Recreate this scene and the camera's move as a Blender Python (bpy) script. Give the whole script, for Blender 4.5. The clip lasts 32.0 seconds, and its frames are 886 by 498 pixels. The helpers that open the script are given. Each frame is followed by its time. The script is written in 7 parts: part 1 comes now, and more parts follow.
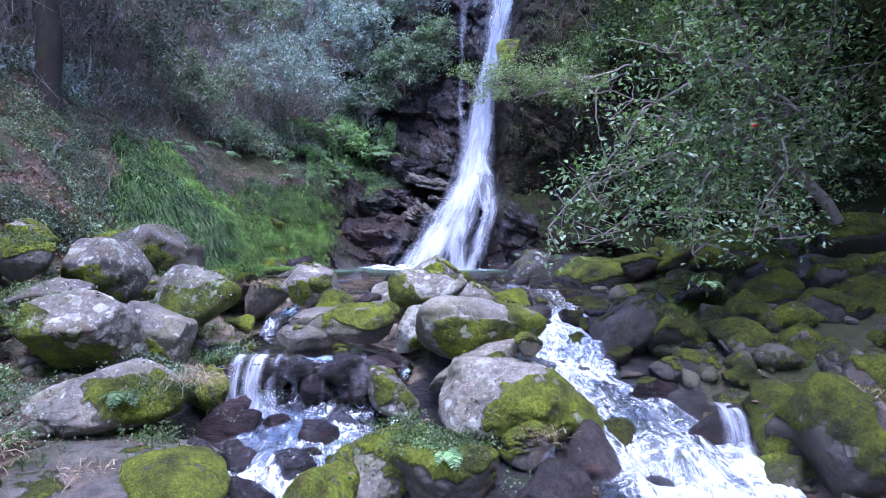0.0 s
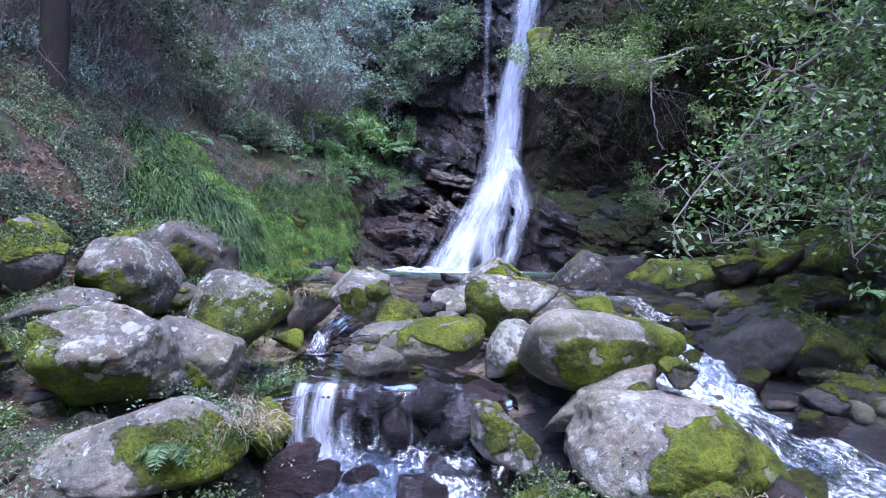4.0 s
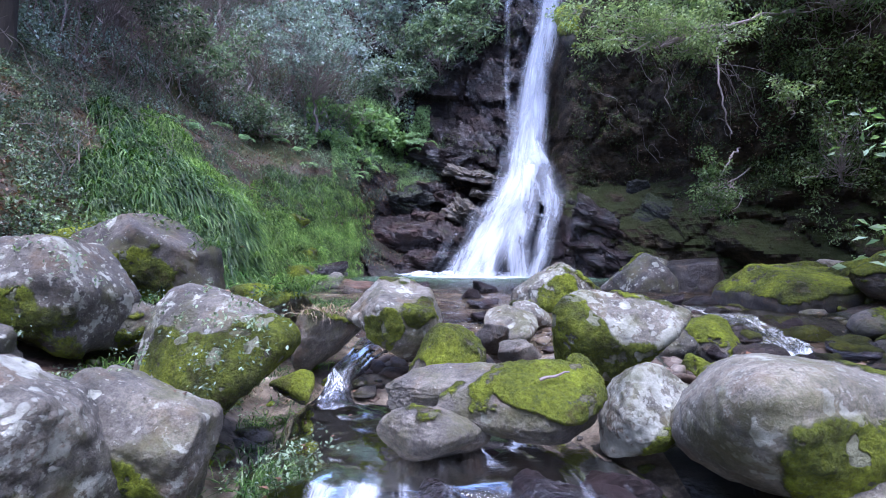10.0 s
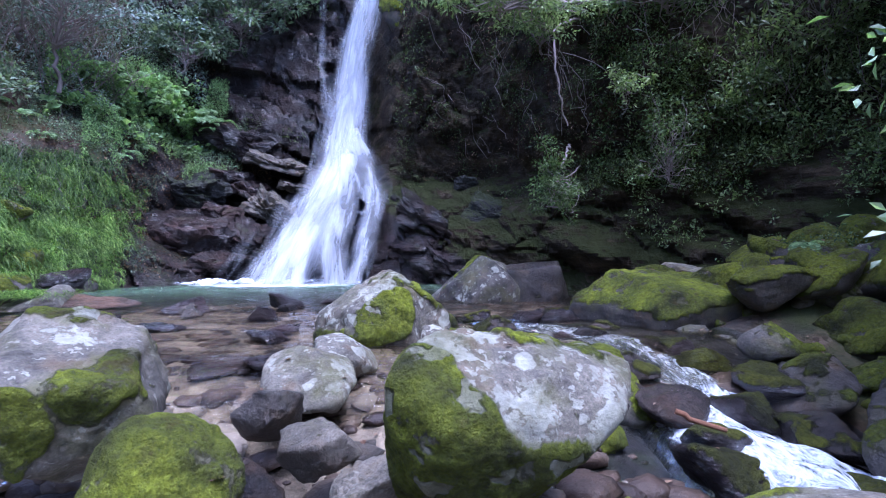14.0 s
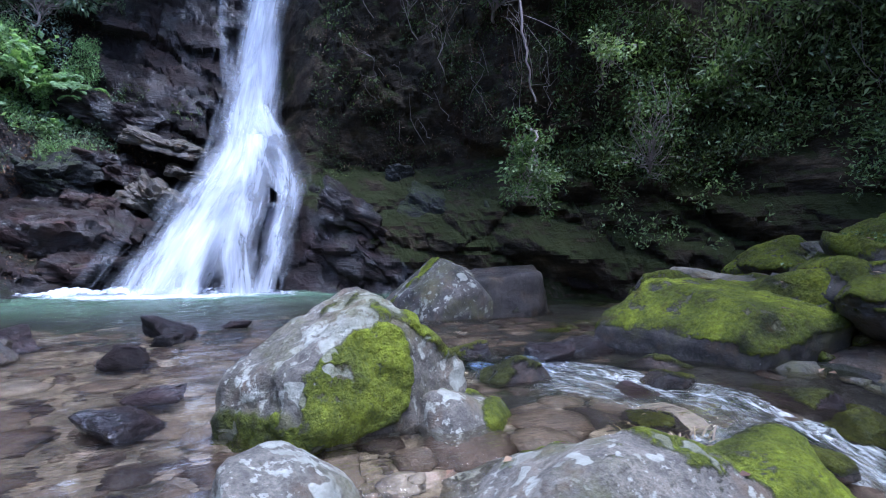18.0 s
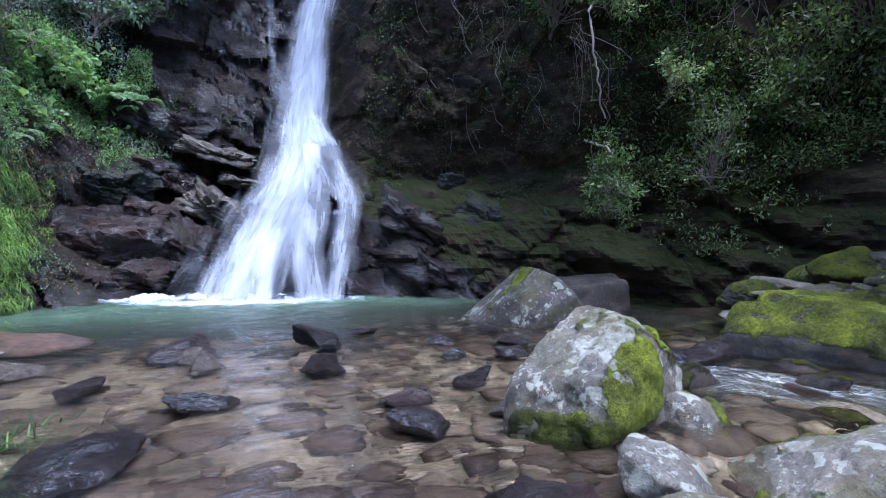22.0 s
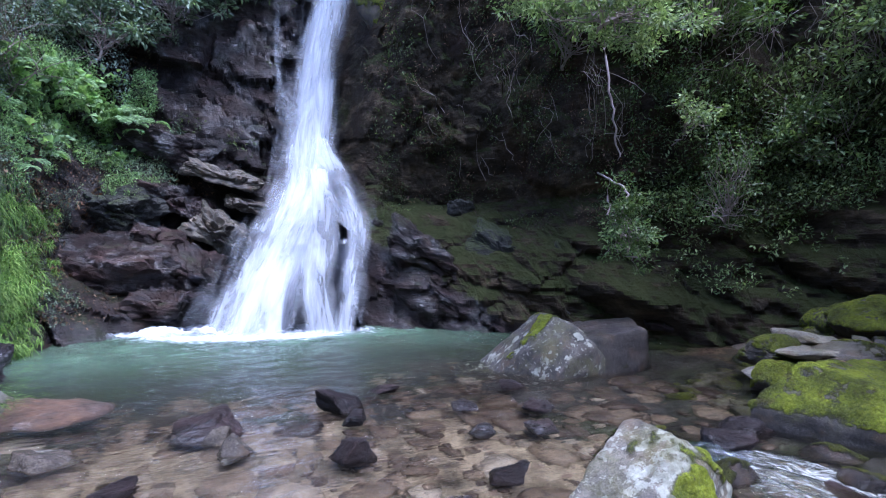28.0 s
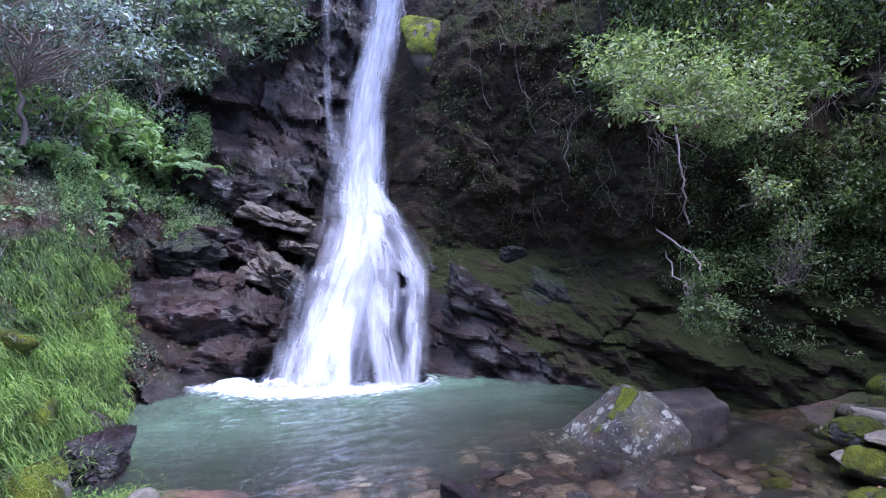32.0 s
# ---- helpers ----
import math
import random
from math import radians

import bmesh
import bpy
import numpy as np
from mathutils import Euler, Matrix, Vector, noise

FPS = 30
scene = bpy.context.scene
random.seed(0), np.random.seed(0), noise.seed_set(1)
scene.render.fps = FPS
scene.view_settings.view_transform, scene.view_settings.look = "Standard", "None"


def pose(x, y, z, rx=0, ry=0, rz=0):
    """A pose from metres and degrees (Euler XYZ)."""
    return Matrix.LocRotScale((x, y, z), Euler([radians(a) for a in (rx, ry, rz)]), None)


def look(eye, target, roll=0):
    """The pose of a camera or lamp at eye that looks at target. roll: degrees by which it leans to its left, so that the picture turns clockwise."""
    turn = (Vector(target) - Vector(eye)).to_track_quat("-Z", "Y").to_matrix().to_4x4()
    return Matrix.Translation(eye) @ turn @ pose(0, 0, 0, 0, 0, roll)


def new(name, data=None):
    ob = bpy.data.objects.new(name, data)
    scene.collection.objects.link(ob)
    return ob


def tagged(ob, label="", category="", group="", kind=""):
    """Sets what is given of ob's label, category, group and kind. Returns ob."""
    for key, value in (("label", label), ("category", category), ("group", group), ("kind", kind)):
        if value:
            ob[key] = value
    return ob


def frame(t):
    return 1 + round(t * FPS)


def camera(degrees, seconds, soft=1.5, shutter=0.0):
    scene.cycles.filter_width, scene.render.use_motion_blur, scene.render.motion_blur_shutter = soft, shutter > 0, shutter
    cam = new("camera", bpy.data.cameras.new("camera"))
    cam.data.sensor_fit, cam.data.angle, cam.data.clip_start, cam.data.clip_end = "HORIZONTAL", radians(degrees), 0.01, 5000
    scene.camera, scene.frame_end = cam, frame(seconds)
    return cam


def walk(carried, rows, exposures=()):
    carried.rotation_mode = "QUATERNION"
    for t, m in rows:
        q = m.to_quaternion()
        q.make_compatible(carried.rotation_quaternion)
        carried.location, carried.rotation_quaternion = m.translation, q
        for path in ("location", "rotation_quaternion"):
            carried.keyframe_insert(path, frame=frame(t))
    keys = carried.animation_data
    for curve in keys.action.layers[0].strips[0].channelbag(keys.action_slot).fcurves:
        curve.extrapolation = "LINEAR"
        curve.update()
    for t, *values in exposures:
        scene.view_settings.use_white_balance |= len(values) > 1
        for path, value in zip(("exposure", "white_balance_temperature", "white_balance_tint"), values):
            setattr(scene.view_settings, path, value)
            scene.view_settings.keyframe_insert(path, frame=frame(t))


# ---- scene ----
cam = camera(79.0, 32.0, 1.0, 0.2)
METRES, EYE, TILT, LEAN, TURN = 14.0, 0.77, 0.0, 0.0, 0.0
ROWS = [
    (0.0, 0.0, 0.0, 0.0, 0.0, 0.0, -0.0),
    (0.5, -0.009, 0.0172, 0.0001, 0.01, 0.01, 0.02),
    (1.0, -0.0181, 0.0338, 0.0011, -0.01, 0.02, 0.02),
    (1.5, -0.0268, 0.0481, 0.0015, -0.02, 0.02, 0.03),
    (2.0, -0.0359, 0.0609, 0.0015, -0.1, 0.04, -0.02),
    (2.5, -0.0459, 0.0714, 0.0016, -0.12, 0.04, -0.03),
    (3.0, -0.0563, 0.08, 0.0015, -0.14, 0.02, 0.01),
    (3.5, -0.0664, 0.0874, 0.0008, -0.09, 0.04, 0.02),
    (5.5, -0.1167, 0.1123, 0.0011, 0.09, 0.07, 0.11),
    (6.0, -0.1274, 0.1178, 0.0012, 0.1, 0.07, 0.11),
    (6.5, -0.1342, 0.1248, 0.0016, 0.12, 0.09, 0.09),
    (7.0, -0.1382, 0.1358, 0.0021, 0.1, 0.11, 0.1),
    (7.5, -0.14, 0.1495, 0.0025, 0.08, 0.14, 0.07),
    (8.0, -0.142, 0.1656, 0.0021, 0.1, 0.17, 0.07),
    (8.5, -0.1439, 0.1842, 0.002, 0.07, 0.17, 0.08),
    (9.0, -0.1401, 0.2043, 0.0026, 0.08, 0.2, 0.05),
    (9.5, -0.1316, 0.2253, 0.0028, 0.1, 0.21, 0.11),
    (10.0, -0.1236, 0.2478, 0.0026, 0.1, 0.22, 0.1),
    (10.5, -0.1173, 0.2712, 0.0019, 0.1, 0.26, 0.11),
    (11.0, -0.1112, 0.2947, 0.0011, -0.25, 0.3, 0.13),
    (11.5, -0.1051, 0.3174, 0.0006, -2.27, 0.32, 0.1),
    (12.0, -0.0999, 0.3393, 0.0001, -5.63, 0.35, 0.12),
    (12.5, -0.0949, 0.3612, 0.0001, -9.77, 0.37, 0.12),
    (13.0, -0.0931, 0.3821, 0.0007, -12.98, 0.36, 0.15),
    (13.5, -0.0922, 0.4019, 0.0016, -15.89, 0.39, 0.14),
    (14.0, -0.0925, 0.4209, 0.003, -18.94, 0.42, 0.11),
    (14.5, -0.0939, 0.4403, 0.0033, -23.04, 0.45, 0.11),
    (16.5, -0.0747, 0.523, 0.0038, -28.48, 0.46, 0.11),
    (17.0, -0.0701, 0.5439, 0.0042, -28.59, 0.44, 0.12),
    (17.5, -0.0714, 0.5658, 0.0046, -28.67, 0.45, 0.11),
    (18.0, -0.0774, 0.5867, 0.0047, -28.76, 0.44, 0.11),
    (18.5, -0.0899, 0.6008, 0.0055, -29.08, 0.39, 0.14),
    (19.0, -0.1064, 0.6087, 0.0056, -29.16, 0.39, 0.18),
    (19.5, -0.1258, 0.613, 0.0053, -29.17, 0.39, 0.19),
    (20.0, -0.1461, 0.6141, 0.0064, -29.15, 0.35, 0.22),
    (20.5, -0.1635, 0.613, 0.0073, -29.2, 0.38, 0.21),
    (21.0, -0.1777, 0.6102, 0.0069, -29.29, 0.35, 0.22),
    (21.5, -0.1855, 0.6064, 0.0101, -29.33, 0.36, 0.21),
    (22.0, -0.1866, 0.6033, 0.0162, -29.36, 0.37, 0.19),
    (22.5, -0.1833, 0.6017, 0.0234, -29.33, 0.36, 0.19),
    (23.0, -0.1791, 0.6001, 0.0306, -29.18, 0.34, 0.2),
    (23.5, -0.1778, 0.6012, 0.038, -29.05, 0.33, 0.19),
    (24.0, -0.1817, 0.6051, 0.0428, -29.08, 0.32, 0.19),
    (24.5, -0.1853, 0.606, 0.0495, -29.54, 0.33, 0.17),
    (25.0, -0.1848, 0.6053, 0.0527, -29.77, 0.35, 0.15),
    (25.5, -0.1814, 0.6042, 0.057, -29.71, 0.31, 0.16),
    (27.5, -0.1918, 0.6126, 0.0653, -29.71, 0.26, 0.08),
    (28.0, -0.2034, 0.6184, 0.068, -29.7, 0.21, 0.1),
    (28.5, -0.2171, 0.6231, 0.0757, -29.74, 0.18, 0.1),
    (29.0, -0.2303, 0.626, 0.0857, -29.78, 0.18, 0.09),
    (29.5, -0.2454, 0.6301, 0.0927, -29.62, 0.17, 0.1),
    (30.0, -0.2607, 0.6349, 0.1011, -29.35, 0.17, 0.09),
    (30.5, -0.2759, 0.6394, 0.1122, -29.37, 0.21, 0.04),
    (31.0, -0.2865, 0.6423, 0.1252, -29.43, 0.25, -0.01),
    (31.5, -0.2939, 0.6434, 0.1386, -29.48, 0.27, -0.04),
    (32.0, -0.3003, 0.6436, 0.1514, -29.52, 0.3, -0.06),
]
EXPOSURES = [(0.0, 2.05, 4790, 31), (3.0, 2.05, 4800, 30), (6.0, 2.1, 5020, 25), (10.0, 2.1, 5020, 25), (14.0, 2.05, 4770, 28), (17.0, 2.0, 4770, 19), (22.0, 2.0, 4900, 17), (28.0, 2.12, 4920, 21), (32.0, 2.2, 5050, 31)]
walk(cam, [(t, pose(0, 0, EYE, TILT, LEAN, TURN) @ pose(METRES * x, METRES * y, METRES * z, 90 + pitch, roll, yaw)) for t, x, y, z, yaw, pitch, roll in ROWS], EXPOSURES)

# ---------------- light ----------------
SKY, SUN_POWER = 0.15, 1.2
SUN_AZ, SUN_EL = 172.0, 72.0
world = bpy.data.worlds.new("overcast_sky")
scene.world = world
world.use_nodes = True
wt = world.node_tree
sky = wt.nodes.new("ShaderNodeTexSky")
sky.sky_type, sky.sun_disc = "NISHITA", False
sky.sun_elevation, sky.sun_rotation = radians(SUN_EL), radians(SUN_AZ)
sky.air_density, sky.dust_density, sky.ozone_density = 1.0, 2.5, 1.0
wt.links.new(sky.outputs[0], wt.nodes["Background"].inputs[0])
wt.nodes["Background"].inputs[1].default_value = SKY
sun_data = bpy.data.lights.new("sun", "SUN")
sun_data.energy, sun_data.angle, sun_data.color = SUN_POWER, radians(35), (1.0, 0.96, 0.9)
sun = new("sun", sun_data)
sa, se = radians(SUN_AZ), radians(SUN_EL)
sun.matrix_world = look((30 * math.sin(sa) * math.cos(se), 30 * math.cos(sa) * math.cos(se), 30 * math.sin(se)), (0, 0, 0))

# ---------------- materials ----------------


class Nodes:
    """A short hand for building node trees."""

    def __init__(self, name, rough=0.7, spec=0.4):
        self.m = bpy.data.materials.new(name)
        self.m.use_nodes = True
        self.t = self.m.node_tree
        self.bsdf = self.t.nodes["Principled BSDF"]
        self.bsdf.inputs["Roughness"].default_value = rough
        self.bsdf.inputs["Specular IOR Level"].default_value = spec

    def set(self, sock, v):
        if isinstance(v, bpy.types.NodeSocket):
            self.t.links.new(v, sock)
        else:
            sock.default_value = v

    def node(self, kind, **ins):
        n = self.t.nodes.new(kind)
        for k, v in ins.items():
            self.set(n.inputs[k.replace("_", " ")], v)
        return n

    def coord(self, scale=(1, 1, 1), out="Object", turn=(0, 0, 0)):
        c = self.t.nodes.new("ShaderNodeTexCoord")
        mp = self.node("ShaderNodeMapping", Vector=c.outputs[out])
        mp.inputs["Scale"].default_value = scale
        mp.inputs["Rotation"].default_value = [radians(a) for a in turn]
        return mp.outputs[0]

    def world_pos(self, scale=(1, 1, 1), turn=(0, 0, 0)):
        g = self.t.nodes.new("ShaderNodeNewGeometry")
        mp = self.node("ShaderNodeMapping", Vector=g.outputs["Position"])
        mp.inputs["Scale"].default_value = scale
        mp.inputs["Rotation"].default_value = [radians(a) for a in turn]
        return mp.outputs[0]

    def noise(self, vec, scale, detail=5, rough=0.6, distort=0.0):
        n = self.node("ShaderNodeTexNoise", Vector=vec, Scale=scale, Detail=detail, Roughness=rough, Distortion=distort)
        return n.outputs["Fac"]

    def voronoi(self, vec, scale, out="Distance", feature="F1"):
        n = self.t.nodes.new("ShaderNodeTexVoronoi")
        n.feature = feature
        self.set(n.inputs["Vector"], vec)
        self.set(n.inputs["Scale"], scale)
        return n.outputs[out]

    def ramp(self, fac, *stops):
        n = self.node("ShaderNodeValToRGB", Fac=fac)
        e = n.color_ramp.elements
        while len(e) < len(stops):
            e.new(0.5)
        for el, (p, c) in zip(e, stops):
            el.position = p
            el.color = (*c, 1) if isinstance(c, tuple) else (c, c, c, 1)
        return n.outputs["Color"]

    def math(self, op, a, b=0.0, clamp=False):
        n = self.t.nodes.new("ShaderNodeMath")
        n.operation, n.use_clamp = op, clamp
        self.set(n.inputs[0], a)
        self.set(n.inputs[1], b)
        return n.outputs[0]

    def step(self, v, lo, hi):
        n = self.t.nodes.new("ShaderNodeMapRange")
        n.interpolation_type = "SMOOTHSTEP"
        self.set(n.inputs["Value"], v)
        self.set(n.inputs["From Min"], lo)
        self.set(n.inputs["From Max"], hi)
        return n.outputs["Result"]

    def mix(self, fac, a, b, kind="MIX"):
        n = self.t.nodes.new("ShaderNodeMix")
        n.data_type, n.blend_type = "RGBA", kind
        self.set(n.inputs[0], fac)
        self.set(n.inputs[6], a if isinstance(a, bpy.types.NodeSocket) else (*a, 1))
        self.set(n.inputs[7], b if isinstance(b, bpy.types.NodeSocket) else (*b, 1))
        return n.outputs[2]

    def bump(self, height, strength=0.5, dist=0.02, below=None):
        n = self.node("ShaderNodeBump", Height=height, Strength=strength, Distance=dist)
        if below is not None:
            self.set(n.inputs["Normal"], below)
        return n.outputs[0]

    def attr(self, name):
        n = self.t.nodes.new("ShaderNodeAttribute")
        n.attribute_name = name
        return n

    def done(self, colour=None, rough=None, normal=None):
        if colour is not None:
            self.set(self.bsdf.inputs["Base Color"], colour if isinstance(colour, bpy.types.NodeSocket) else (*colour, 1))
        if rough is not None:
            self.set(self.bsdf.inputs["Roughness"], rough)
        if normal is not None:
            self.set(self.bsdf.inputs["Normal"], normal)
        return self.m


def moss_colour(k, pos):
    a = k.noise(pos, 2.2, 4)
    b = k.noise(pos, 30.0, 6, 0.75)
    c = k.ramp(a, (0.32, (0.045, 0.048, 0.010)), (0.47, (0.15, 0.175, 0.014)), (0.66, (0.30, 0.35, 0.018)))
    d = k.ramp(b, (0.32, 0.5), (0.68, 1.4))
    c = k.mix(1.0, c, d, "MULTIPLY")
    brown = k.step(k.noise(pos, 5.0, 5), 0.58, 0.7)
    return k.mix(k.math("MULTIPLY", brown, 0.6), c, (0.09, 0.06, 0.02))


def boulder_material():
    """Boulder rock. The object's colour holds moss cover, lichen cover, tone and wetness; the last two also carry the
    east bank's shade.
    """
    k = Nodes("boulder_rock", 0.75, 0.35)
    info = k.t.nodes.new("ShaderNodeObjectInfo")
    sep = k.t.nodes.new("ShaderNodeSeparateColor")
    k.set(sep.inputs[0], info.outputs["Color"])
    lichen_amt, tone, wet = sep.outputs[1], sep.outputs[2], info.outputs["Alpha"]
    p = k.world_pos()
    big = k.noise(p, 1.6, 6, 0.6)
    fine = k.noise(p, 14.0, 8, 0.7)
    speck = k.noise(p, 70.0, 4, 0.7)
    stone = k.ramp(big, (0.3, (0.060, 0.060, 0.056)), (0.5, (0.125, 0.120, 0.112)), (0.7, (0.215, 0.205, 0.180)))
    stone = k.mix(1.0, stone, k.ramp(fine, (0.32, 0.5), (0.68, 1.4)), "MULTIPLY")
    stone = k.mix(1.0, stone, (1.0, 0.985, 1.01), "MULTIPLY")
    stone = k.mix(1.0, stone, k.ramp(speck, (0.35, 0.72), (0.65, 1.25)), "MULTIPLY")
    tint = k.mix(tone, (0.42, 0.38, 0.37), (1.66, 1.57, 1.28))
    stone = k.mix(1.0, stone, tint, "MULTIPLY")
    rust = k.step(k.noise(p, 3.3, 6, 0.65), 0.50, 0.68)
    stone = k.mix(k.math("MULTIPLY", rust, 0.45), stone, (0.17, 0.105, 0.05))
    # pale lichen in blotches
    ln = k.math("ADD", k.math("MULTIPLY", k.noise(p, 3.2, 7, 0.62, 0.4), 0.7), k.math("MULTIPLY", k.noise(p, 17.0, 5, 0.65), 0.3))
    edge = k.math("SUBTRACT", 0.69, k.math("MULTIPLY", lichen_amt, 0.21))
    lichen = k.step(ln, edge, k.math("ADD", edge, 0.03))
    spots = k.step(k.math("ADD", k.noise(p, 21.0, 4, 0.6), k.math("MULTIPLY", lichen_amt, 0.17)), 0.71, 0.74)
    lichen = k.math("MAXIMUM", lichen, k.math("MULTIPLY", spots, 0.8))
    wob = k.node("ShaderNodeVectorMath", Vector=p)
    wn = k.t.nodes.new("ShaderNodeTexNoise")
    k.set(wn.inputs["Vector"], p)
    wn.inputs["Scale"].default_value = 9.0
    sc = k.t.nodes.new("ShaderNodeVectorMath")
    sc.operation = "SCALE"
    k.set(sc.inputs[0], wn.outputs["Color"])
    sc.inputs["Scale"].default_value = 0.22
    k.set(wob.inputs[1], sc.outputs[0])
    vd, vc = k.voronoi(wob.outputs[0], 6.5), k.voronoi(wob.outputs[0], 6.5, "Color")
    pick = k.step(k.math("SUBTRACT", k.math("MULTIPLY", lichen_amt, 0.55), vc), 0.0, 0.06)
    disc = k.math("MULTIPLY", pick, k.step(vd, 0.44, 0.36))
    lichen = k.math("MAXIMUM", lichen, disc)
    lc = k.ramp(k.noise(p, 9.0, 4), (0.35, (0.25, 0.247, 0.195)), (0.65, (0.46, 0.455, 0.375)))
    stone = k.mix(k.math("MULTIPLY", lichen, 0.9), stone, lc)
    # moss cushions of the mesh, with a frayed edge
    cushion = k.attr("moss").outputs["Fac"]
    fray = k.math("ADD", k.math("MULTIPLY", k.math("SUBTRACT", k.noise(p, 15.0, 7, 0.75), 0.5), 2.2), cushion)
    fray = k.math("SUBTRACT", fray, k.math("MULTIPLY", k.step(k.noise(p, 5.5, 4, 0.6), 0.56, 0.68), 0.75))
    film = k.math("MULTIPLY", k.step(k.math("ADD", k.noise(p, 2.6, 7, 0.68), k.math("MULTIPLY", cushion, 0.22)), 0.46, 0.68), 0.66)
    stone = k.mix(k.math("MULTIPLY", film, k.math("SUBTRACT", 1.0, wet)), stone, k.mix(k.noise(p, 40.0, 5, 0.75), (0.045, 0.043, 0.014), (0.17, 0.165, 0.055)))
    moss = k.math("MULTIPLY", k.step(fray, 0.24, 0.80), k.math("SUBTRACT", 1.0, k.math("MULTIPLY", disc, 0.9)))
    mc = moss_colour(k, p)
    col = k.mix(moss, stone, mc)
    # darker colour for wet rock, and for the east bank's painted shade
    wet_or_shaded = k.mix(1.0, col, (0.38, 0.33, 0.33), "MULTIPLY")
    col = k.mix(wet, col, wet_or_shaded)
    dry_rough = k.ramp(fine, (0.3, 0.62), (0.7, 0.85))
    rough = k.mix(wet, dry_rough, (0.16, 0.16, 0.16))
    rough = k.mix(moss, rough, (0.95, 0.95, 0.95))
    h = k.math("ADD", k.math("MULTIPLY", fine, 0.6), k.math("MULTIPLY", speck, 0.25))
    n1 = k.bump(h, 1.0, 0.05)
    mh = k.math("MULTIPLY", k.math("ADD", k.noise(p, 55.0, 4, 0.7), k.math("MULTIPLY", k.noise(p, 14.0, 4), 1.2)), moss)
    n2 = k.bump(mh, 1.0, 0.08, n1)
    return k.done(col, rough, n2)


def cliff_material(name, light, moss_bias, wet, green=1.0, tint=(1.0, 1.0, 1.02), shine=0.4):
    """Bedded valley rock with cracks, seep stains and moss."""
    k = Nodes(name, 0.6, shine)
    p = k.world_pos()
    bed = k.world_pos((1.0, 1.0, 3.2), (0, 28, 20))
    big = k.noise(bed, 0.8, 7, 0.62, 0.3)
    fine = k.noise(bed, 6.0, 9, 0.72)
    st = k.ramp(big, (0.3, (0.010, 0.0095, 0.009)), (0.5, (0.026, 0.023, 0.020)), (0.7, (0.075, 0.064, 0.055)))
    st = k.mix(1.0, st, k.ramp(fine, (0.28, 0.4), (0.72, 1.7)), "MULTIPLY")
    st = k.mix(1.0, st, tuple(light * c for c in tint), "MULTIPLY")
    red = k.step(k.noise(p, 0.55, 5), 0.52, 0.68)
    st = k.mix(k.math("MULTIPLY", red, 0.55), st, (0.050, 0.028, 0.020))
    g = k.t.nodes.new("ShaderNodeNewGeometry")
    nz = k.t.nodes.new("ShaderNodeSeparateXYZ")
    k.set(nz.inputs[0], g.outputs["Normal"])
    mm = k.math("ADD", k.math("MULTIPLY", k.noise(p, 0.9, 7, 0.65), 1.6), k.math("MULTIPLY", nz.outputs[2], 0.6))
    moss = k.step(mm, 1.25 - moss_bias, 1.5 - moss_bias)
    mc = k.mix(k.noise(p, 5.0, 8, 0.75), (0.008 * green, 0.011 * green, 0.004 * green), (0.045 * green, 0.055 * green, 0.014 * green))
    col = k.mix(k.math("MULTIPLY", moss, 0.85), st, mc)
    r0 = k.ramp(k.noise(p, 1.3, 5), (0.4, 0.78 - wet), (0.65, 0.85 - 0.85 * wet))
    rough = k.mix(moss, r0, (0.9, 0.9, 0.9))
    nrm = k.bump(fine, 0.9, 0.14)
    nrm = k.bump(k.noise(p, 24.0, 6, 0.7), 0.5, 0.03, nrm)
    if wet > 0.4:
        k.set(k.bsdf.inputs["Coat Weight"], k.step(k.noise(p, 1.6, 5, 0.6), 0.46, 0.60))
        k.set(k.bsdf.inputs["Coat Roughness"], 0.04)
        k.set(k.bsdf.inputs["Coat IOR"], 1.7)
        k.set(k.bsdf.inputs["Coat Normal"], k.bump(k.noise(p, 30.0, 3, 0.5), 1.0, 0.035, k.bump(k.noise(bed, 7.0, 4, 0.55), 1.0, 0.20)))
        rough = k.mix(0.75, rough, (0.6, 0.6, 0.6))
    return k.done(col, rough, nrm)


def soil_material():
    """Forest floor: dark humus, leaf litter, patches of moss."""
    k = Nodes("forest_floor", 0.9, 0.2)
    p = k.world_pos()
    a = k.noise(p, 1.2, 7, 0.65)
    c = k.ramp(a, (0.3, (0.032, 0.027, 0.020)), (0.5, (0.066, 0.054, 0.041)), (0.68, (0.115, 0.094, 0.072)))
    v = k.voronoi(p, 19.0, "Color")
    litter = k.ramp(v, (0.2, (0.055, 0.034, 0.024)), (0.6, (0.115, 0.076, 0.052)), (0.9, (0.18, 0.13, 0.095)))
    c = k.mix(k.step(k.noise(p, 2.7, 6), 0.42, 0.58), c, litter)
    green = k.step(k.noise(p, 0.8, 6, 0.6), 0.40, 0.60)
    c = k.mix(k.math("MULTIPLY", green, 0.7), c, k.mix(k.noise(p, 9.0, 5), (0.02, 0.03, 0.008), (0.07, 0.09, 0.02)))
    n = k.bump(k.math("ADD", k.noise(p, 18.0, 7, 0.7), v), 0.8, 0.05)
    return k.done(c, None, n)


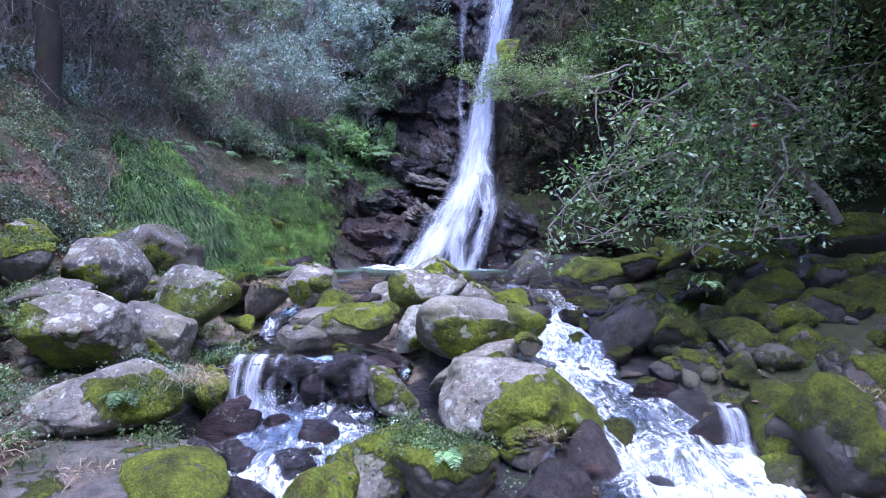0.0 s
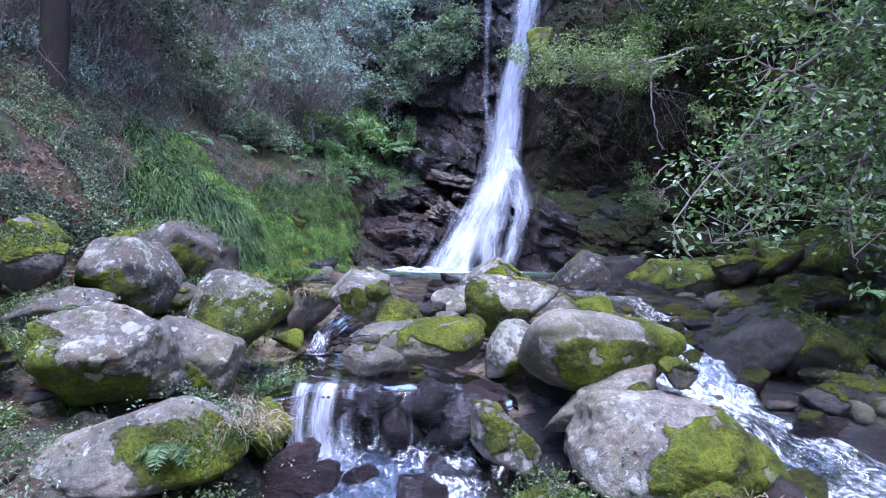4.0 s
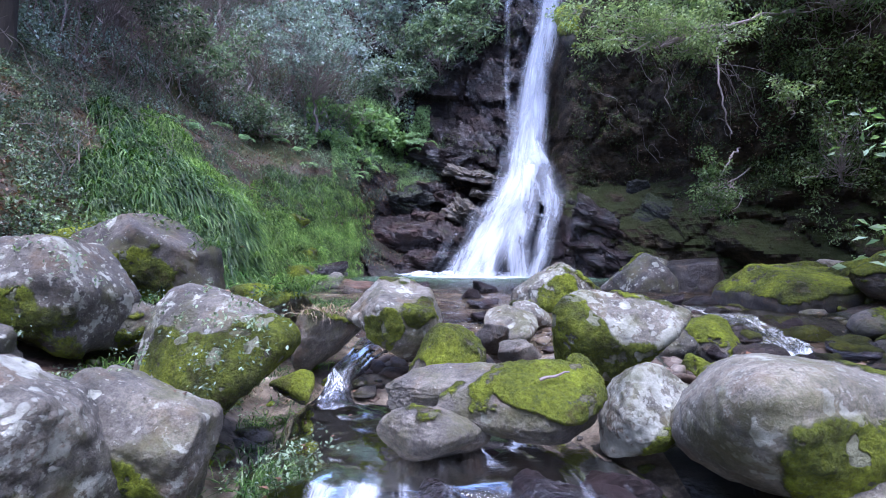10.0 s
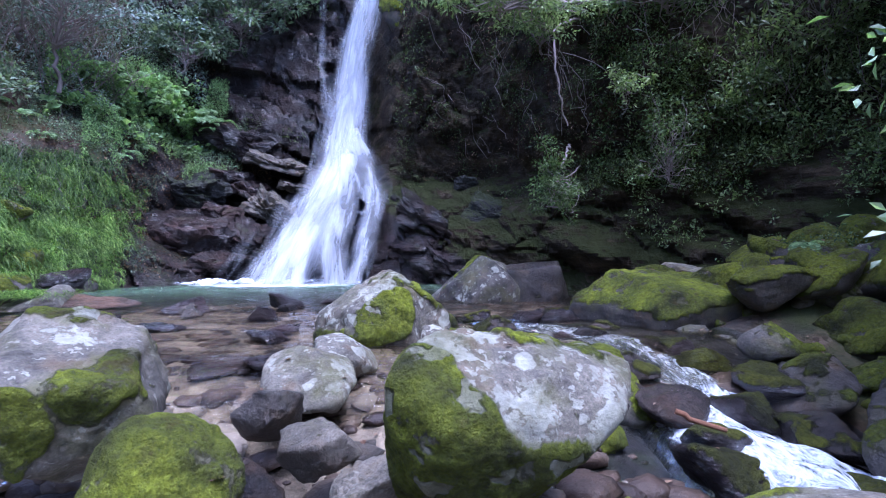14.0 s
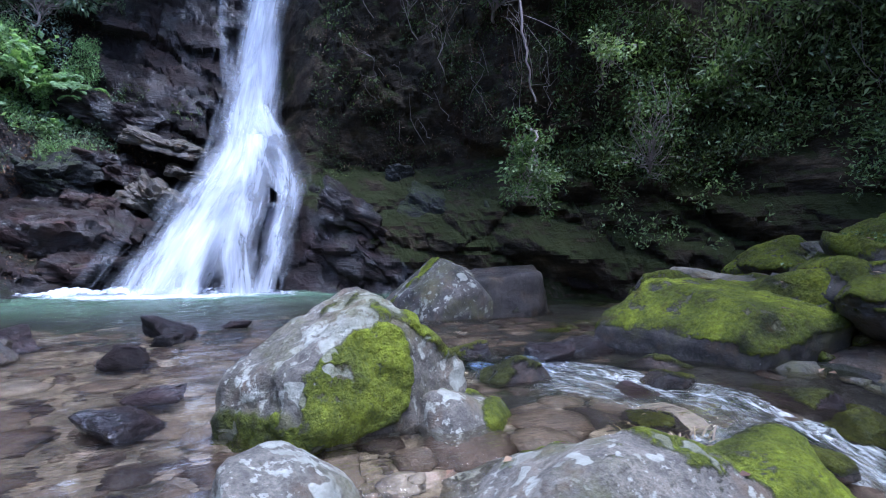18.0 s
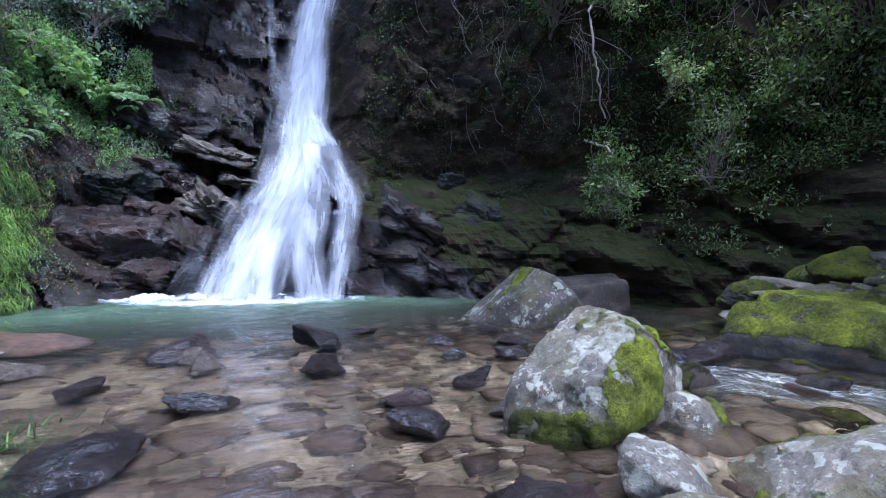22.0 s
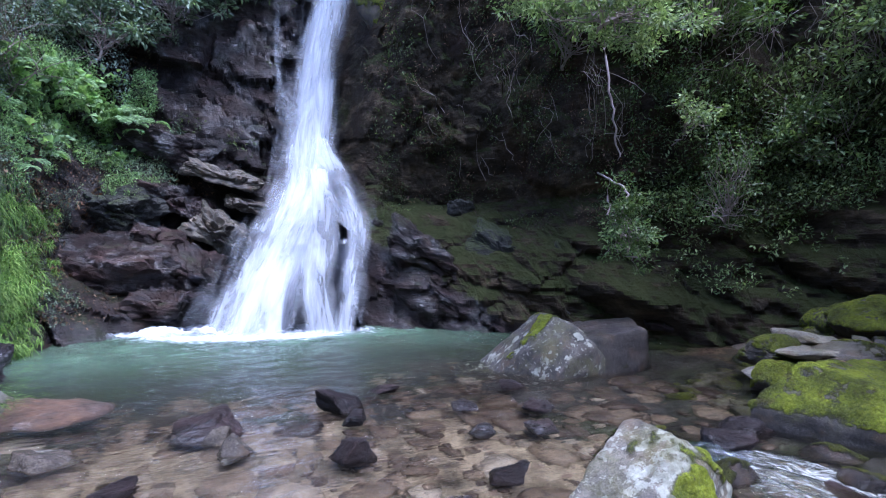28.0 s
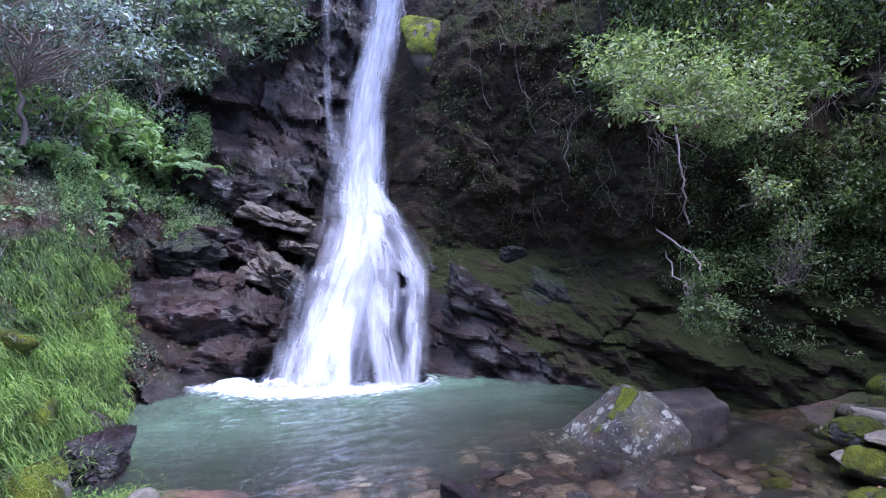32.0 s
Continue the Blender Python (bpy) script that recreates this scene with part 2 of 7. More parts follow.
def bed_material():
    """Stream bed: tan sand and brown cobbles."""
    k = Nodes("stream_bed", 0.8, 0.25)
    p = k.world_pos()
    d = k.voronoi(p, 4.3, "Distance")
    v = k.voronoi(p, 4.3, "Color")
    stone = k.ramp(v, (0.15, (0.05, 0.033, 0.027)), (0.5, (0.15, 0.108, 0.08)), (0.85, (0.27, 0.22, 0.18)))
    sand = k.ramp(k.noise(p, 7.0, 6), (0.3, (0.075, 0.057, 0.036)), (0.7, (0.205, 0.165, 0.115)))
    c = k.mix(k.step(k.math("ADD", d, k.noise(p, 1.6, 4)), 0.62, 0.80), stone, sand)
    c = k.mix(1.0, c, k.ramp(k.noise(p, 1.7, 7, 0.72), (0.36, 0.22), (0.60, 1.55)), "MULTIPLY")
    return k.done(c, None, k.bump(k.math("ADD", k.noise(p, 30.0, 5), k.math("MULTIPLY", d, -1.2)), 0.6, 0.04))


def cobble_material():
    """Loose stones under water, each in its own brown or grey."""
    k = Nodes("brown_cobble", 0.5, 0.3)
    p = k.world_pos()
    g = k.t.nodes.new("ShaderNodeNewGeometry")
    c = k.ramp(g.outputs["Random Per Island"], (0.0, (0.03, 0.019, 0.014)), (0.45, (0.080, 0.054, 0.038)), (0.85, (0.135, 0.10, 0.07)), (1.0, (0.24, 0.20, 0.155)))
    c = k.mix(1.0, c, k.ramp(k.noise(p, 9.0, 6, 0.65), (0.3, 0.5), (0.7, 1.4)), "MULTIPLY")
    return k.done(c, None, k.bump(k.noise(p, 30.0, 5), 0.6, 0.03))


def water_material():
    """Clear water; the mesh's aeration turns it milky green, its foam white in streaks along the flow."""
    k = Nodes("stream_water", 0.06, 0.5)
    k.t.nodes.remove(k.bsdf)
    uv = k.coord((1, 1, 1), "UV")
    aer, foam, rapid = k.attr("aeration").outputs["Fac"], k.attr("foam").outputs["Fac"], k.attr("rapid").outputs["Fac"]
    p = k.world_pos()
    rp = k.world_pos((0.8, 2.2, 1.0), (0, 0, 12))
    still = k.math("ADD", k.noise(rp, 2.4, 3, 0.5, 0.6), k.math("MULTIPLY", k.noise(rp, 9.0, 4, 0.6, 0.8), 0.34))
    flow = k.math("ADD", k.noise(uv, 5.0, 5, 0.65, 0.6), k.math("MULTIPLY", k.noise(uv, 16.0, 4, 0.6, 0.5), 0.5))
    height = k.mix(rapid, still, flow)
    nrm = k.bump(height, k.math("ADD", 0.03, k.math("MULTIPLY", rapid, 0.75)), 0.12)
    soft = k.bump(height, 0.55, 0.12)
    calm = k.bump(k.math("ADD", k.noise(rp, 2.2, 2, 0.4, 0.5), k.math("MULTIPLY", k.noise(rp, 7.0, 2, 0.4, 0.5), 0.25)), 0.6, 0.07)
    clear = k.node("ShaderNodeBsdfRefraction", Color=(0.86, 0.84, 0.77, 1), Roughness=0.0, IOR=1.33, Normal=calm)
    mil = k.node("ShaderNodeBsdfDiffuse", Color=(0.105, 0.165, 0.105, 1), Normal=nrm)
    wat = k.node("ShaderNodeMixShader", Fac=aer)
    k.set(wat.inputs[1], clear.outputs[0])
    k.set(wat.inputs[2], mil.outputs[0])
    gl = k.node("ShaderNodeBsdfGlossy", Color=(0.82, 0.82, 0.82, 1), Roughness=0.05, Normal=nrm)
    fr = k.node("ShaderNodeFresnel", IOR=1.33, Normal=nrm)
    surf = k.node("ShaderNodeMixShader", Fac=fr.outputs[0])
    k.set(surf.inputs[1], wat.outputs[0])
    k.set(surf.inputs[2], gl.outputs[0])
    st = k.math("ADD", k.math("MULTIPLY", k.noise(uv, 4.0, 7, 0.66, 2.2), 0.65), k.math("MULTIPLY", k.noise(k.coord((1.9, 1.5, 1), "UV"), 5.0, 6, 0.7, 1.2), 0.45))
    st = k.math("ADD", k.math("MULTIPLY", k.math("SUBTRACT", st, 0.55), 1.55), 0.55)
    lo = k.math("MAXIMUM", 0.25, k.math("SUBTRACT", 0.92, k.math("MULTIPLY", foam, 0.84)))
    fm = k.math("MULTIPLY", k.step(st, lo, k.math("ADD", lo, 0.50)), 0.96)
    white = k.node("ShaderNodeBsdfDiffuse", Color=(0.79, 0.82, 0.87, 1), Normal=soft)
    out = k.node("ShaderNodeMixShader", Fac=fm)
    k.set(out.inputs[1], surf.outputs[0])
    k.set(out.inputs[2], white.outputs[0])
    k.set(k.t.nodes["Material Output"].inputs[0], out.outputs[0])
    return k.m


def fall_material():
    """Falling water: white veils that thin out in streaks."""
    k = Nodes("falling_water", 0.5, 0.3)
    k.t.nodes.remove(k.bsdf)
    dens = k.attr("veil").outputs["Fac"]
    broad = k.noise(k.coord((1.0, 1.1, 1), "UV"), 1.5, 4, 0.55, 0.5)
    mid = k.noise(k.coord((2.6, 0.9, 1), "UV"), 2.2, 4, 0.55, 0.5)
    fine = k.noise(k.coord((8.0, 1.2, 1), "UV"), 2.5, 3, 0.6, 0.3)
    s = k.math("ADD", k.math("ADD", k.math("MULTIPLY", broad, 0.66), k.math("MULTIPLY", mid, 0.34)), k.math("MULTIPLY", fine, 0.08))
    s = k.math("ADD", k.math("MULTIPLY", k.math("SUBTRACT", s, 0.54), 1.15), 0.54)
    lo = k.math("SUBTRACT", 0.84, k.math("MULTIPLY", dens, 0.80))
    alpha = k.math("MULTIPLY", k.step(s, lo, k.math("ADD", lo, 0.86)), 0.95)
    nrm = k.bump(s, 0.10, 0.25)
    white = k.node("ShaderNodeBsdfDiffuse", Color=(0.80, 0.83, 0.89, 1), Normal=nrm)
    back = k.node("ShaderNodeBsdfTranslucent", Color=(0.72, 0.78, 0.88, 1))
    w = k.node("ShaderNodeMixShader", Fac=0.3)
    k.set(w.inputs[1], white.outputs[0])
    k.set(w.inputs[2], back.outputs[0])
    out = k.node("ShaderNodeMixShader", Fac=alpha)
    k.set(out.inputs[1], k.node("ShaderNodeBsdfTransparent").outputs[0])
    k.set(out.inputs[2], w.outputs[0])
    k.set(k.t.nodes["Material Output"].inputs[0], out.outputs[0])
    return k.m


def leaf_material(name, dark, mid, bright, rough=0.4, through_light=0.25, spec=0.5):
    k = Nodes(name, rough, spec)
    g = k.t.nodes.new("ShaderNodeNewGeometry")
    c = k.ramp(g.outputs["Random Per Island"], (0.05, dark), (0.5, mid), (0.95, bright))
    c = k.mix(1.0, c, k.ramp(k.noise(k.world_pos(), 1.9, 6, 0.65), (0.32, 0.42), (0.68, 1.55)), "MULTIPLY")
    k.done(c)
    tr = k.node("ShaderNodeBsdfTranslucent", Color=k.mix(1.0, c, (1.3, 1.5, 0.6), "MULTIPLY"))
    mx = k.node("ShaderNodeMixShader", Fac=through_light)
    k.set(mx.inputs[1], k.bsdf.outputs[0])
    k.set(mx.inputs[2], tr.outputs[0])
    k.set(k.t.nodes["Material Output"].inputs[0], mx.outputs[0])
    return k.m


def bark_material(name, a, b):
    k = Nodes(name, 0.85, 0.2)
    p = k.world_pos((1, 1, 0.25))
    n = k.noise(p, 14.0, 7, 0.7)
    c = k.mix(n, a, b)
    moss = k.step(k.noise(k.world_pos(), 2.5, 5), 0.55, 0.7)
    c = k.mix(k.math("MULTIPLY", moss, 0.5), c, (0.05, 0.065, 0.02))
    return k.done(c, None, k.bump(n, 0.8, 0.04))


ROCK = boulder_material()
CLIFF = cliff_material("cliff_rock", 1.2, 0.34, 0.12, 1.15, (1.18, 1.0, 0.72), 0.12)
WALL = cliff_material("mossy_wall_rock", 1.1, 0.26, 0.1, 2.6)
WETROCK = cliff_material("wet_fall_rock", 0.5, 0.0, 0.62, 0.8, (1.25, 0.93, 0.95), 0.25)
DARKWET = cliff_material("dark_wet_rock", 0.65, -0.4, 0.66, 1.0, (1.25, 0.90, 0.92), 0.25)
SOIL, BED, WATER, FALL = soil_material(), bed_material(), water_material(), fall_material()
RUST = cliff_material("rusty_wet_rock", 2.6, -0.25, 0.5, 1.0, (1.45, 0.92, 0.62), 0.5)
REDROCK = cliff_material("dark_red_wet_rock", 0.75, -0.1, 0.45, 1.0, (1.35, 0.90, 0.85), 0.25)
MOSSWALL = cliff_material("green_grey_rock", 0.9, 0.2, 0.25, 1.5, (0.92, 1.04, 0.98))
WETBED = cliff_material("wet_stream_rock", 1.0, -0.1, 0.5)
IVY = leaf_material("ground_cover_leaf", (0.028, 0.040, 0.012), (0.060, 0.082, 0.026), (0.135, 0.162, 0.066), 0.45, 0.28, 0.35)
BLUELEAF = leaf_material("glaucous_shrub_leaf", (0.10, 0.135, 0.13), (0.22, 0.275, 0.265), (0.42, 0.48, 0.48), 0.33, 0.25)
SLOPELEAF = leaf_material("slope_weed_leaf", (0.032, 0.046, 0.030), (0.078, 0.102, 0.072), (0.19, 0.225, 0.175), 0.4, 0.25, 0.4)
WESTLEAF = leaf_material("west_shrub_leaf", (0.068, 0.102, 0.062), (0.155, 0.205, 0.13), (0.30, 0.36, 0.25), 0.4, 0.28, 0.4)
SHRUB = leaf_material("shrub_leaf", (0.05, 0.080, 0.026), (0.10, 0.145, 0.050), (0.195, 0.25, 0.108), 0.42, 0.3, 0.38)
CAMELLIA = leaf_material("camellia_leaf", (0.075, 0.125, 0.045), (0.18, 0.26, 0.115), (0.40, 0.48, 0.33), 0.22, 0.42)
BRIGHT = leaf_material("bright_canopy_leaf", (0.10, 0.135, 0.055), (0.19, 0.245, 0.11), (0.33, 0.385, 0.19), 0.45, 0.3, 0.35)
FERN = leaf_material("fern_leaf", (0.11, 0.18, 0.075), (0.22, 0.325, 0.15), (0.36, 0.47, 0.25), 0.45, 0.4, 0.3)
GRASS = leaf_material("sedge_blade", (0.012, 0.034, 0.004), (0.036, 0.082, 0.010), (0.15, 0.22, 0.07), 0.42, 0.25, 0.3)
FRESH = leaf_material("fresh_grass", (0.036, 0.075, 0.010), (0.105, 0.185, 0.028), (0.25, 0.35, 0.09), 0.5, 0.3, 0.25)
STRAW = leaf_material("dry_blade", (0.15, 0.10, 0.06), (0.30, 0.21, 0.13), (0.45, 0.36, 0.23), 0.6, 0.2)
LITTER = leaf_material("fallen_leaf", (0.07, 0.035, 0.022), (0.15, 0.075, 0.04), (0.26, 0.17, 0.10), 0.6, 0.1)
TWIG = bark_material("grey_twig", (0.14, 0.108, 0.098), (0.40, 0.33, 0.30))
BARK = bark_material("dark_bark", (0.02, 0.017, 0.013), (0.07, 0.055, 0.04))
PETAL = leaf_material("red_petal", (0.45, 0.01, 0.015), (0.55, 0.02, 0.03), (0.65, 0.05, 0.06), 0.5, 0.2)

# ---------------- shape tools ----------------
rng = np.random.default_rng(7)


def lattice(i, j, k, seed):
    h = (i.astype(np.int64) * 374761393 + j.astype(np.int64) * 668265263 + k.astype(np.int64) * 2147483647 + seed * 144269) & 0xFFFFFFFF
    h = ((h ^ (h >> 13)) * 1274126177) & 0xFFFFFFFF
    h = ((h ^ (h >> 16)) * 2246822519) & 0xFFFFFFFF
    return ((h ^ (h >> 15)) & 0xFFFFFF) / float(0xFFFFFF)


def vnoise(p, seed=0):
    """Smooth value noise in -1..1 at the rows of p."""
    b = np.floor(p)
    f = p - b
    f = f * f * f * (f * (f * 6 - 15) + 10)
    i, j, k = b[:, 0], b[:, 1], b[:, 2]
    out = 0
    for a in (0, 1):
        for c in (0, 1):
            for e in (0, 1):
                w = (f[:, 0] if a else 1 - f[:, 0]) * (f[:, 1] if c else 1 - f[:, 1]) * (f[:, 2] if e else 1 - f[:, 2])
                out = out + w * lattice(i + a, j + c, k + e, seed)
    return out * 2 - 1


def fbm(p, octaves=4, seed=0, gain=0.5):
    s, a, t = 0, 1.0, 0
    for o in range(octaves):
        s = s + a * vnoise(p * 2 ** o + 17.3 * o, seed + o)
        t += a
        a *= gain
    return s / t


def cells(p, seed=0):
    """Random height of the nearest cell, and the gap between the two nearest."""
    b = np.floor(p)
    best = np.full(len(p), 9.0)
    second = np.full(len(p), 9.0)
    val = np.zeros(len(p))
    for a in (-1, 0, 1):
        for c in (-1, 0, 1):
            for e in (-1, 0, 1):
                i, j, k = b[:, 0] + a, b[:, 1] + c, b[:, 2] + e
                q = np.stack([i + lattice(i, j, k, seed), j + lattice(i, j, k, seed + 1), k + lattice(i, j, k, seed + 2)], 1)
                d = ((p - q) ** 2).sum(1)
                near = d < best
                second = np.where(near, best, np.minimum(second, d))
                val = np.where(near, lattice(i, j, k, seed + 3), val)
                best = np.where(near, d, best)
    return val * 2 - 1, np.sqrt(second) - np.sqrt(best)


def mesh_of(name, verts, faces, smooth=False):
    """A mesh from arrays of corners and of faces with the same number of sides."""
    verts, faces = np.asarray(verts, np.float32), np.asarray(faces, np.int32)
    me = bpy.data.meshes.new(name)
    n, s = faces.shape
    me.vertices.add(len(verts))
    me.vertices.foreach_set("co", verts.ravel())
    me.loops.add(n * s)
    me.loops.foreach_set("vertex_index", faces.ravel())
    me.polygons.add(n)
    me.polygons.foreach_set("loop_start", np.arange(0, n * s, s, dtype=np.int32))
    me.polygons.foreach_set("use_smooth", np.full(n, smooth))
    me.update(calc_edges=True)
    me.validate()
    return me


def solid(name, verts, faces, material, parent=None, smooth=False):
    me = mesh_of(name, verts, faces, smooth)
    me.materials.append(material)
    ob = new(name, me)
    if parent is not None:
        ob.parent = parent
    return ob


def grid_faces(nu, nv):
    i = np.arange(nu - 1)[:, None] * nv + np.arange(nv - 1)[None, :]
    return np.stack([i, i + nv, i + nv + 1, i + 1], -1).reshape(-1, 4)


def float_attr(me, name, values):
    a = me.attributes.new(name, "FLOAT", "POINT")
    a.data.foreach_set("value", np.asarray(values, np.float32))


def uv_attr(me, uv):
    lay = me.uv_layers.new(name="UVMap")
    idx = np.zeros(len(me.loops), np.int32)
    me.loops.foreach_get("vertex_index", idx)
    lay.data.foreach_set("uv", np.asarray(uv, np.float32)[idx].ravel())


def unit(v):
    return v / np.maximum(np.linalg.norm(v, axis=-1, keepdims=True), 1e-9)


def ico(level):
    bm = bmesh.new()
    bmesh.ops.create_icosphere(bm, subdivisions=level, radius=1)
    v = np.array([w.co[:] for w in bm.verts])
    f = np.array([[w.index for w in g.verts] for g in bm.faces])
    bm.free()
    return unit(v), f


SPHERES = {n: ico(n) for n in (2, 3, 4, 5, 6)}

# ---------------- valley ----------------
# The valley's walls, as distances from a middle post at (MX, MY): one row for each bearing, one column for each height.
MX, MY = -1.5, 5.0
HEIGHTS = (0, 1.5, 3, 4.6, 8, 12, 18)
BEARINGS, REACH = [], []


def stop(bearing, *distances):
    BEARINGS.append(bearing)
    REACH.append(distances)


stop(-170, 14, 16, 18, 20, 23, 23, 33)
stop(-140, 9, 11, 13, 15, 18, 22, 28)
stop(-110, 5, 6, 7.5, 10, 14, 19, 26)
stop(-75, 5.2, 6.1, 7.4, 9.4, 13, 18, 25)
stop(-55, 5, 6, 7.8, 10, 13.5, 18, 25)
stop(-46, 5.2, 6.6, 8.8, 11, 14.5, 19, 26)
stop(-38, 5.6, 7.2, 9.6, 12.4, 16.5, 21, 28)
stop(-31, 6.3, 7.8, 10.4, 14.6, 18.5, 23, 30)
stop(-27.5, 6.6, 8.0, 11.0, 16, 19.5, 24, 30.5)
stop(-25.2, 6.8, 8.6, 13.4, 16.6, 20, 24, 31)
stop(-22.4, 10.8, 12.8, 14.6, 17.2, 20.3, 24.3, 31)
stop(-20, 11.5, 13.2, 14.8, 17.5, 20.5, 24.5, 31)
stop(-12, 14.8, 16.2, 17.0, 18.8, 20.8, 24, 29)
stop(-8.5, 16.2, 18.4, 19.3, 20.6, 22.2, 25, 29)
stop(-6, 17, 19.5, 20.0, 21.2, 22.7, 25, 29)
stop(0, 16.5, 19.5, 20.4, 21, 22, 24, 27)
stop(5, 15.8, 18.6, 20.0, 20.8, 21.5, 22.5, 25)
stop(11, 15.6, 17.4, 18.8, 19.8, 20.4, 21.0, 23)
stop(13.2, 15.0, 16.1, 17.8, 18.2, 18.4, 19.8, 22.8)
stop(16, 14.6, 15.5, 17.5, 17.0, 16.7, 18.2, 22)
stop(22, 13.9, 14.6, 16.7, 15.7, 15.4, 17.4, 22)
stop(30, 13.0, 13.4, 14.5, 13.6, 13.5, 16, 21)
stop(38, 12.3, 12.7, 13.6, 12.9, 13.4, 16.5, 21)
stop(47, 11.6, 12.7, 13.4, 13.4, 14.5, 17, 21)
stop(60, 10, 11.3, 12.3, 13.2, 14.5, 17, 22)
stop(80, 9.2, 10.6, 11.6, 12.6, 14.2, 17, 22)
stop(110, 9.5, 11, 12.2, 13.5, 15.5, 18.5, 24)
stop(140, 9, 11, 13, 15, 18, 22, 28)
stop(170, 14, 16, 18, 20, 23, 23, 33)
REACH = np.array(REACH)


def smooth_interp(x, xs, ys):
    """Cubic through the given stops, with no overshoot to speak of."""
    xs, ys = np.asarray(xs, float), np.asarray(ys, float)
    d = np.gradient(ys, xs)
    i = np.clip(np.searchsorted(xs, x) - 1, 0, len(xs) - 2)
    h = xs[i + 1] - xs[i]
    t = np.clip((x - xs[i]) / h, -0.5, 1)
    a, b = ys[i], ys[i + 1]
    return (2 * t ** 3 - 3 * t ** 2 + 1) * a + (t ** 3 - 2 * t ** 2 + t) * h * d[i] + (-2 * t ** 3 + 3 * t ** 2) * b + (t ** 3 - t ** 2) * h * d[i + 1]


def reach(az, z):
    cols = np.stack([np.interp(az, BEARINGS, REACH[:, j]) for j in range(len(HEIGHTS))], -1)
    zz = np.clip(z, -2, HEIGHTS[-1])
    i = np.clip(np.searchsorted(HEIGHTS, zz) - 1, 0, len(HEIGHTS) - 2)
    hs = np.asarray(HEIGHTS, float)
    t = (zz - hs[i]) / (hs[i + 1] - hs[i])
    ar = np.arange(len(zz))
    return cols[ar, i] * (1 - t) + cols[ar, i + 1] * t + np.maximum(z - 18, 0) * 0.45


def rocky(az):
    """How much bare rock there is at a bearing: 0 on the wooded slope, 1 on the cliffs."""
    return np.interp(az, [-16, -8, 50, 62], [0.0, 1.0, 1.0, 0.15])


def wall_points(az, z):
    """Points of the valley's wall, with its crags."""
    a = np.radians(az)
    r = reach(az, z)
    p = np.stack([MX + r * np.sin(a), MY + r * np.cos(a), z], 1)
    k = rocky(az)
    q = p @ np.array(Euler((radians(14), radians(30), radians(25))).to_matrix())
    c1, g1 = cells(q * np.array([0.30, 0.36, 0.95]) + 0.25 * np.stack([fbm(p * 0.8, 3, 13), fbm(p * 0.8, 3, 14), fbm(p * 0.8, 3, 15)], 1), 3)
    c2, g2 = cells(q * np.array([0.75, 0.9, 2.6]) + 0.3 * np.stack([fbm(p * 1.6, 3, 16), fbm(p * 1.6, 3, 17), fbm(p * 1.6, 3, 18)], 1), 9)
    crag = 0.34 * c1 + 0.11 * c2 - 0.12 * np.exp(-g1 * 12) - 0.03 * np.exp(-g2 * 12) + 0.6 * fbm(p * 0.5, 5, 21) + 0.10 * fbm(p * 3.0, 3, 23)
    east = np.interp(az, [12, 18, 48, 56], [0, 1, 1, 0]) * np.interp(z, [2.0, 4.0], [0.0, 1.0])
    low = np.interp(az, [13, 19, 48, 56], [0, 1, 1, 0]) * (1 - np.interp(z, [2.0, 4.0], [0.0, 1.0]))
    crag = crag * (1 - 0.65 * low) + low * (0.60 * fbm(q * np.array([0.6, 0.8, 1.7]), 5, 29) + 0.16 * fbm(p * 2.6, 4, 30) - 0.16 * np.exp(-g1 * 7))
    crag = crag * (1 - 0.7 * east) + east * (0.85 * fbm(p * np.array([0.45, 0.45, 0.35]), 5, 25) + 0.34 * fbm(p * np.array([1.3, 1.3, 1.0]), 4, 26) + 0.13 * fbm(p * 3.4, 4, 27) - 0.10 * np.exp(-g2 * 9))
    axis = np.interp(z, [0, 2.3, 5, 7.3, 9.5, 11, 14.5], [5.8, 7.6, 9.1, 10.0, 11.2, 11.9, 12.7])
    near = np.exp(-(np.radians(az - axis) * r / np.interp(z, [0, 3, 5, 9], [2.1, 1.5, 1.1, 0.9])) ** 4)
    crag = crag * (1 - 0.55 * near) - 0.45 * near
    soft = 0.55 * fbm(p * 0.33, 5, 31) + 0.10 * fbm(p * 1.9, 3, 41)
    d = k * crag + (1 - k) * soft
    d = d * np.clip((z + 1.2) / 1.2, 0.35, 1)
    r = r - d
    return np.stack([MX + r * np.sin(a), MY + r * np.cos(a), z + (1 - k) * 0.25 * fbm(p * 0.7, 3, 51)], 1)


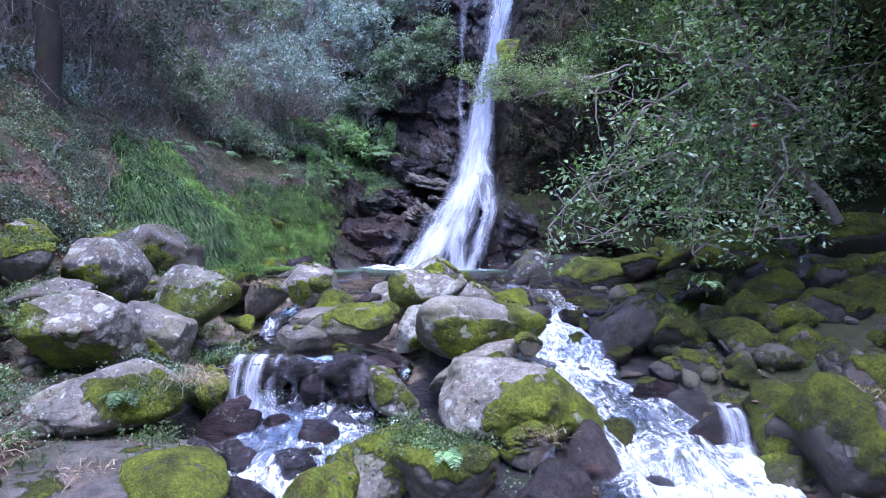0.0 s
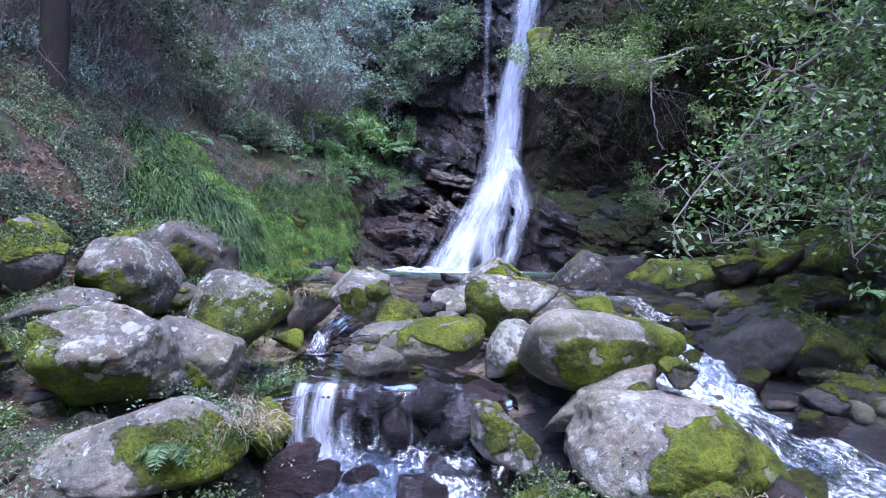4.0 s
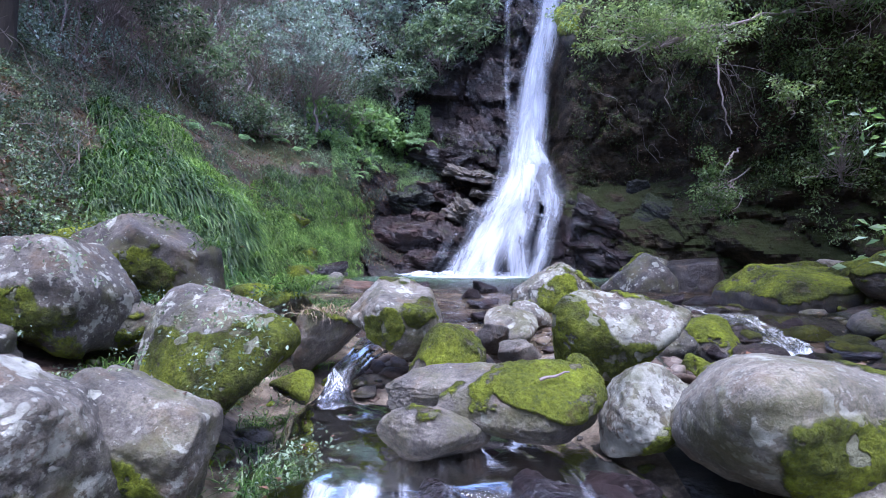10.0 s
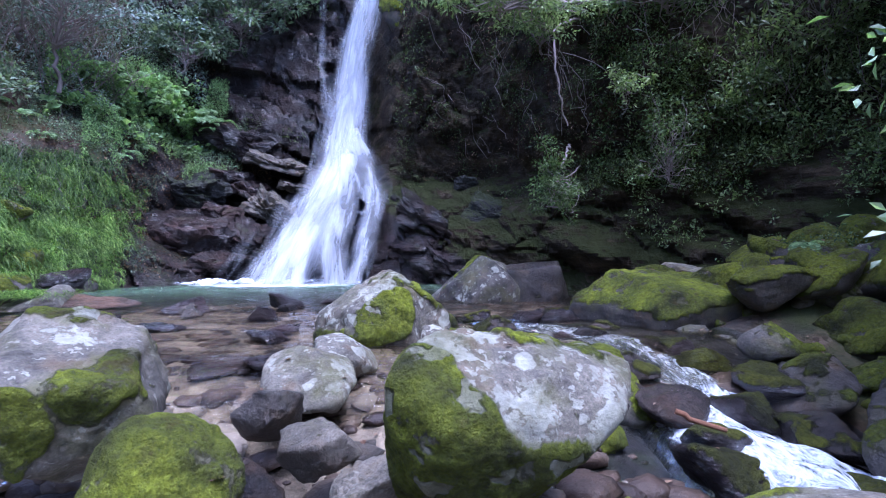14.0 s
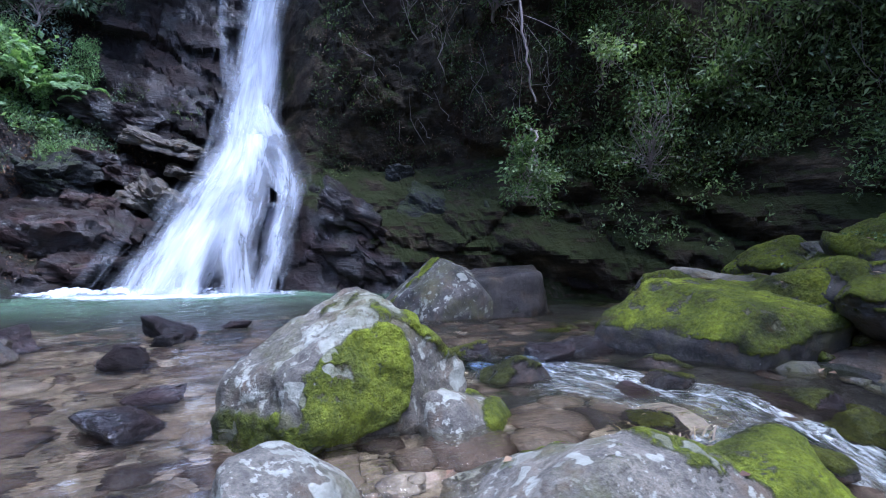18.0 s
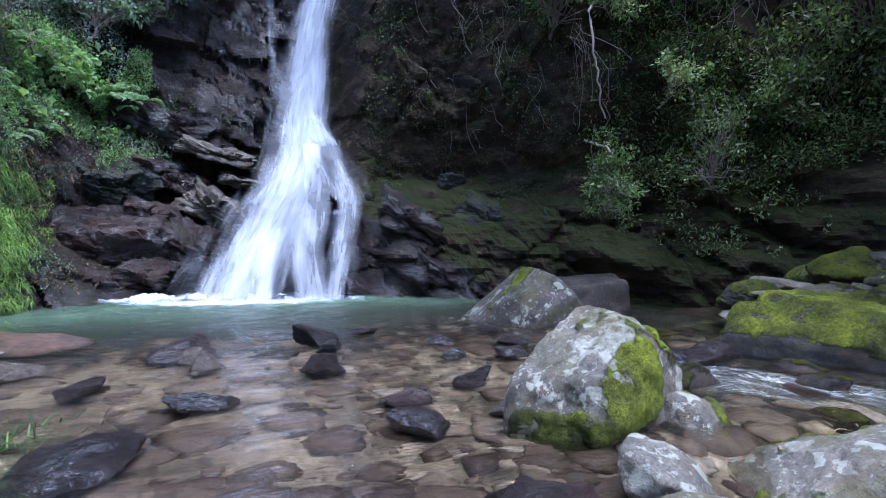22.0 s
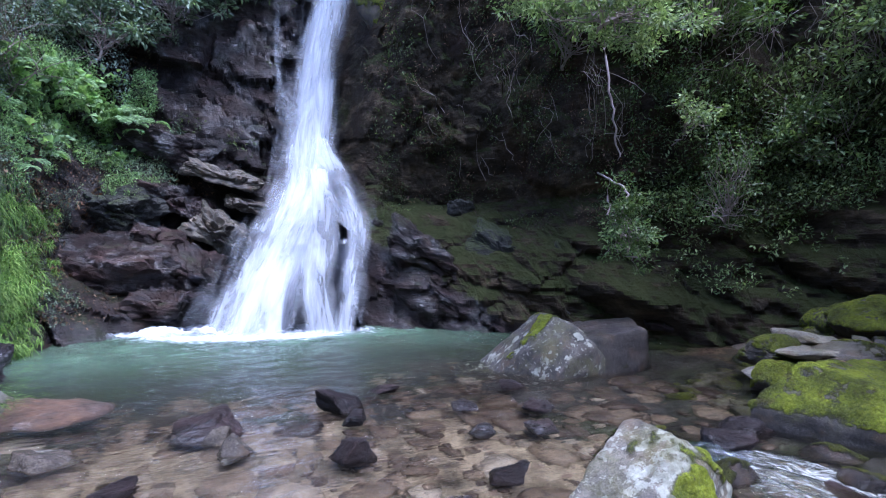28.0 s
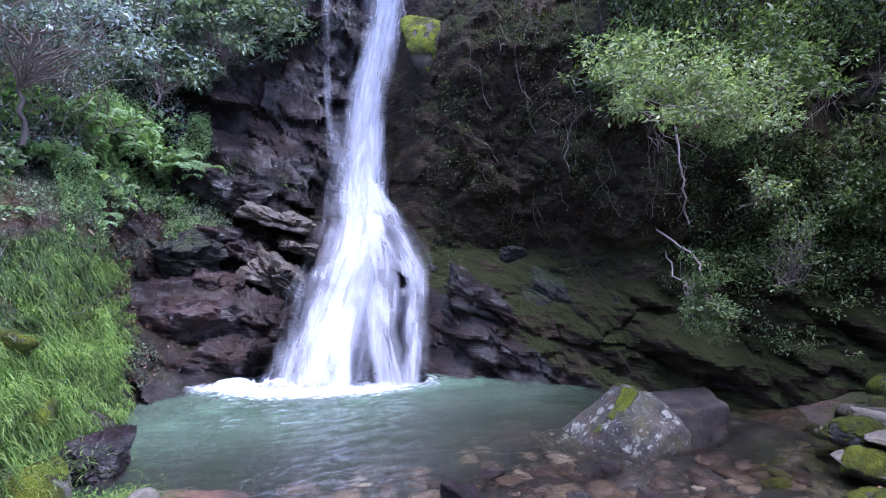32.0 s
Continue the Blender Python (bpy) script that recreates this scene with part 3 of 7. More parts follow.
def wall_sheet(name, az0, az1, naz, z0, z1, nz, material, label):
    az = np.linspace(az0, az1, naz)
    z = z0 + (z1 - z0) * np.linspace(0, 1, nz) ** 1.35
    aa, zz = np.meshgrid(az, z, indexing="ij")
    pts, faces = wall_points(aa.ravel(), zz.ravel()), grid_faces(naz, nz)[:, ::-1]
    ob = solid(name, pts, faces, material, smooth=False)
    if name == "cliff_east":
        mid = pts[faces].mean(1)
        damp = (mid[:, 2] + 0.16 * (aa.ravel()[faces[:, 0]] - 12) + 0.7 * fbm(mid * 0.8, 3, 97) < 2.2)
        ob.data.materials.append(WETROCK)
        ob.data.polygons.foreach_set("material_index", damp.astype(np.int32))
    if name == "hillside_west":
        mid = pts[faces].mean(1)
        bare = aa.ravel()[faces[:, 0]] + 7 * fbm(mid * 0.6, 4, 95) > -13.5 + 0.5 * np.maximum(mid[:, 2] - 2.5, 0)
        ob.data.materials.append(WALL)
        ob.data.polygons.foreach_set("material_index", bare.astype(np.int32))
    return tagged(ob, label, "rock face" if material is not SOIL else "slope", kind="structure")


wall_sheet("hillside_west", -172, -10.5, 300, -1.6, 23, 126, SOIL, "steep wooded slope of dark soil and leaf litter")
wall_sheet("cliff_north", -10.5, 11, 170, -1.2, 23, 218, WETROCK, "dark wet bedded rock wall behind the waterfall")
wall_sheet("cliff_east", 11, 62, 330, -1.2, 23, 229, CLIFF, "dark mossy cliff beside the waterfall pool")
wall_sheet("hillside_east", 62, 172, 170, -1.6, 23, 92, SOIL, "wooded slope of dark soil above the east bank")

# bed of the stream, with both banks
BED_Y = (-400, -12, 0, 3, 4.5, 6.0, 6.5, 7.2, 8.6, 9.3, 10.2, 12, 14, 16.5, 20, 23, 400)
BED_Z = (-30, -3.6, -2.1, -1.7, -1.5, -1.32, -0.95, -0.78, -0.72, -0.45, -0.16, -0.2, -0.32, -0.9, -1.0, -0.8, -0.8)


def ground_z(x, y):
    b = np.interp(y, BED_Y, BED_Z)
    xl = np.interp(y, [0, 4, 6, 8, 10, 13, 17, 20], [-2.3, -2.5, -2.9, -3.3, -4.0, -4.7, -4.7, -4.6])
    xr = np.interp(y, [0, 4, 6, 8, 10, 12, 14, 16], [4.2, 3.6, 3.1, 2.7, 2.7, 3.5, 5.0, 5.8])
    left, right = np.maximum(xl - x, 0), np.maximum(x - xr, 0)
    rise = np.minimum(0.62 * left, 0.4 + 0.25 * left) + np.minimum(0.35 * right, 0.2 + 0.22 * right)
    mid = np.clip(1 - ((x - np.interp(y, [4, 6, 9, 10], [0.5, 0.5, 0.2, 0])) / 1.1) ** 2, 0, 1) * np.interp(y, [3, 5, 9, 10.2], [0.0, 0.12, 0.25, 0.0])
    p = np.stack([x, y, 0 * x], 1)
    rough = 0.10 * fbm(p * 0.9, 4, 61) + 0.035 * fbm(p * 4.0, 3, 71)
    return b + np.minimum(rise, 2.2) + mid + rough * np.interp(y, [9, 11, 15], [1, 0.55, 0.55])


gx = np.concatenate([[-400, -120, -50, -25, -14, -10], np.arange(-8, 8.01, 0.085), [10, 14, 25, 50, 120, 400]])
gy = np.concatenate([[-400, -120, -40, -15, -8, -4], np.arange(-2, 22.01, 0.085), [24, 30, 50, 120, 400]])
xx, yy = np.meshgrid(gx, gy, indexing="ij")
gp = np.stack([xx.ravel(), yy.ravel(), ground_z(xx.ravel(), yy.ravel())], 1)
ground = solid("ground", gp, grid_faces(len(gx), len(gy)), BED, smooth=True)
ground.data.materials.append(SOIL)
ground.data.materials.append(WETBED)
mid_x = gp[grid_faces(len(gx), len(gy))].mean(1)
edge = 1.2 * fbm(mid_x * np.array([1.5, 1.5, 0]), 5, 65)
soil_side = (mid_x[:, 0] < np.interp(mid_x[:, 1], [0, 6, 10, 17], [-2.6, -3.0, -4.3, -4.9])) | (mid_x[:, 0] > np.interp(mid_x[:, 1], [0, 6, 9, 12, 14], [3.9, 3.2, 3.0, 3.8, 5.4]))
ground.data.polygons.foreach_set("material_index", np.where(soil_side, 1, np.where(((mid_x[:, 1] + edge < 9.7) & ~((mid_x[:, 0] + edge < 0) & (mid_x[:, 1] > 6.6))) | (mid_x[:, 0] + edge > 0.8) | (mid_x[:, 1] + 1.1 * fbm(mid_x * np.array([1.3, 1.3, 0]), 4, 63) > 14.6), 2, 0)).astype(np.int32))
tagged(ground, "valley floor of tan sand and brown cobbles under clear water", "ground", kind="structure")

# ---------------- water ----------------


def water_sheet(name, pts, nu, nv, foam, aeration, rapid, uv, label):
    ob = solid(name, pts, grid_faces(nu, nv), WATER, smooth=True)
    float_attr(ob.data, "foam", foam)
    float_attr(ob.data, "aeration", aeration)
    float_attr(ob.data, "rapid", rapid)
    uv_attr(ob.data, uv)
    ob.visible_shadow = False
    return tagged(ob, label, "water", kind="structure")


def pool():
    xs, ys = np.arange(-6.4, 7.6, 0.07), np.arange(9.35, 23.0, 0.07)
    x, y = [a.ravel() for a in np.meshgrid(xs, ys, indexing="ij")]
    p = np.stack([x, y, 0 * x], 1)
    d = np.hypot((x + 0.75) / 1.9, y - 20.35 + 0.3 * x)
    z = 0.040 * fbm(p * np.array([1.7, 3.8, 1]), 3, 81) * np.interp(y, [12.5, 15], [0.5, 1.0]) + 0.05 * np.exp(-d / 2.2) * fbm(p * 2.2, 3, 83)
    z = z - np.clip((10.1 - y), 0, 1) * 0.35
    foam = 0.95 * np.exp(-(np.maximum(d - 0.6, 0) / 0.7) ** 2) + 0.12 * np.exp(-((d - 2) / 2.0) ** 2) + 0.03
    deep = np.interp(y + 0.5 * fbm(p * 0.7, 3, 87), [14.4, 16.0, 17.3, 18.6], [0.0, 0.08, 0.28, 0.70]) * np.interp(np.hypot(x + 0.3, y - 18.5), [2.5, 6.5], [1, 0.5])
    water_sheet("pool_water", np.stack([x, y, z], 1), len(xs), len(ys), foam, deep * (1 + 0.5 * fbm(p * np.array([0.7, 1.3, 1]), 4, 85)), np.interp(y, [12.0, 15.0], [0.58, 0.78]) + 0.3 * np.exp(-d / 2.5), np.stack([x * 0.6, y * 1.4], 1), "clear shallow pool turning milky green below the waterfall")


def ribbon(name, line, label, nu=220, nv=44, seed=5):
    """A band of running water along stops (x, y, z, width, foam)."""
    s = np.array(line, float)
    t = np.concatenate([[0], np.cumsum(np.linalg.norm(np.diff(s[:, :3], axis=0), axis=1))])
    u = np.linspace(0, t[-1], nu)
    c = np.stack([smooth_interp(u, t, s[:, j]) for j in range(5)], 1)
    tan = np.gradient(c[:, :2], axis=0)
    side = unit(np.stack([tan[:, 1], -tan[:, 0]], 1))
    v = np.linspace(-0.5, 0.5, nv)
    p = np.zeros((nu, nv, 3))
    p[..., :2] = c[:, None, :2] + side[:, None] * (v[None, :, None] * c[:, None, 3:4])
    wob = fbm(np.stack([v * 5 * c[:, 3].mean(), 0 * v, np.full(nv, float(seed))], 1), 3, seed + 9) * 0.30
    uz = np.clip(u[:, None] + wob[None], 0, t[-1])
    p[..., 2] = smooth_interp(uz.ravel(), t, s[:, 2]).reshape(nu, nv) - 0.35 * (2 * np.abs(v[None])) ** 4 * 0.4
    q = p.reshape(-1, 3)
    foam = np.repeat(c[:, 4], nv) * np.tile(np.clip((0.5 - np.abs(v)) * 5 + 0.25, 0, 1), nu)
    uvs = np.stack([np.tile(v, nu) * np.repeat(c[:, 3], nv) * 1.7, np.repeat(u, nv) * 0.95], 1)
    w3 = np.stack([uvs[:, 0] * 1.6, uvs[:, 1] * 1.8, 0 * foam], 1)
    q[:, 2] += 0.30 * np.minimum(foam, 0.8) * fbm(w3 * 0.8, 4, seed) + 0.03 * fbm(w3 * 3, 3, seed + 4)
    return water_sheet(name, q, nu, nv, foam * (1 + 0.5 * fbm(w3 * 0.45, 3, seed + 2)) + 0.10 * fbm(w3 * 1.2, 3, seed + 6), 0.01 + 0.12 * foam, np.clip(0.04 + 1.3 * foam, 0, 1), uvs, label)


pool()
ribbon("rapids_water", [(0.9, 12.2, 0.0, 1.5, 0.05), (1.45, 11.2, -0.03, 1.2, 0.46), (1.75, 10.3, -0.13, 1.2, 0.64), (1.95, 9.6, -0.26, 1.3, 0.70), (1.95, 9.2, -0.38, 1.3, 0.72), (1.85, 8.5, -0.50, 1.4, 0.74),
    (1.75, 7.6, -0.62, 1.3, 0.78), (1.75, 6.9, -0.83, 1.4, 0.8), (2.1, 6.2, -1.06, 2.0, 0.66), (2.4, 5.4, -1.25, 2.4, 0.74), (2.6, 4.6, -1.42, 2.5, 0.95), (2.9, 3.4, -1.55, 2.6, 0.9),
    (3.2, 1.5, -1.8, 3.0, 0.6), (3.2, -3.0, -2.4, 4.0, 0.3)], "white rapids running down between mossy boulders")
ribbon("side_stream_water", [(-2.2, 10.2, -0.06, 0.8, 0.1), (-2.72, 9.1, -0.36, 0.3, 0.35), (-2.75, 8.55, -0.48, 0.32, 0.55), (-2.7, 8.15, -0.53, 0.8, 0.04), (-2.35, 7.75, -0.535, 1.8, 0.0), (-2.1, 7.4, -0.53, 2.2, 0.0),
    (-1.7, 6.8, -0.545, 2.6, 0.02), (-1.6, 6.55, -0.58, 2.5, 0.12), (-1.6, 6.42, -0.78, 2.4, 0.26), (-1.6, 6.30, -0.99, 2.3, 0.40), (-1.6, 5.9, -1.07, 2.1, 0.50), (-1.65, 5.3, -1.15, 1.9, 0.50),
    (-1.65, 4.7, -1.30, 1.7, 0.56), (-1.4, 4.0, -1.40, 1.7, 0.45), (-1.0, 2.5, -1.6, 2.0, 0.5), (0.5, 0.0, -2.0, 3.0, 0.4), (1.5, -4, -2.6, 3, 0.3)], "side stream stepping over a low ledge", seed=15)


def veil(parent, name, line, off, dens, seed, nu=120, nv=40, scale=1.0):
    """A curtain of falling water along stops (x, y, z, width)."""
    s = np.array(line, float)
    t = np.concatenate([[0], np.cumsum(np.linalg.norm(np.diff(s[:, :3], axis=0), axis=1))])
    u = np.linspace(0, t[-1], nu)
    c = np.stack([smooth_interp(u, t, s[:, j]) for j in range(4)], 1)
    v = np.linspace(-0.5, 0.5, nv)
    across = np.array([0.92, -0.38, 0.0])
    p = c[:, None, :3] + across * (v[None, :, None] * c[:, None, 3:4])
    out = np.array([-0.25, -0.95, 0.05])
    uvs = np.stack([np.tile(v, nu) * np.repeat(c[:, 3], nv) * 1.6 / scale ** 0.6 + seed, np.repeat(u, nv) * 0.33 / scale ** 0.6], 1)
    w3 = np.stack([uvs[:, 0] * 1.7, uvs[:, 1] * 2.2, np.full(nu * nv, float(seed))], 1)
    bow = (1 - (2 * v) ** 2) * 0.22 * scale
    p = p + out * (off + bow[None, :, None] + (0.09 * scale * fbm(w3, 4, seed)).reshape(nu, nv, 1))
    edge = np.clip((1 - np.abs(2 * v)) * 1.4, 0, 1) ** 0.85
    d = dens * (0.35 + 0.65 * edge)[None] * np.ones((nu, 1)) - 0.35 * (1 - edge)[None]
    d = d * np.clip(np.arange(nu) / 2 + 0.6, 0, 1)[:, None]
    ob = solid(name, p.reshape(-1, 3), grid_faces(nu, nv), FALL, parent, smooth=True)
    float_attr(ob.data, "veil", d.ravel() + 0.10 * fbm(w3 * 0.7, 3, seed + 3))
    uv_attr(ob.data, uvs)
    return ob


fall = tagged(new("waterfall"), "tall white waterfall spreading over a dark rock apron", "waterfall")
MAIN = [(3.35, 26.0, 14.5, 2.8), (3.05, 25.4, 12.2, 2.5), (2.72, 24.9, 11.0, 2.2), (2.42, 24.8, 9.5, 1.9), (1.96, 24.7, 7.3, 1.95), (1.55, 24.3, 4.9, 2.6), (1.2, 23.5, 3.5, 2.9), (0.6, 22.7, 2.3, 3.1), (-0.12, 21.7, 1.0, 3.4), (-0.6, 20.9, 0.0, 3.8)]
veil(fall, "water_sheet", MAIN, 0.35, 0.86, 11)
veil(fall, "water_sheet", [(x, y, z, w * 0.66) for x, y, z, w in MAIN], 0.6, 0.84, 23)
veil(fall, "water_sheet", [(x - 0.1, y, z, w * 1.25) for x, y, z, w in MAIN], 0.15, 0.60, 37)
SIDE = [(1.7, 24.0, 4.9, 1.6), (1.8, 23.3, 4.0, 2.0), (1.92, 22.4, 3.1, 1.8), (1.85, 21.6, 2.2, 1.7), (1.45, 20.9, 1.1, 1.6), (1.05, 20.2, 0.0, 1.8)]
veil(fall, "spray", [(0.7, 22.6, 2.6, 3.2), (0.0, 21.6, 1.3, 4.4), (-0.7, 20.7, 0.4, 5.4), (-0.9, 20.2, 0.0, 6.0)], 0.75, 0.47, 53, 60, 40)
veil(fall, "spray", [(1.1, 23.0, 3.2, 3.2), (0.1, 21.4, 1.2, 4.6), (-0.6, 20.5, 0.15, 5.6)], 0.95, 0.40, 59, 60, 40)
veil(fall, "spray", [(2.0, 24.6, 8.0, 2.4), (1.5, 24.2, 5.5, 3.2), (0.9, 23.2, 3.4, 3.8), (0.2, 22.2, 2.0, 4.0)], 0.55, 0.30, 61, 60, 40)
veil(fall, "thin_veil", [(1.5, 23.4, 3.9, 1.2), (1.3, 22.5, 2.9, 1.2), (1.05, 21.6, 1.9, 1.3), (0.75, 20.9, 0.9, 1.4), (0.7, 20.3, 0.0, 1.7)], 0.6, 0.84, 44, 60, 20)
veil(fall, "spray", [(0.2, 22.0, 1.8, 4.2), (-0.6, 20.9, 0.7, 5.6), (-1.0, 20.1, 0.0, 6.6)], 1.2, 0.36, 67, 60, 40, 2.0)
veil(fall, "side_strand", SIDE, 0.35, 0.74, 41, 60, 20)
veil(fall, "side_strand", [(x + 0.05, y, z, w * 0.5) for x, y, z, w in SIDE], 0.5, 0.68, 43, 60, 14)
veil(fall, "side_strand", [(1.2, 26.2, 12.6, 0.9), (1.0, 25.9, 9.6, 0.6), (1.0, 25.6, 7.5, 0.7), (1.1, 25.2, 5.5, 0.9)], 0.4, 0.62, 47, 60, 14)


step_fall = tagged(new("stream_step"), "thin white strands falling over the side stream's ledge", "waterfall")
for sx, sw, sd in ((-2.42, 0.34, 0.8), (-2.2, 0.44, 0.86), (-1.98, 0.30, 0.72), (-1.72, 0.18, 0.62), (-1.42, 0.22, 0.68), (-1.15, 0.12, 0.6), (-0.95, 0.18, 0.64), (-0.72, 0.14, 0.6)):
    veil(step_fall, "strand", [(sx, 6.5, -0.50, sw), (sx, 6.28, -0.54, sw), (sx, 6.13, -0.74, sw * 1.1), (sx + 0.02, 6.04, -1.05, sw * 1.3)], -0.05, sd * (1.0 if sx < -1.9 else 0.75), int(sx * -40), 20, 10, 0.1)
for sx, sw, sd, so in ((-1.6, 2.0, 0.28, -0.02), (-2.15, 0.7, 0.46, 0.05), (-1.2, 1.1, 0.24, 0.04)):
    veil(step_fall, "film", [(sx, 6.75, -0.47, sw), (sx, 6.45, -0.49, sw), (sx, 6.26, -0.60, sw), (sx, 6.12, -0.80, sw), (sx + 0.02, 6.02, -1.08, sw)], so, sd, int(sw * 100), 40, 60, 0.1)
rapid_fall = tagged(new("rapids_step"), "short veil of white water sliding off a dark slab", "waterfall")
veil(rapid_fall, "strand", [(2.95, 5.75, -0.86, 0.4), (2.95, 5.5, -0.90, 0.42), (2.95, 5.35, -1.1, 0.45), (2.93, 5.28, -1.35, 0.5)], 0.0, 0.8, 5, 20, 12, 0.1)
veil(rapid_fall, "strand", [(1.05, 5.2, -1.05, 0.2), (1.0, 5.05, -1.1, 0.22), (0.98, 4.95, -1.3, 0.25), (0.97, 4.85, -1.5, 0.3)], 0.0, 0.7, 6, 20, 10, 0.1)


def splash():
    """Churned foam where the fall meets the pool."""
    nu, nv = 260, 60
    u, v = np.meshgrid(np.linspace(-1, 1, nu), np.linspace(-1, 1, nv), indexing="ij")
    u, v = u.ravel(), v.ravel()
    x = -0.95 + 3.0 * u
    y = 20.35 - 0.36 * x + 0.95 * v + 0.2 * fbm(np.stack([x * 1.5, 0 * x, 0 * x], 1), 3, 92)
    p = np.stack([x, y, 0 * x], 1)
    dome = np.clip(1 - u ** 2, 0, 1) ** 0.6 * np.clip(1 - v ** 2, 0, 1)
    z = -0.03 + dome * (0.10 + 0.16 * fbm(p * 3.0, 5, 91) + 0.10 * np.abs(fbm(p * 9.0, 3, 93)))
    ob = solid("splash_foam", np.stack([x, y, z], 1), grid_faces(nu, nv), FALL, fall, smooth=True)
    float_attr(ob.data, "veil", dome * 1.35 + 0.35 * fbm(p * np.array([2.0, 4.0, 1]), 4, 94) - 0.05)
    uv_attr(ob.data, np.stack([x * 1.2, y * 3], 1))


splash()

# ---------------- boulders ----------------


def rock_shape(seed, level=4, sharp=9.0, cuts=15, rough=0.05, flats=()):
    """A boulder worn from random flats, filling the box -0.5..0.5."""
    r = np.random.default_rng(seed)
    v, f = SPHERES[level]
    n = unit(r.normal(size=(cuts, 3)))
    h = r.uniform(0.62, 1.0, cuts)
    if flats:
        n, h, sharp = unit(np.array([q[:3] for q in flats], float)), np.array([q[3] for q in flats]), (sharp if sharp > 30 or sharp < 9 else 19.0)
    s = (np.maximum(v @ n.T, 0) / h) ** sharp
    rad = (s.sum(1) + 0.55 ** sharp) ** (-1 / sharp)
    p = v * rad[:, None]
    p = p * (1 + rough * fbm(v * 2.2 + seed, 4, seed)[:, None] + 0.35 * rough * fbm(v * 9 + seed, 3, seed + 5)[:, None])
    lo, hi = p.min(0), p.max(0)
    return (p - (lo + hi) / 2) / (hi - lo), f


def vertex_normals(p, f):
    n = np.cross(p[f[:, 1]] - p[f[:, 0]], p[f[:, 2]] - p[f[:, 0]])
    out = np.zeros_like(p)
    for j in range(3):
        np.add.at(out, f[:, j], n)
    return unit(out)


def moss_cover(p, n, amount, toward, seed):
    """How mossy each corner is, 0 to 1: patches that favour one side."""
    s = amount - 0.5 + 0.85 * fbm(p * 1.5 + seed, 5, 900) + 0.30 * fbm(p * 6.0, 3, 905) + n @ np.asarray(toward, float)
    t = np.clip((s + 0.10) / 0.20, 0, 1)
    return t * t * (3 - 2 * t)


def islands(f, on, least):
    """The joined groups among the chosen faces, but for those smaller than a share of all."""
    idx = np.nonzero(on)[0]
    if not len(idx):
        return []
    g = f[idx]
    lab = np.arange(f.max() + 1)
    while True:
        m = lab[g].min(1)
        old = lab.copy()
        for j in range(3):
            np.minimum.at(lab, g[:, j], m)
        lab = lab[lab]
        if (lab == old).all():
            break
    root = lab[g[:, 0]]
    out = []
    for r in np.unique(root):
        keep = np.zeros(len(f), bool)
        keep[idx[root == r]] = True
        if keep.mean() >= least:
            out.append(keep)
    return out


def skin(name, p, f, c, keep=None):
    """The rock's surface, or the kept faces of it, shaded as one round whole."""
    n = vertex_normals(p, f)
    if keep is not None:
        used, f = np.unique(f[keep], return_inverse=True)
        p, n, c, f = p[used], n[used], c[used], f.reshape(-1, 3)
    ob = solid(name, p, f, ROCK, smooth=True)
    float_attr(ob.data, "moss", c)
    if keep is not None:
        ob.data.normals_split_custom_set_from_vertices(n.tolist())
    return ob


def boulder(x, y, z, w, d, h, label, seed, moss=0.5, lichen=0.4, tone=0.5, wet=0.0, yaw=0.0, tilt=0.0, lean=0.0, sharp=9.0, cuts=15, level=5, name="boulder", group="", rough=0.07, mossy=None, flats=(), patches=()):
    """One boulder: middle, size before turning, look. tilt turns it about x, lean about y; mossy is the side that moss favours."""
    if level == 6 and not (-4.7 < x < 1.3 and 4.4 < y < 11.6 and w >= 0.7):
        level = 5
    # east bank: dampness and the shade under overhanging leaves, both put into the colour
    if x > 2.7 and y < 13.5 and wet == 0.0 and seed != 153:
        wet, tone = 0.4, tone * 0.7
    p, f = rock_shape(seed, level, sharp, cuts, rough, flats)
    m = np.array(Euler((radians(tilt), radians(lean), radians(yaw))).to_matrix())
    p = (p * np.array([w, d, h])) @ m.T
    n = vertex_normals(p, f)
    at = p + np.array([x, y, z])
    p = p + n * (0.020 * fbm(at * 4.5, 4, 910) + 0.010 * fbm(at * 17.0, 3, 915))[:, None] * min(1.0, w + 0.2)
    if mossy is None:
        mossy = (0.05, 0.0, 0.62) if lichen < 0.4 else (0.12, -0.10, -0.22)
        moss = moss - (0.26 if x > 2.7 else 0.14) if 0.3 < moss < 0.9 and lichen < 0.4 else moss
    extra = 0
    for dx, dy, dz, size, amount in patches:
        near = unit(p) @ unit(np.array([dx, dy, dz], float))
        extra = extra + amount * np.clip((near - math.cos(radians(size)) + 0.12) / 0.24, 0, 1)
    c = moss_cover(at, n, moss + extra, mossy, seed)
    p = p + n * (c * (0.022 + 0.022 * fbm(at * 9.0, 3, 920)))[:, None]
    if moss < 0.06 and not patches:
        c = c * 0
    cushions = islands(f, c[f].mean(1) > 0.5, 0.03) if level >= 5 and name != "rock_ledge" else []
    bare = np.ones(len(f), bool)
    for keep in cushions:
        bare &= ~keep
    if bare.mean() < 0.05:
        cushions = []
    ob = skin(name, p, f, c, bare if cushions else None)
    for keep in cushions:
        cushion = skin("moss", p, f, c, keep)
        cushion.parent = ob
        cushion.color = (moss, lichen, tone, wet)
    ob.location = (x, y, z)
    ob.color = (moss, lichen, tone, wet)
    return tagged(ob, label, "boulder", group)


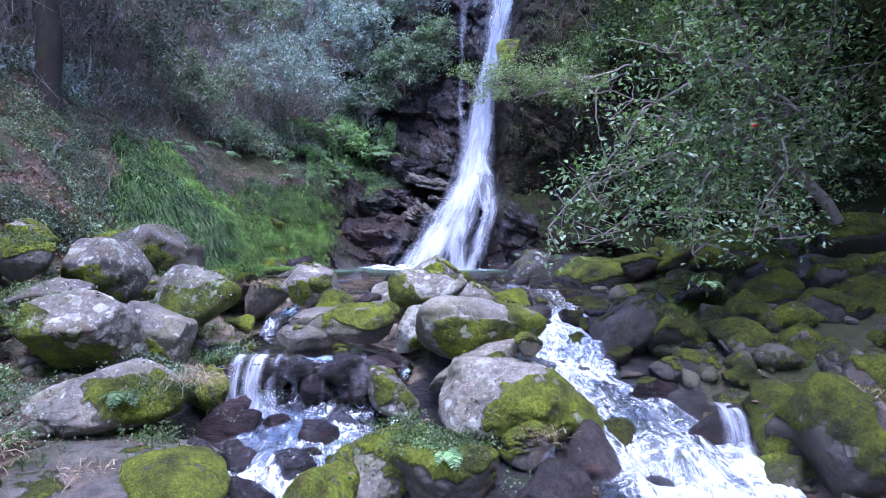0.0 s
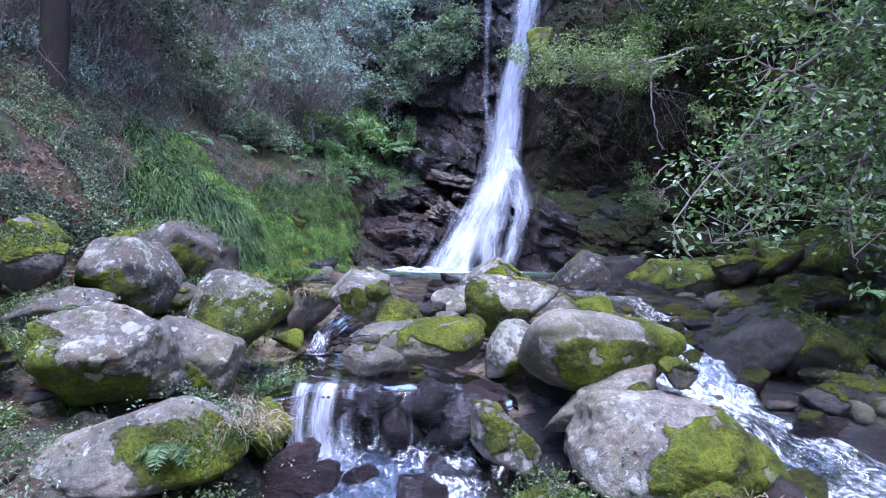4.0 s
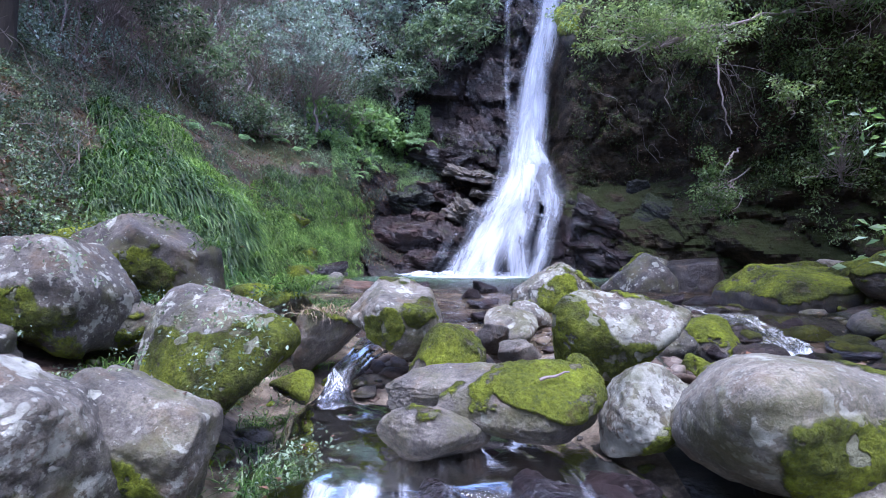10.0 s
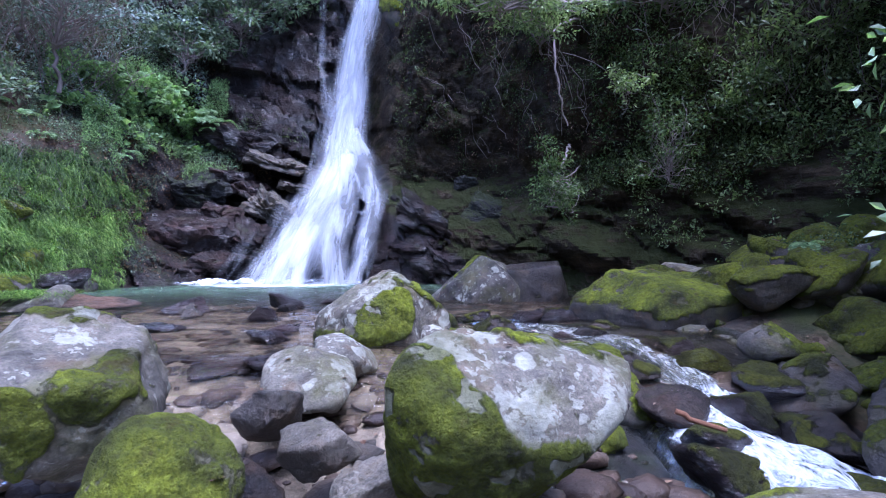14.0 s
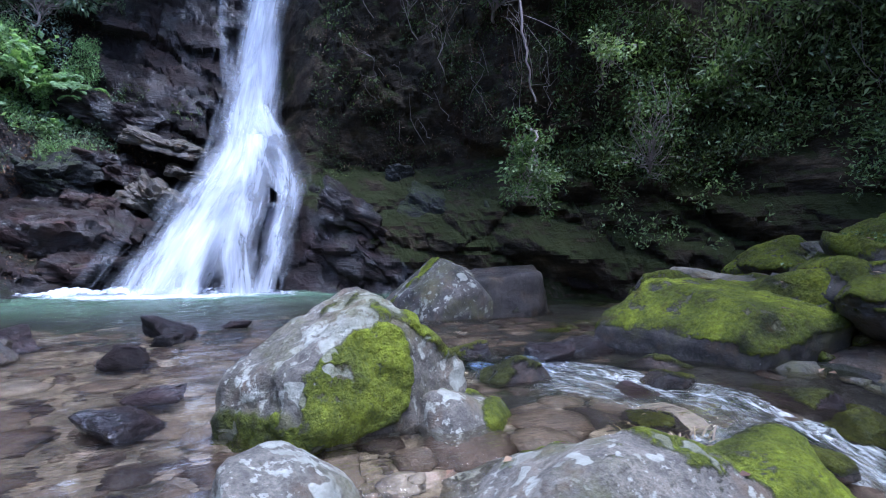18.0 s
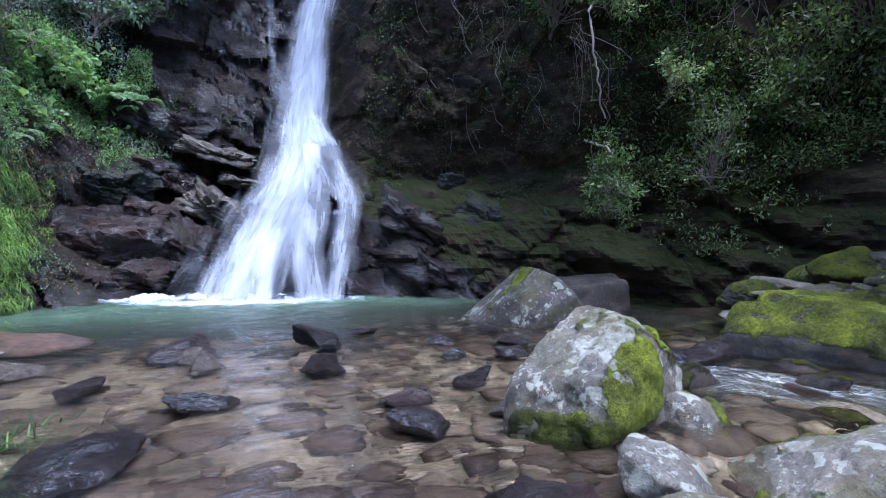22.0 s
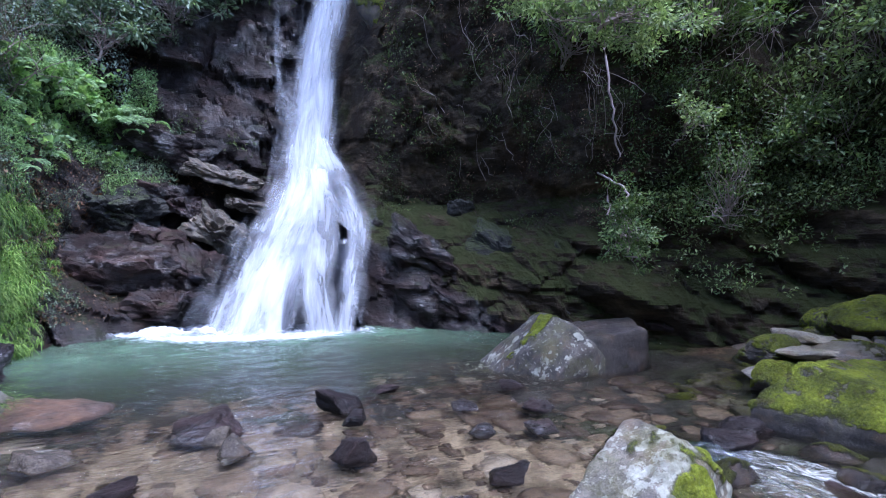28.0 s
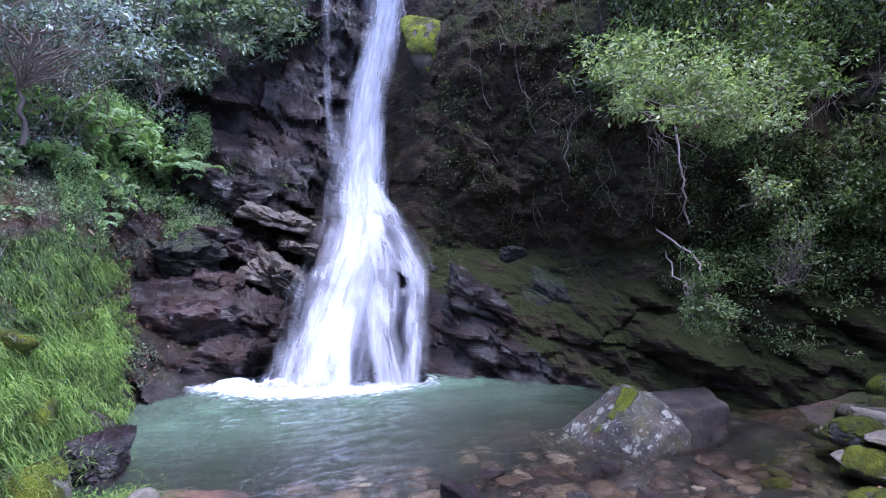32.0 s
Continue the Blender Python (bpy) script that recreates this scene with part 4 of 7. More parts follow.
# west bank
boulder(-4.05, 5.95, -0.10, 1.34, 1.05, 0.88, "large angular purple-grey boulder spotted with white lichen", 3, 0.06, 0.75, 0.58, yaw=8, level=6, patches=((-0.6, -0.8, 0.05, 36, 0.8), (0.0, -0.5, -0.85, 50, 0.8), (0.95, -0.1, -0.2, 30, 0.6)), flats=((0.10, -0.78, 0.62, 0.47), (-0.75, -0.62, 0.12, 0.66), (0.8, -0.42, -0.1, 0.72), (-0.28, 0.1, 0.95, 0.60), (0.5, 0.2, 0.85, 0.66), (0, 1, 0.1, 0.8), (0, 0, -1, 0.8), (0.15, -0.75, -0.65, 0.50), (-0.6, -0.5, -0.6, 0.62), (0.9, 0.3, 0.3, 0.86), (-0.9, 0.2, 0.4, 0.8)), mossy=(0, -0.05, -0.25))
boulder(-3.44, 7.45, 0.00, 1.30, 1.15, 1.12, "round grey boulder with white lichen cap and olive moss sides", 6, 0.02, 0.62, 0.5, level=6, sharp=4.5, rough=0.06, patches=((-0.3, -0.92, -0.05, 52, 1.0), (0.85, -0.45, -0.1, 50, 0.8), (0.35, -0.6, -0.7, 36, 0.6), (0.0, -0.3, 1.0, 36, -0.6)), mossy=(0, -0.05, -0.25))
boulder(-4.74, 8.8, 0.74, 1.42, 1.0, 0.92, "grey wedge-shaped boulder with mossy lower face", 8, 0.05, 0.4, 0.18, lean=4, level=6, sharp=34, patches=((0.2, -0.8, -0.5, 42, 0.6),), flats=((-0.45, -0.75, 0.45, 0.56), (0.5, -0.8, -0.15, 0.58), (-0.35, 0.0, 0.95, 0.58), (0.55, -0.1, 0.85, 0.58), (1, -0.1, 0.1, 0.9), (-1, 0, -0.2, 0.9), (0, 1, 0.2, 0.7), (0, 0, -1, 0.7), (0.1, -0.7, -0.7, 0.56)), mossy=(0, -0.05, -0.3))
boulder(-4.82, 7.5, 0.55, 1.25, 0.9, 0.84, "grey boulder with moss stains below a pale ridge", 11, 0.12, 0.6, 0.36, lean=14, level=6, patches=((0.5, -0.85, 0.1, 40, 0.45), (-0.3, -0.6, -0.6, 40, 0.6)), flats=((-0.1, -0.75, 0.65, 0.55), (-0.85, -0.4, 0.2, 0.72), (0.3, -0.95, -0.15, 0.64), (-0.25, 0.1, 0.95, 0.6), (0.6, 0, 0.8, 0.66), (0, 1, 0, 0.75), (0, 0, -1, 0.75), (1, -0.2, 0, 0.9), (-0.2, -0.6, -0.8, 0.6)), mossy=(0, -0.05, -0.3))
boulder(-4.95, 6.75, 0.18, 0.98, 0.6, 0.46, "low dark flat boulder with a pale edge", 14, 0.12, 0.42, 0.22, lean=-4, level=6, flats=((-0.3, -0.5, 0.85, 0.5), (0.4, -0.5, 0.8, 0.52), (0, -0.95, -0.35, 0.5), (1, 0, -0.1, 0.95), (-1, 0, -0.1, 0.95), (0, 1, 0.3, 0.7), (0, 0, -1, 0.6)), mossy=(0, 0, 0))
boulder(-3.5, 6.5, -0.26, 0.85, 0.62, 0.62, "light grey boulder wedged beside a larger one", 17, 0.03, 0.5, 0.6, lean=22, level=6, patches=((-0.2, -0.6, -0.7, 55, 0.8),), flats=((0.0, -0.7, 0.7, 0.55), (0.2, -0.9, -0.3, 0.62), (0, 0.1, 1, 0.6), (1, 0, 0.1, 0.85), (-1, 0, 0, 0.9), (0, 1, 0, 0.8), (0, 0, -1, 0.7)), mossy=(0, 0, 0))
boulder(-3.55, 5.30, -0.72, 2.0, 1.15, 0.72, "broad pale slab boulder with mossy flank", 21, 0.02, 0.5, 1.0, yaw=8, lean=-4, level=6, sharp=12, patches=((0.85, -0.4, 0.2, 28, 0.8),), mossy=(0, 0, 0))
boulder(-2.72, 6.25, -0.84, 0.56, 0.5, 0.46, "small boulder wholly covered in green moss", 24, 0.95, 0.05, 0.3)
boulder(-5.62, 7.4, 0.98, 0.5, 0.5, 0.45, "small pale-topped boulder with yellow moss", 27, 0.55, 0.5, 0.5)
boulder(-6.0, 6.9, 0.62, 0.95, 0.8, 0.75, "mossy olive boulder overgrown with weeds", 30, 0.80, 0.15, 0.4)
boulder(-5.35, 6.95, 0.62, 0.62, 0.6, 0.55, "mossy brown boulder among dry grass", 33, 0.75, 0.15, 0.4)
boulder(-5.2, 5.6, -0.05, 1.0, 0.8, 0.5, "dark mossy boulder low in the bank", 36, 0.5, 0.2, 0.35)
boulder(-3.7, 9.4, 0.12, 1.0, 0.8, 0.5, "low olive boulder half sunk in grass", 39, 0.6, 0.2, 0.45)
boulder(-5.5, 9.3, 0.85, 0.9, 0.8, 0.55, "greenish grey boulder behind larger ones", 42, 0.6, 0.3, 0.45)
boulder(-4.4, 8.0, 0.25, 0.6, 0.6, 0.5, "grey boulder wedged in the boulder pile", 45, 0.3, 0.4, 0.5)
boulder(-4.1, 10.4, 0.18, 0.6, 0.6, 0.4, "mossy stone at the foot of the grassy slope", 48, 0.8, 0.1, 0.4)
boulder(-2.95, 8.95, -0.10, 0.72, 0.7, 0.62, "olive-brown boulder topped with dry grass", 51, 0.62, 0.2, 0.5)
boulder(-3.05, 8.15, -0.38, 0.35, 0.35, 0.26, "small moss-green stone beside the stream", 54, 0.95, 0.0, 0.4)
boulder(-2.27, 8.85, 0.08, 1.05, 0.75, 0.88, "tilted grey-white boulder with yellow moss face", 57, 0.14, 0.5, 0.72, lean=6, level=6, sharp=16, patches=((-0.3, -0.85, -0.15, 40, 0.9), (0.35, -0.9, 0.2, 26, 0.8), (0.85, -0.4, 0.4, 24, 0.8)), flats=((0.1, -0.35, 0.93, 0.56), (-0.75, -0.3, 0.6, 0.72), (-0.6, -0.75, -0.25, 0.60), (0.35, -0.92, -0.2, 0.55), (0.85, -0.1, 0.45, 0.74), (-0.5, -0.2, -0.85, 0.62), (0.4, -0.5, -0.75, 0.62), (0, 1, 0, 0.75), (1, 0.1, -0.3, 0.85)), mossy=(0, 0, 0))
boulder(-3.1, 4.45, -1.12, 2.4, 1.5, 0.42, "wet purple-brown rock shelf strewn with fallen leaves", 25, 0.2, 0.3, 0.6, 0.35, yaw=12, level=6, sharp=12, mossy=(0, 0, 0))
boulder(-2.15, 4.35, -1.12, 0.85, 0.9, 0.42, "flat rock under bright green moss", 26, 0.85, 0.05, 0.4, level=6)
boulder(-2.6, 3.7, -1.25, 1.6, 1.0, 0.5, "mossy rock shelf at the stream's edge", 28, 0.35, 0.25, 0.5, 0.2, level=6, mossy=(0, 0, 0.1))
# middle of the stream
boulder(-1.74, 8.38, -0.22, 0.76, 0.72, 0.70, "egg-shaped boulder under yellow-green moss", 60, 0.45, 0.25, 0.5, lean=-14, sharp=5, level=6, patches=((0.2, -0.4, 0.8, 60, 0.5), (-0.7, -0.5, -0.4, 40, -0.5)))
boulder(-1.55, 7.45, -0.20, 1.25, 0.6, 0.34, "flat grey slab boulder lying behind a mossy one", 63, 0.04, 0.35, 0.6, lean=-6, level=6, sharp=6, mossy=(0, 0, 0))
boulder(-1.20, 7.10, -0.25, 1.15, 0.72, 0.56, "long boulder with thick bright green moss cap", 66, 0.1, 0.2, 0.42, lean=-8, level=6, sharp=6, patches=((0.3, -0.3, 0.9, 62, 1.0), (0.75, -0.5, 0.1, 30, 0.6), (-0.8, -0.3, 0.2, 30, 0.35)), mossy=(0, 0, 0.2))
boulder(-1.78, 7.0, -0.40, 0.80, 0.6, 0.36, "low olive boulder at the edge of a quiet pool", 69, 0.16, 0.1, 0.45, sharp=6, level=6, patches=((-0.3, -0.3, 0.9, 40, 0.35),), mossy=(0, 0, 0.1))
boulder(-0.27, 7.22, -0.30, 0.72, 0.7, 0.66, "pale greenish-white boulder streaked with moss", 72, 0.08, 0.95, 1.0, level=6, sharp=7, patches=((0.0, -0.7, -0.6, 40, 0.6),), mossy=(0, 0, 0))
boulder(0.44, 6.65, -0.22, 1.55, 1.25, 0.82, "large smooth oval boulder, pale top and green moss sides", 75, 0.1, 0.6, 1.0, lean=4, level=6, sharp=5, rough=0.03, patches=((0.9, 0.0, 0.35, 44, 1.0), (-0.1, -0.95, -0.25, 40, 0.9), (0.45, -0.85, -0.25, 40, 0.7), (-0.2, -0.4, 0.9, 44, -0.5)), mossy=(0, 0, 0))
boulder(0.85, 5.72, -0.86, 1.75, 1.2, 0.86, "large wedge boulder, pale rock with olive moss", 78, 0.05, 0.6, 0.85, lean=14, level=6, sharp=8.5, rough=0.09, patches=((0.35, -0.85, 0.15, 40, 0.9), (0.95, -0.1, 0.2, 44, 0.9), (-0.1, -0.9, -0.4, 40, 0.7)), flats=((-0.3, -0.45, 0.85, 0.52), (0.45, -0.6, 0.6, 0.6), (-0.5, -0.7, 0.4, 0.66), (-0.2, 0.2, 0.95, 0.55), (0.6, 0.1, 0.75, 0.6), (1, -0.1, 0, 0.98), (-1, 0, 0, 0.95), (0, 1, 0, 0.75), (0, 0, -1, 0.75), (0.3, -0.9, -0.3, 0.66)), mossy=(0, 0, 0))
boulder(0.35, 6.12, -0.62, 1.15, 0.7, 0.52, "pale flat boulder lying behind the wedge-shaped one", 80, 0.05, 0.55, 0.95, lean=-16, level=6, sharp=12, patches=((0.6, -0.7, 0.3, 26, 0.7),), mossy=(0, 0, 0))
boulder(0.95, 6.02, -0.30, 0.30, 0.28, 0.24, "small mossy stone resting on a boulder", 79, 0.7, 0.1, 0.4)
boulder(-0.56, 6.05, -0.84, 0.58, 0.55, 0.56, "small pointed boulder, half pale and half mossy", 81, 0.50, 0.55, 0.6, sharp=12)
boulder(-0.62, 4.95, -1.22, 0.95, 0.8, 0.75, "low pale boulder overgrown with moss and small plants", 84, 0.5, 0.4, 0.8, level=6, mossy=(0, 0, 0.1))
boulder(-1.05, 4.55, -1.30, 0.6, 0.6, 0.45, "mossy stone at the edge of white water", 87, 0.9, 0.0, 0.4)
boulder(0.0, 4.75, -1.25, 1.0, 0.7, 0.6, "dark boulder hidden under ivy and ferns", 90, 0.8, 0.1, 0.3)
boulder(0.82, 5.25, -1.08, 0.55, 0.5, 0.46, "round dark boulder with a tuft of dry grass", 93, 0.6, 0.1, 0.3)
boulder(1.42, 5.2, -1.28, 0.66, 0.6, 0.66, "smooth black wet boulder splashed by rapids", 96, 0.0, 0.0, 0.1, 1.0, sharp=5, level=6)
boulder(0.90, 4.6, -1.40, 0.74, 0.7, 0.72, "rounded dark brown wet boulder in white water", 99, 0.05, 0.0, 0.1, 1.0, sharp=5, level=6)
boulder(0.30, 4.75, -1.22, 0.36, 0.36, 0.34, "small dark boulder with a mossy top", 102, 0.6, 0.0, 0.2, 0.5)
boulder(2.9, 5.75, -1.12, 0.7, 0.5, 0.5, "dark wet slab with water sliding over it", 103, 0.0, 0.0, 0.1, 1.0, sharp=7)
boulder(-0.27, 8.15, 0.02, 1.15, 0.85, 0.85, "boulder half white lichen, half bright green moss", 105, 0.1, 0.85, 0.6, lean=12, level=6, sharp=8, patches=((-0.8, -0.4, 0.0, 50, 0.8), (0.5, 0.3, 0.75, 38, 0.8), (0.1, -0.75, -0.6, 50, 0.7)), mossy=(0, 0, 0))
boulder(0.45, 9.68, -0.22, 1.45, 1.05, 0.80, "broad grey boulder with yellow-green moss on its crown", 108, 0.05, 0.65, 0.6, level=6, sharp=8, patches=((0.55, -0.3, 0.75, 34, 0.75), (-0.6, -0.75, -0.2, 30, 0.6), (0.9, 0.0, 0.1, 40, 0.6)), mossy=(0, 0, 0))
boulder(1.18, 9.45, -0.25, 0.72, 0.62, 0.60, "boulder wholly under yellow-green moss by the rapids", 111, 0.85, 0.15, 0.45, level=6)
boulder(0.85, 8.9, -0.40, 0.28, 0.28, 0.30, "small mossy stone in the rapids", 114, 0.95, 0.0, 0.4)
boulder(-0.75, 7.38, -0.10, 0.28, 0.26, 0.26, "small brown mossy stone between boulders", 117, 0.85, 0.0, 0.4)
boulder(-0.68, 9.95, 0.0, 0.50, 0.42, 0.40, "light grey angular rock at the pool's edge", 120, 0.05, 0.75, 0.85, sharp=13, level=6)
boulder(-0.98, 9.5, 0.0, 0.62, 0.5, 0.38, "smooth light grey rock at the pool's edge", 123, 0.05, 0.6, 0.8, level=6)
boulder(-1.25, 9.1, -0.12, 0.4, 0.35, 0.32, "dark wet rock between pool and lower stream", 126, 0.0, 0.1, 0.2, 0.4, sharp=18, cuts=8, level=5, rough=0.1, lean=12)
boulder(-1.0, 8.75, -0.22, 0.42, 0.35, 0.34, "blue-grey wet rock in the outflow", 129, 0.0, 0.3, 0.7, 0.4, sharp=18, cuts=8, level=5, rough=0.1, lean=12)
boulder(-0.8, 8.4, -0.30, 0.36, 0.3, 0.30, "blue-grey wet stone in the outflow", 132, 0.0, 0.35, 0.8, 0.3, sharp=18, cuts=8, level=5, rough=0.1, lean=12)
boulder(-1.35, 8.6, -0.32, 0.4, 0.4, 0.3, "dark wet stone in the outflow", 133, 0.0, 0.1, 0.2, 0.9, sharp=18, cuts=8, level=5, rough=0.1, lean=12)
boulder(1.55, 9.05, -0.36, 0.55, 0.5, 0.36, "smooth wet boulder parting the rapids", 135, 0.0, 0.05, 0.2, 1.0, sharp=5)
boulder(-0.17, 10.83, 0.16, 1.28, 0.66, 0.98, "standing grey boulder patched with pale lichen and yellow moss", 139, 0.0, 0.68, 0.52, yaw=15, level=6, patches=((0.05, -1.0, 0.16, 40, 1.2), (0.9, -0.2, 0.5, 14, 1.0), (-0.9, -0.4, -0.4, 16, 1.0)), flats=((-0.35, -0.7, 0.6, 0.72), (0.1, -0.95, 0.15, 0.64), (0.6, -0.1, 0.75, 0.74), (-0.5, 0.0, 0.85, 0.74), (1, -0.1, 0.1, 0.9), (-1, -0.2, 0.1, 0.95), (0, 1, 0.1, 0.8), (0, 0, -1, 0.8), (-0.1, -0.8, -0.5, 0.7)), rough=0.09, mossy=(0, 0, 0))
boulder(0.30, 10.5, -0.10, 0.50, 0.62, 0.52, "small grey boulder with a mossy edge beside the patched one", 141, 0.1, 0.65, 0.6, yaw=-20, level=6, patches=((0.8, -0.3, 0.3, 40, 0.7),), mossy=(0, 0, 0))
boulder(0.35, 11.3, 0.0, 0.7, 0.45, 0.5, "low grey rock with a strip of moss", 144, 0.55, 0.3, 0.5, lean=-18, level=6)
# pool
boulder(2.3, 14.9, 0.02, 2.45, 1.6, 1.5, "big grey-brown boulder standing in the pool", 147, 0.02, 0.6, 0.16, 0.1, yaw=-25, level=6, sharp=15, patches=((0.5, -0.9, 0.1, 24, 0.4), (-0.2, -0.2, 0.95, 18, 0.5)), flats=((-0.60, -0.12, 0.80, 0.50), (-0.12, -0.72, 0.68, 0.54), (0.25, 0.0, 0.97, 0.54), (0.62, -0.1, 0.78, 0.58), (0.35, -0.92, -0.12, 0.62), (0.97, -0.1, 0.2, 0.88), (-0.6, -0.75, 0.25, 0.62), (0, 1, 0.3, 0.7), (0, 0, -1, 0.75)), rough=0.09, mossy=(0, 0, 0))
boulder(3.28, 14.45, 0.08, 1.45, 1.0, 1.15, "dark flat-topped rock leaning on the pool boulder", 150, 0.05, 0.1, 0.12, 0.65, yaw=-25, lean=-8, level=6, sharp=20, patches=((0.9, -0.4, 0.1, 26, 0.7),), flats=((0.05, -0.1, 1, 0.55), (0.3, -0.9, 0.1, 0.6), (-0.5, -0.8, 0.1, 0.7), (1, -0.1, 0.1, 0.8), (-1, 0, 0, 0.9), (0, 1, 0, 0.8), (0, 0, -1, 0.8), (0.7, -0.6, -0.4, 0.74)), mossy=(0, 0, 0))
# east bank; part of its shade is in the stone's colour, set in boulder()
boulder(3.26, 11.05, 0.06, 2.0, 1.4, 1.05, "broad flat-topped boulder under a thick yellow-green moss carpet", 153, 0.2, 0.1, 0.15, yaw=-10, level=6, sharp=34, flats=((0.05, -0.25, 0.96, 0.5), (-0.6, -0.35, 0.7, 0.66), (0.0, -0.95, -0.25, 0.66), (-0.85, -0.5, -0.1, 0.8), (0.9, -0.3, 0.2, 0.85), (0, 1, 0.2, 0.7), (0, 0, -1, 0.8), (-0.2, -0.8, 0.5, 0.64)), rough=0.06, mossy=(0, 0.05, 0.95))
boulder(4.6, 12.75, 0.38, 0.95, 0.8, 0.45, "flat mossy rock with a white lichen corner", 156, 0.8, 0.3, 0.45)
boulder(4.0, 12.3, 0.10, 0.8, 0.7, 0.55, "mossy dark rock at the waterline", 159, 0.7, 0.2, 0.35)
boulder(4.95, 12.0, 0.42, 1.2, 0.8, 0.3, "flat brown stone slab with mossy rim", 162, 0.35, 0.2, 0.45, lean=-4)
for i, (x, y, z, w, d, h) in enumerate(((4.5, 12.2, 0.42, 1.2, 0.8, 0.16), (4.05, 11.8, 0.24, 0.9, 0.7, 0.14), (4.75, 11.75, 0.36, 1.0, 0.6, 0.15), (3.9, 12.35, 0.16, 0.7, 0.5, 0.14), (4.95, 12.5, 0.55, 0.9, 0.6, 0.15))):
    boulder(x, y, z, w, d, h, "flat tan-brown stone slab in a stepped pile", 1240 + i, 0.05, 0.15, 0.85, 0.12, yaw=25 * i, lean=4 - 3 * i, level=5, name="flat_stone", group="flat brown slabs on the east shore", sharp=30, rough=0.05, mossy=(0, 0, 0.1))
boulder(3.35, 12.0, -0.05, 0.6, 0.5, 0.36, "small mossy stone at the waterline", 165, 0.8, 0.1, 0.4)
boulder(4.75, 10.6, 0.35, 1.0, 0.9, 0.95, "mossy brown boulder with a fern beside it", 168, 0.62, 0.15, 0.35)
boulder(5.6, 10.9, 0.75, 1.1, 0.9, 0.9, "mossy boulder high on the bank", 171, 0.7, 0.15, 0.35)
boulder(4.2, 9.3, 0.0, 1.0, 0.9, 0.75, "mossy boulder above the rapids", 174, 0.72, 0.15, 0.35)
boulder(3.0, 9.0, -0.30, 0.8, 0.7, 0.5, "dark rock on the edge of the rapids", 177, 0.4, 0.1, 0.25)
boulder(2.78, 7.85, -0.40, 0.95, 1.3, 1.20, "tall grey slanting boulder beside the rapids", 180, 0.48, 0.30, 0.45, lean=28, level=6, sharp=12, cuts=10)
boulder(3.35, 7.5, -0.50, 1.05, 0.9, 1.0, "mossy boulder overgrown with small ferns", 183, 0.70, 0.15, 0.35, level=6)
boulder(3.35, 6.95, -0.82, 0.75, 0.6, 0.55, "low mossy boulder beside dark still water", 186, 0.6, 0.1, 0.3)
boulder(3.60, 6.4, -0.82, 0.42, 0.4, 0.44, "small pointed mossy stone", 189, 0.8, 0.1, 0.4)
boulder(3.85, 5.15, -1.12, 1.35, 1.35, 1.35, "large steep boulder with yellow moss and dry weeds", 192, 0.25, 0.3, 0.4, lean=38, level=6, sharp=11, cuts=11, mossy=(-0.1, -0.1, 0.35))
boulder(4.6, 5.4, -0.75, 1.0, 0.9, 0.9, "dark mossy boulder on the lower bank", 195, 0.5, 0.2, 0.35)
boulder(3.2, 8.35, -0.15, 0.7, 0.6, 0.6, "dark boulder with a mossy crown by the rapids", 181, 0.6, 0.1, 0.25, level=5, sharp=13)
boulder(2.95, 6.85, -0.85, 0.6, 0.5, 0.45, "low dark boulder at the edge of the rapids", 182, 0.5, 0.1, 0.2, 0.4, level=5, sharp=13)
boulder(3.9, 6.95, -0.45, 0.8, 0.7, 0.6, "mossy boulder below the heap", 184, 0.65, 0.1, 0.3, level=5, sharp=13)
RIGHT = "mossy boulders heaped on the east bank"
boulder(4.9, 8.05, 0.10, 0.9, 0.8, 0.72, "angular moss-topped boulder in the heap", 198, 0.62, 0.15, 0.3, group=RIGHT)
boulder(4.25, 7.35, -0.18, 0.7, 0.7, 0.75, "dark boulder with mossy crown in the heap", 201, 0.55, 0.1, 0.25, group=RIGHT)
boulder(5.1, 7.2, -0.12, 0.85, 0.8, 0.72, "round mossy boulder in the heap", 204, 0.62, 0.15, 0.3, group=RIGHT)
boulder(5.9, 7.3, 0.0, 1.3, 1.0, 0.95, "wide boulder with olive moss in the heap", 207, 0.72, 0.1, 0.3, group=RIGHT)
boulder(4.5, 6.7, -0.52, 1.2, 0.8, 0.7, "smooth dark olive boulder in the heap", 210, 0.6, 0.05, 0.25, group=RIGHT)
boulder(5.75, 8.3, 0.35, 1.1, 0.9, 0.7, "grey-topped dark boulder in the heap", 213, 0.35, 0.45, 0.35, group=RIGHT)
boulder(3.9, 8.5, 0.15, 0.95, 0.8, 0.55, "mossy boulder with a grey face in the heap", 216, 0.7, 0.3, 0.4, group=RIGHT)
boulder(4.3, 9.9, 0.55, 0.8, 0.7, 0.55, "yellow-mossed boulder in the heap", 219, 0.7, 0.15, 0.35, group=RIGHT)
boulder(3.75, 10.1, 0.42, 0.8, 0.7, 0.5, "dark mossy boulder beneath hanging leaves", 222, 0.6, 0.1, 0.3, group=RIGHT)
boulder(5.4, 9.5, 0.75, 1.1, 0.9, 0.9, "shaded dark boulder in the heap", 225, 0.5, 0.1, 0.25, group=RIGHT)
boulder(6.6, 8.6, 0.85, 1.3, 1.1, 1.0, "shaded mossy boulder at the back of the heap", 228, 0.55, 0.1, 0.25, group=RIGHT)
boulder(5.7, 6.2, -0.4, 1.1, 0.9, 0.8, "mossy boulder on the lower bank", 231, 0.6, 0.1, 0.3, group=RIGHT)
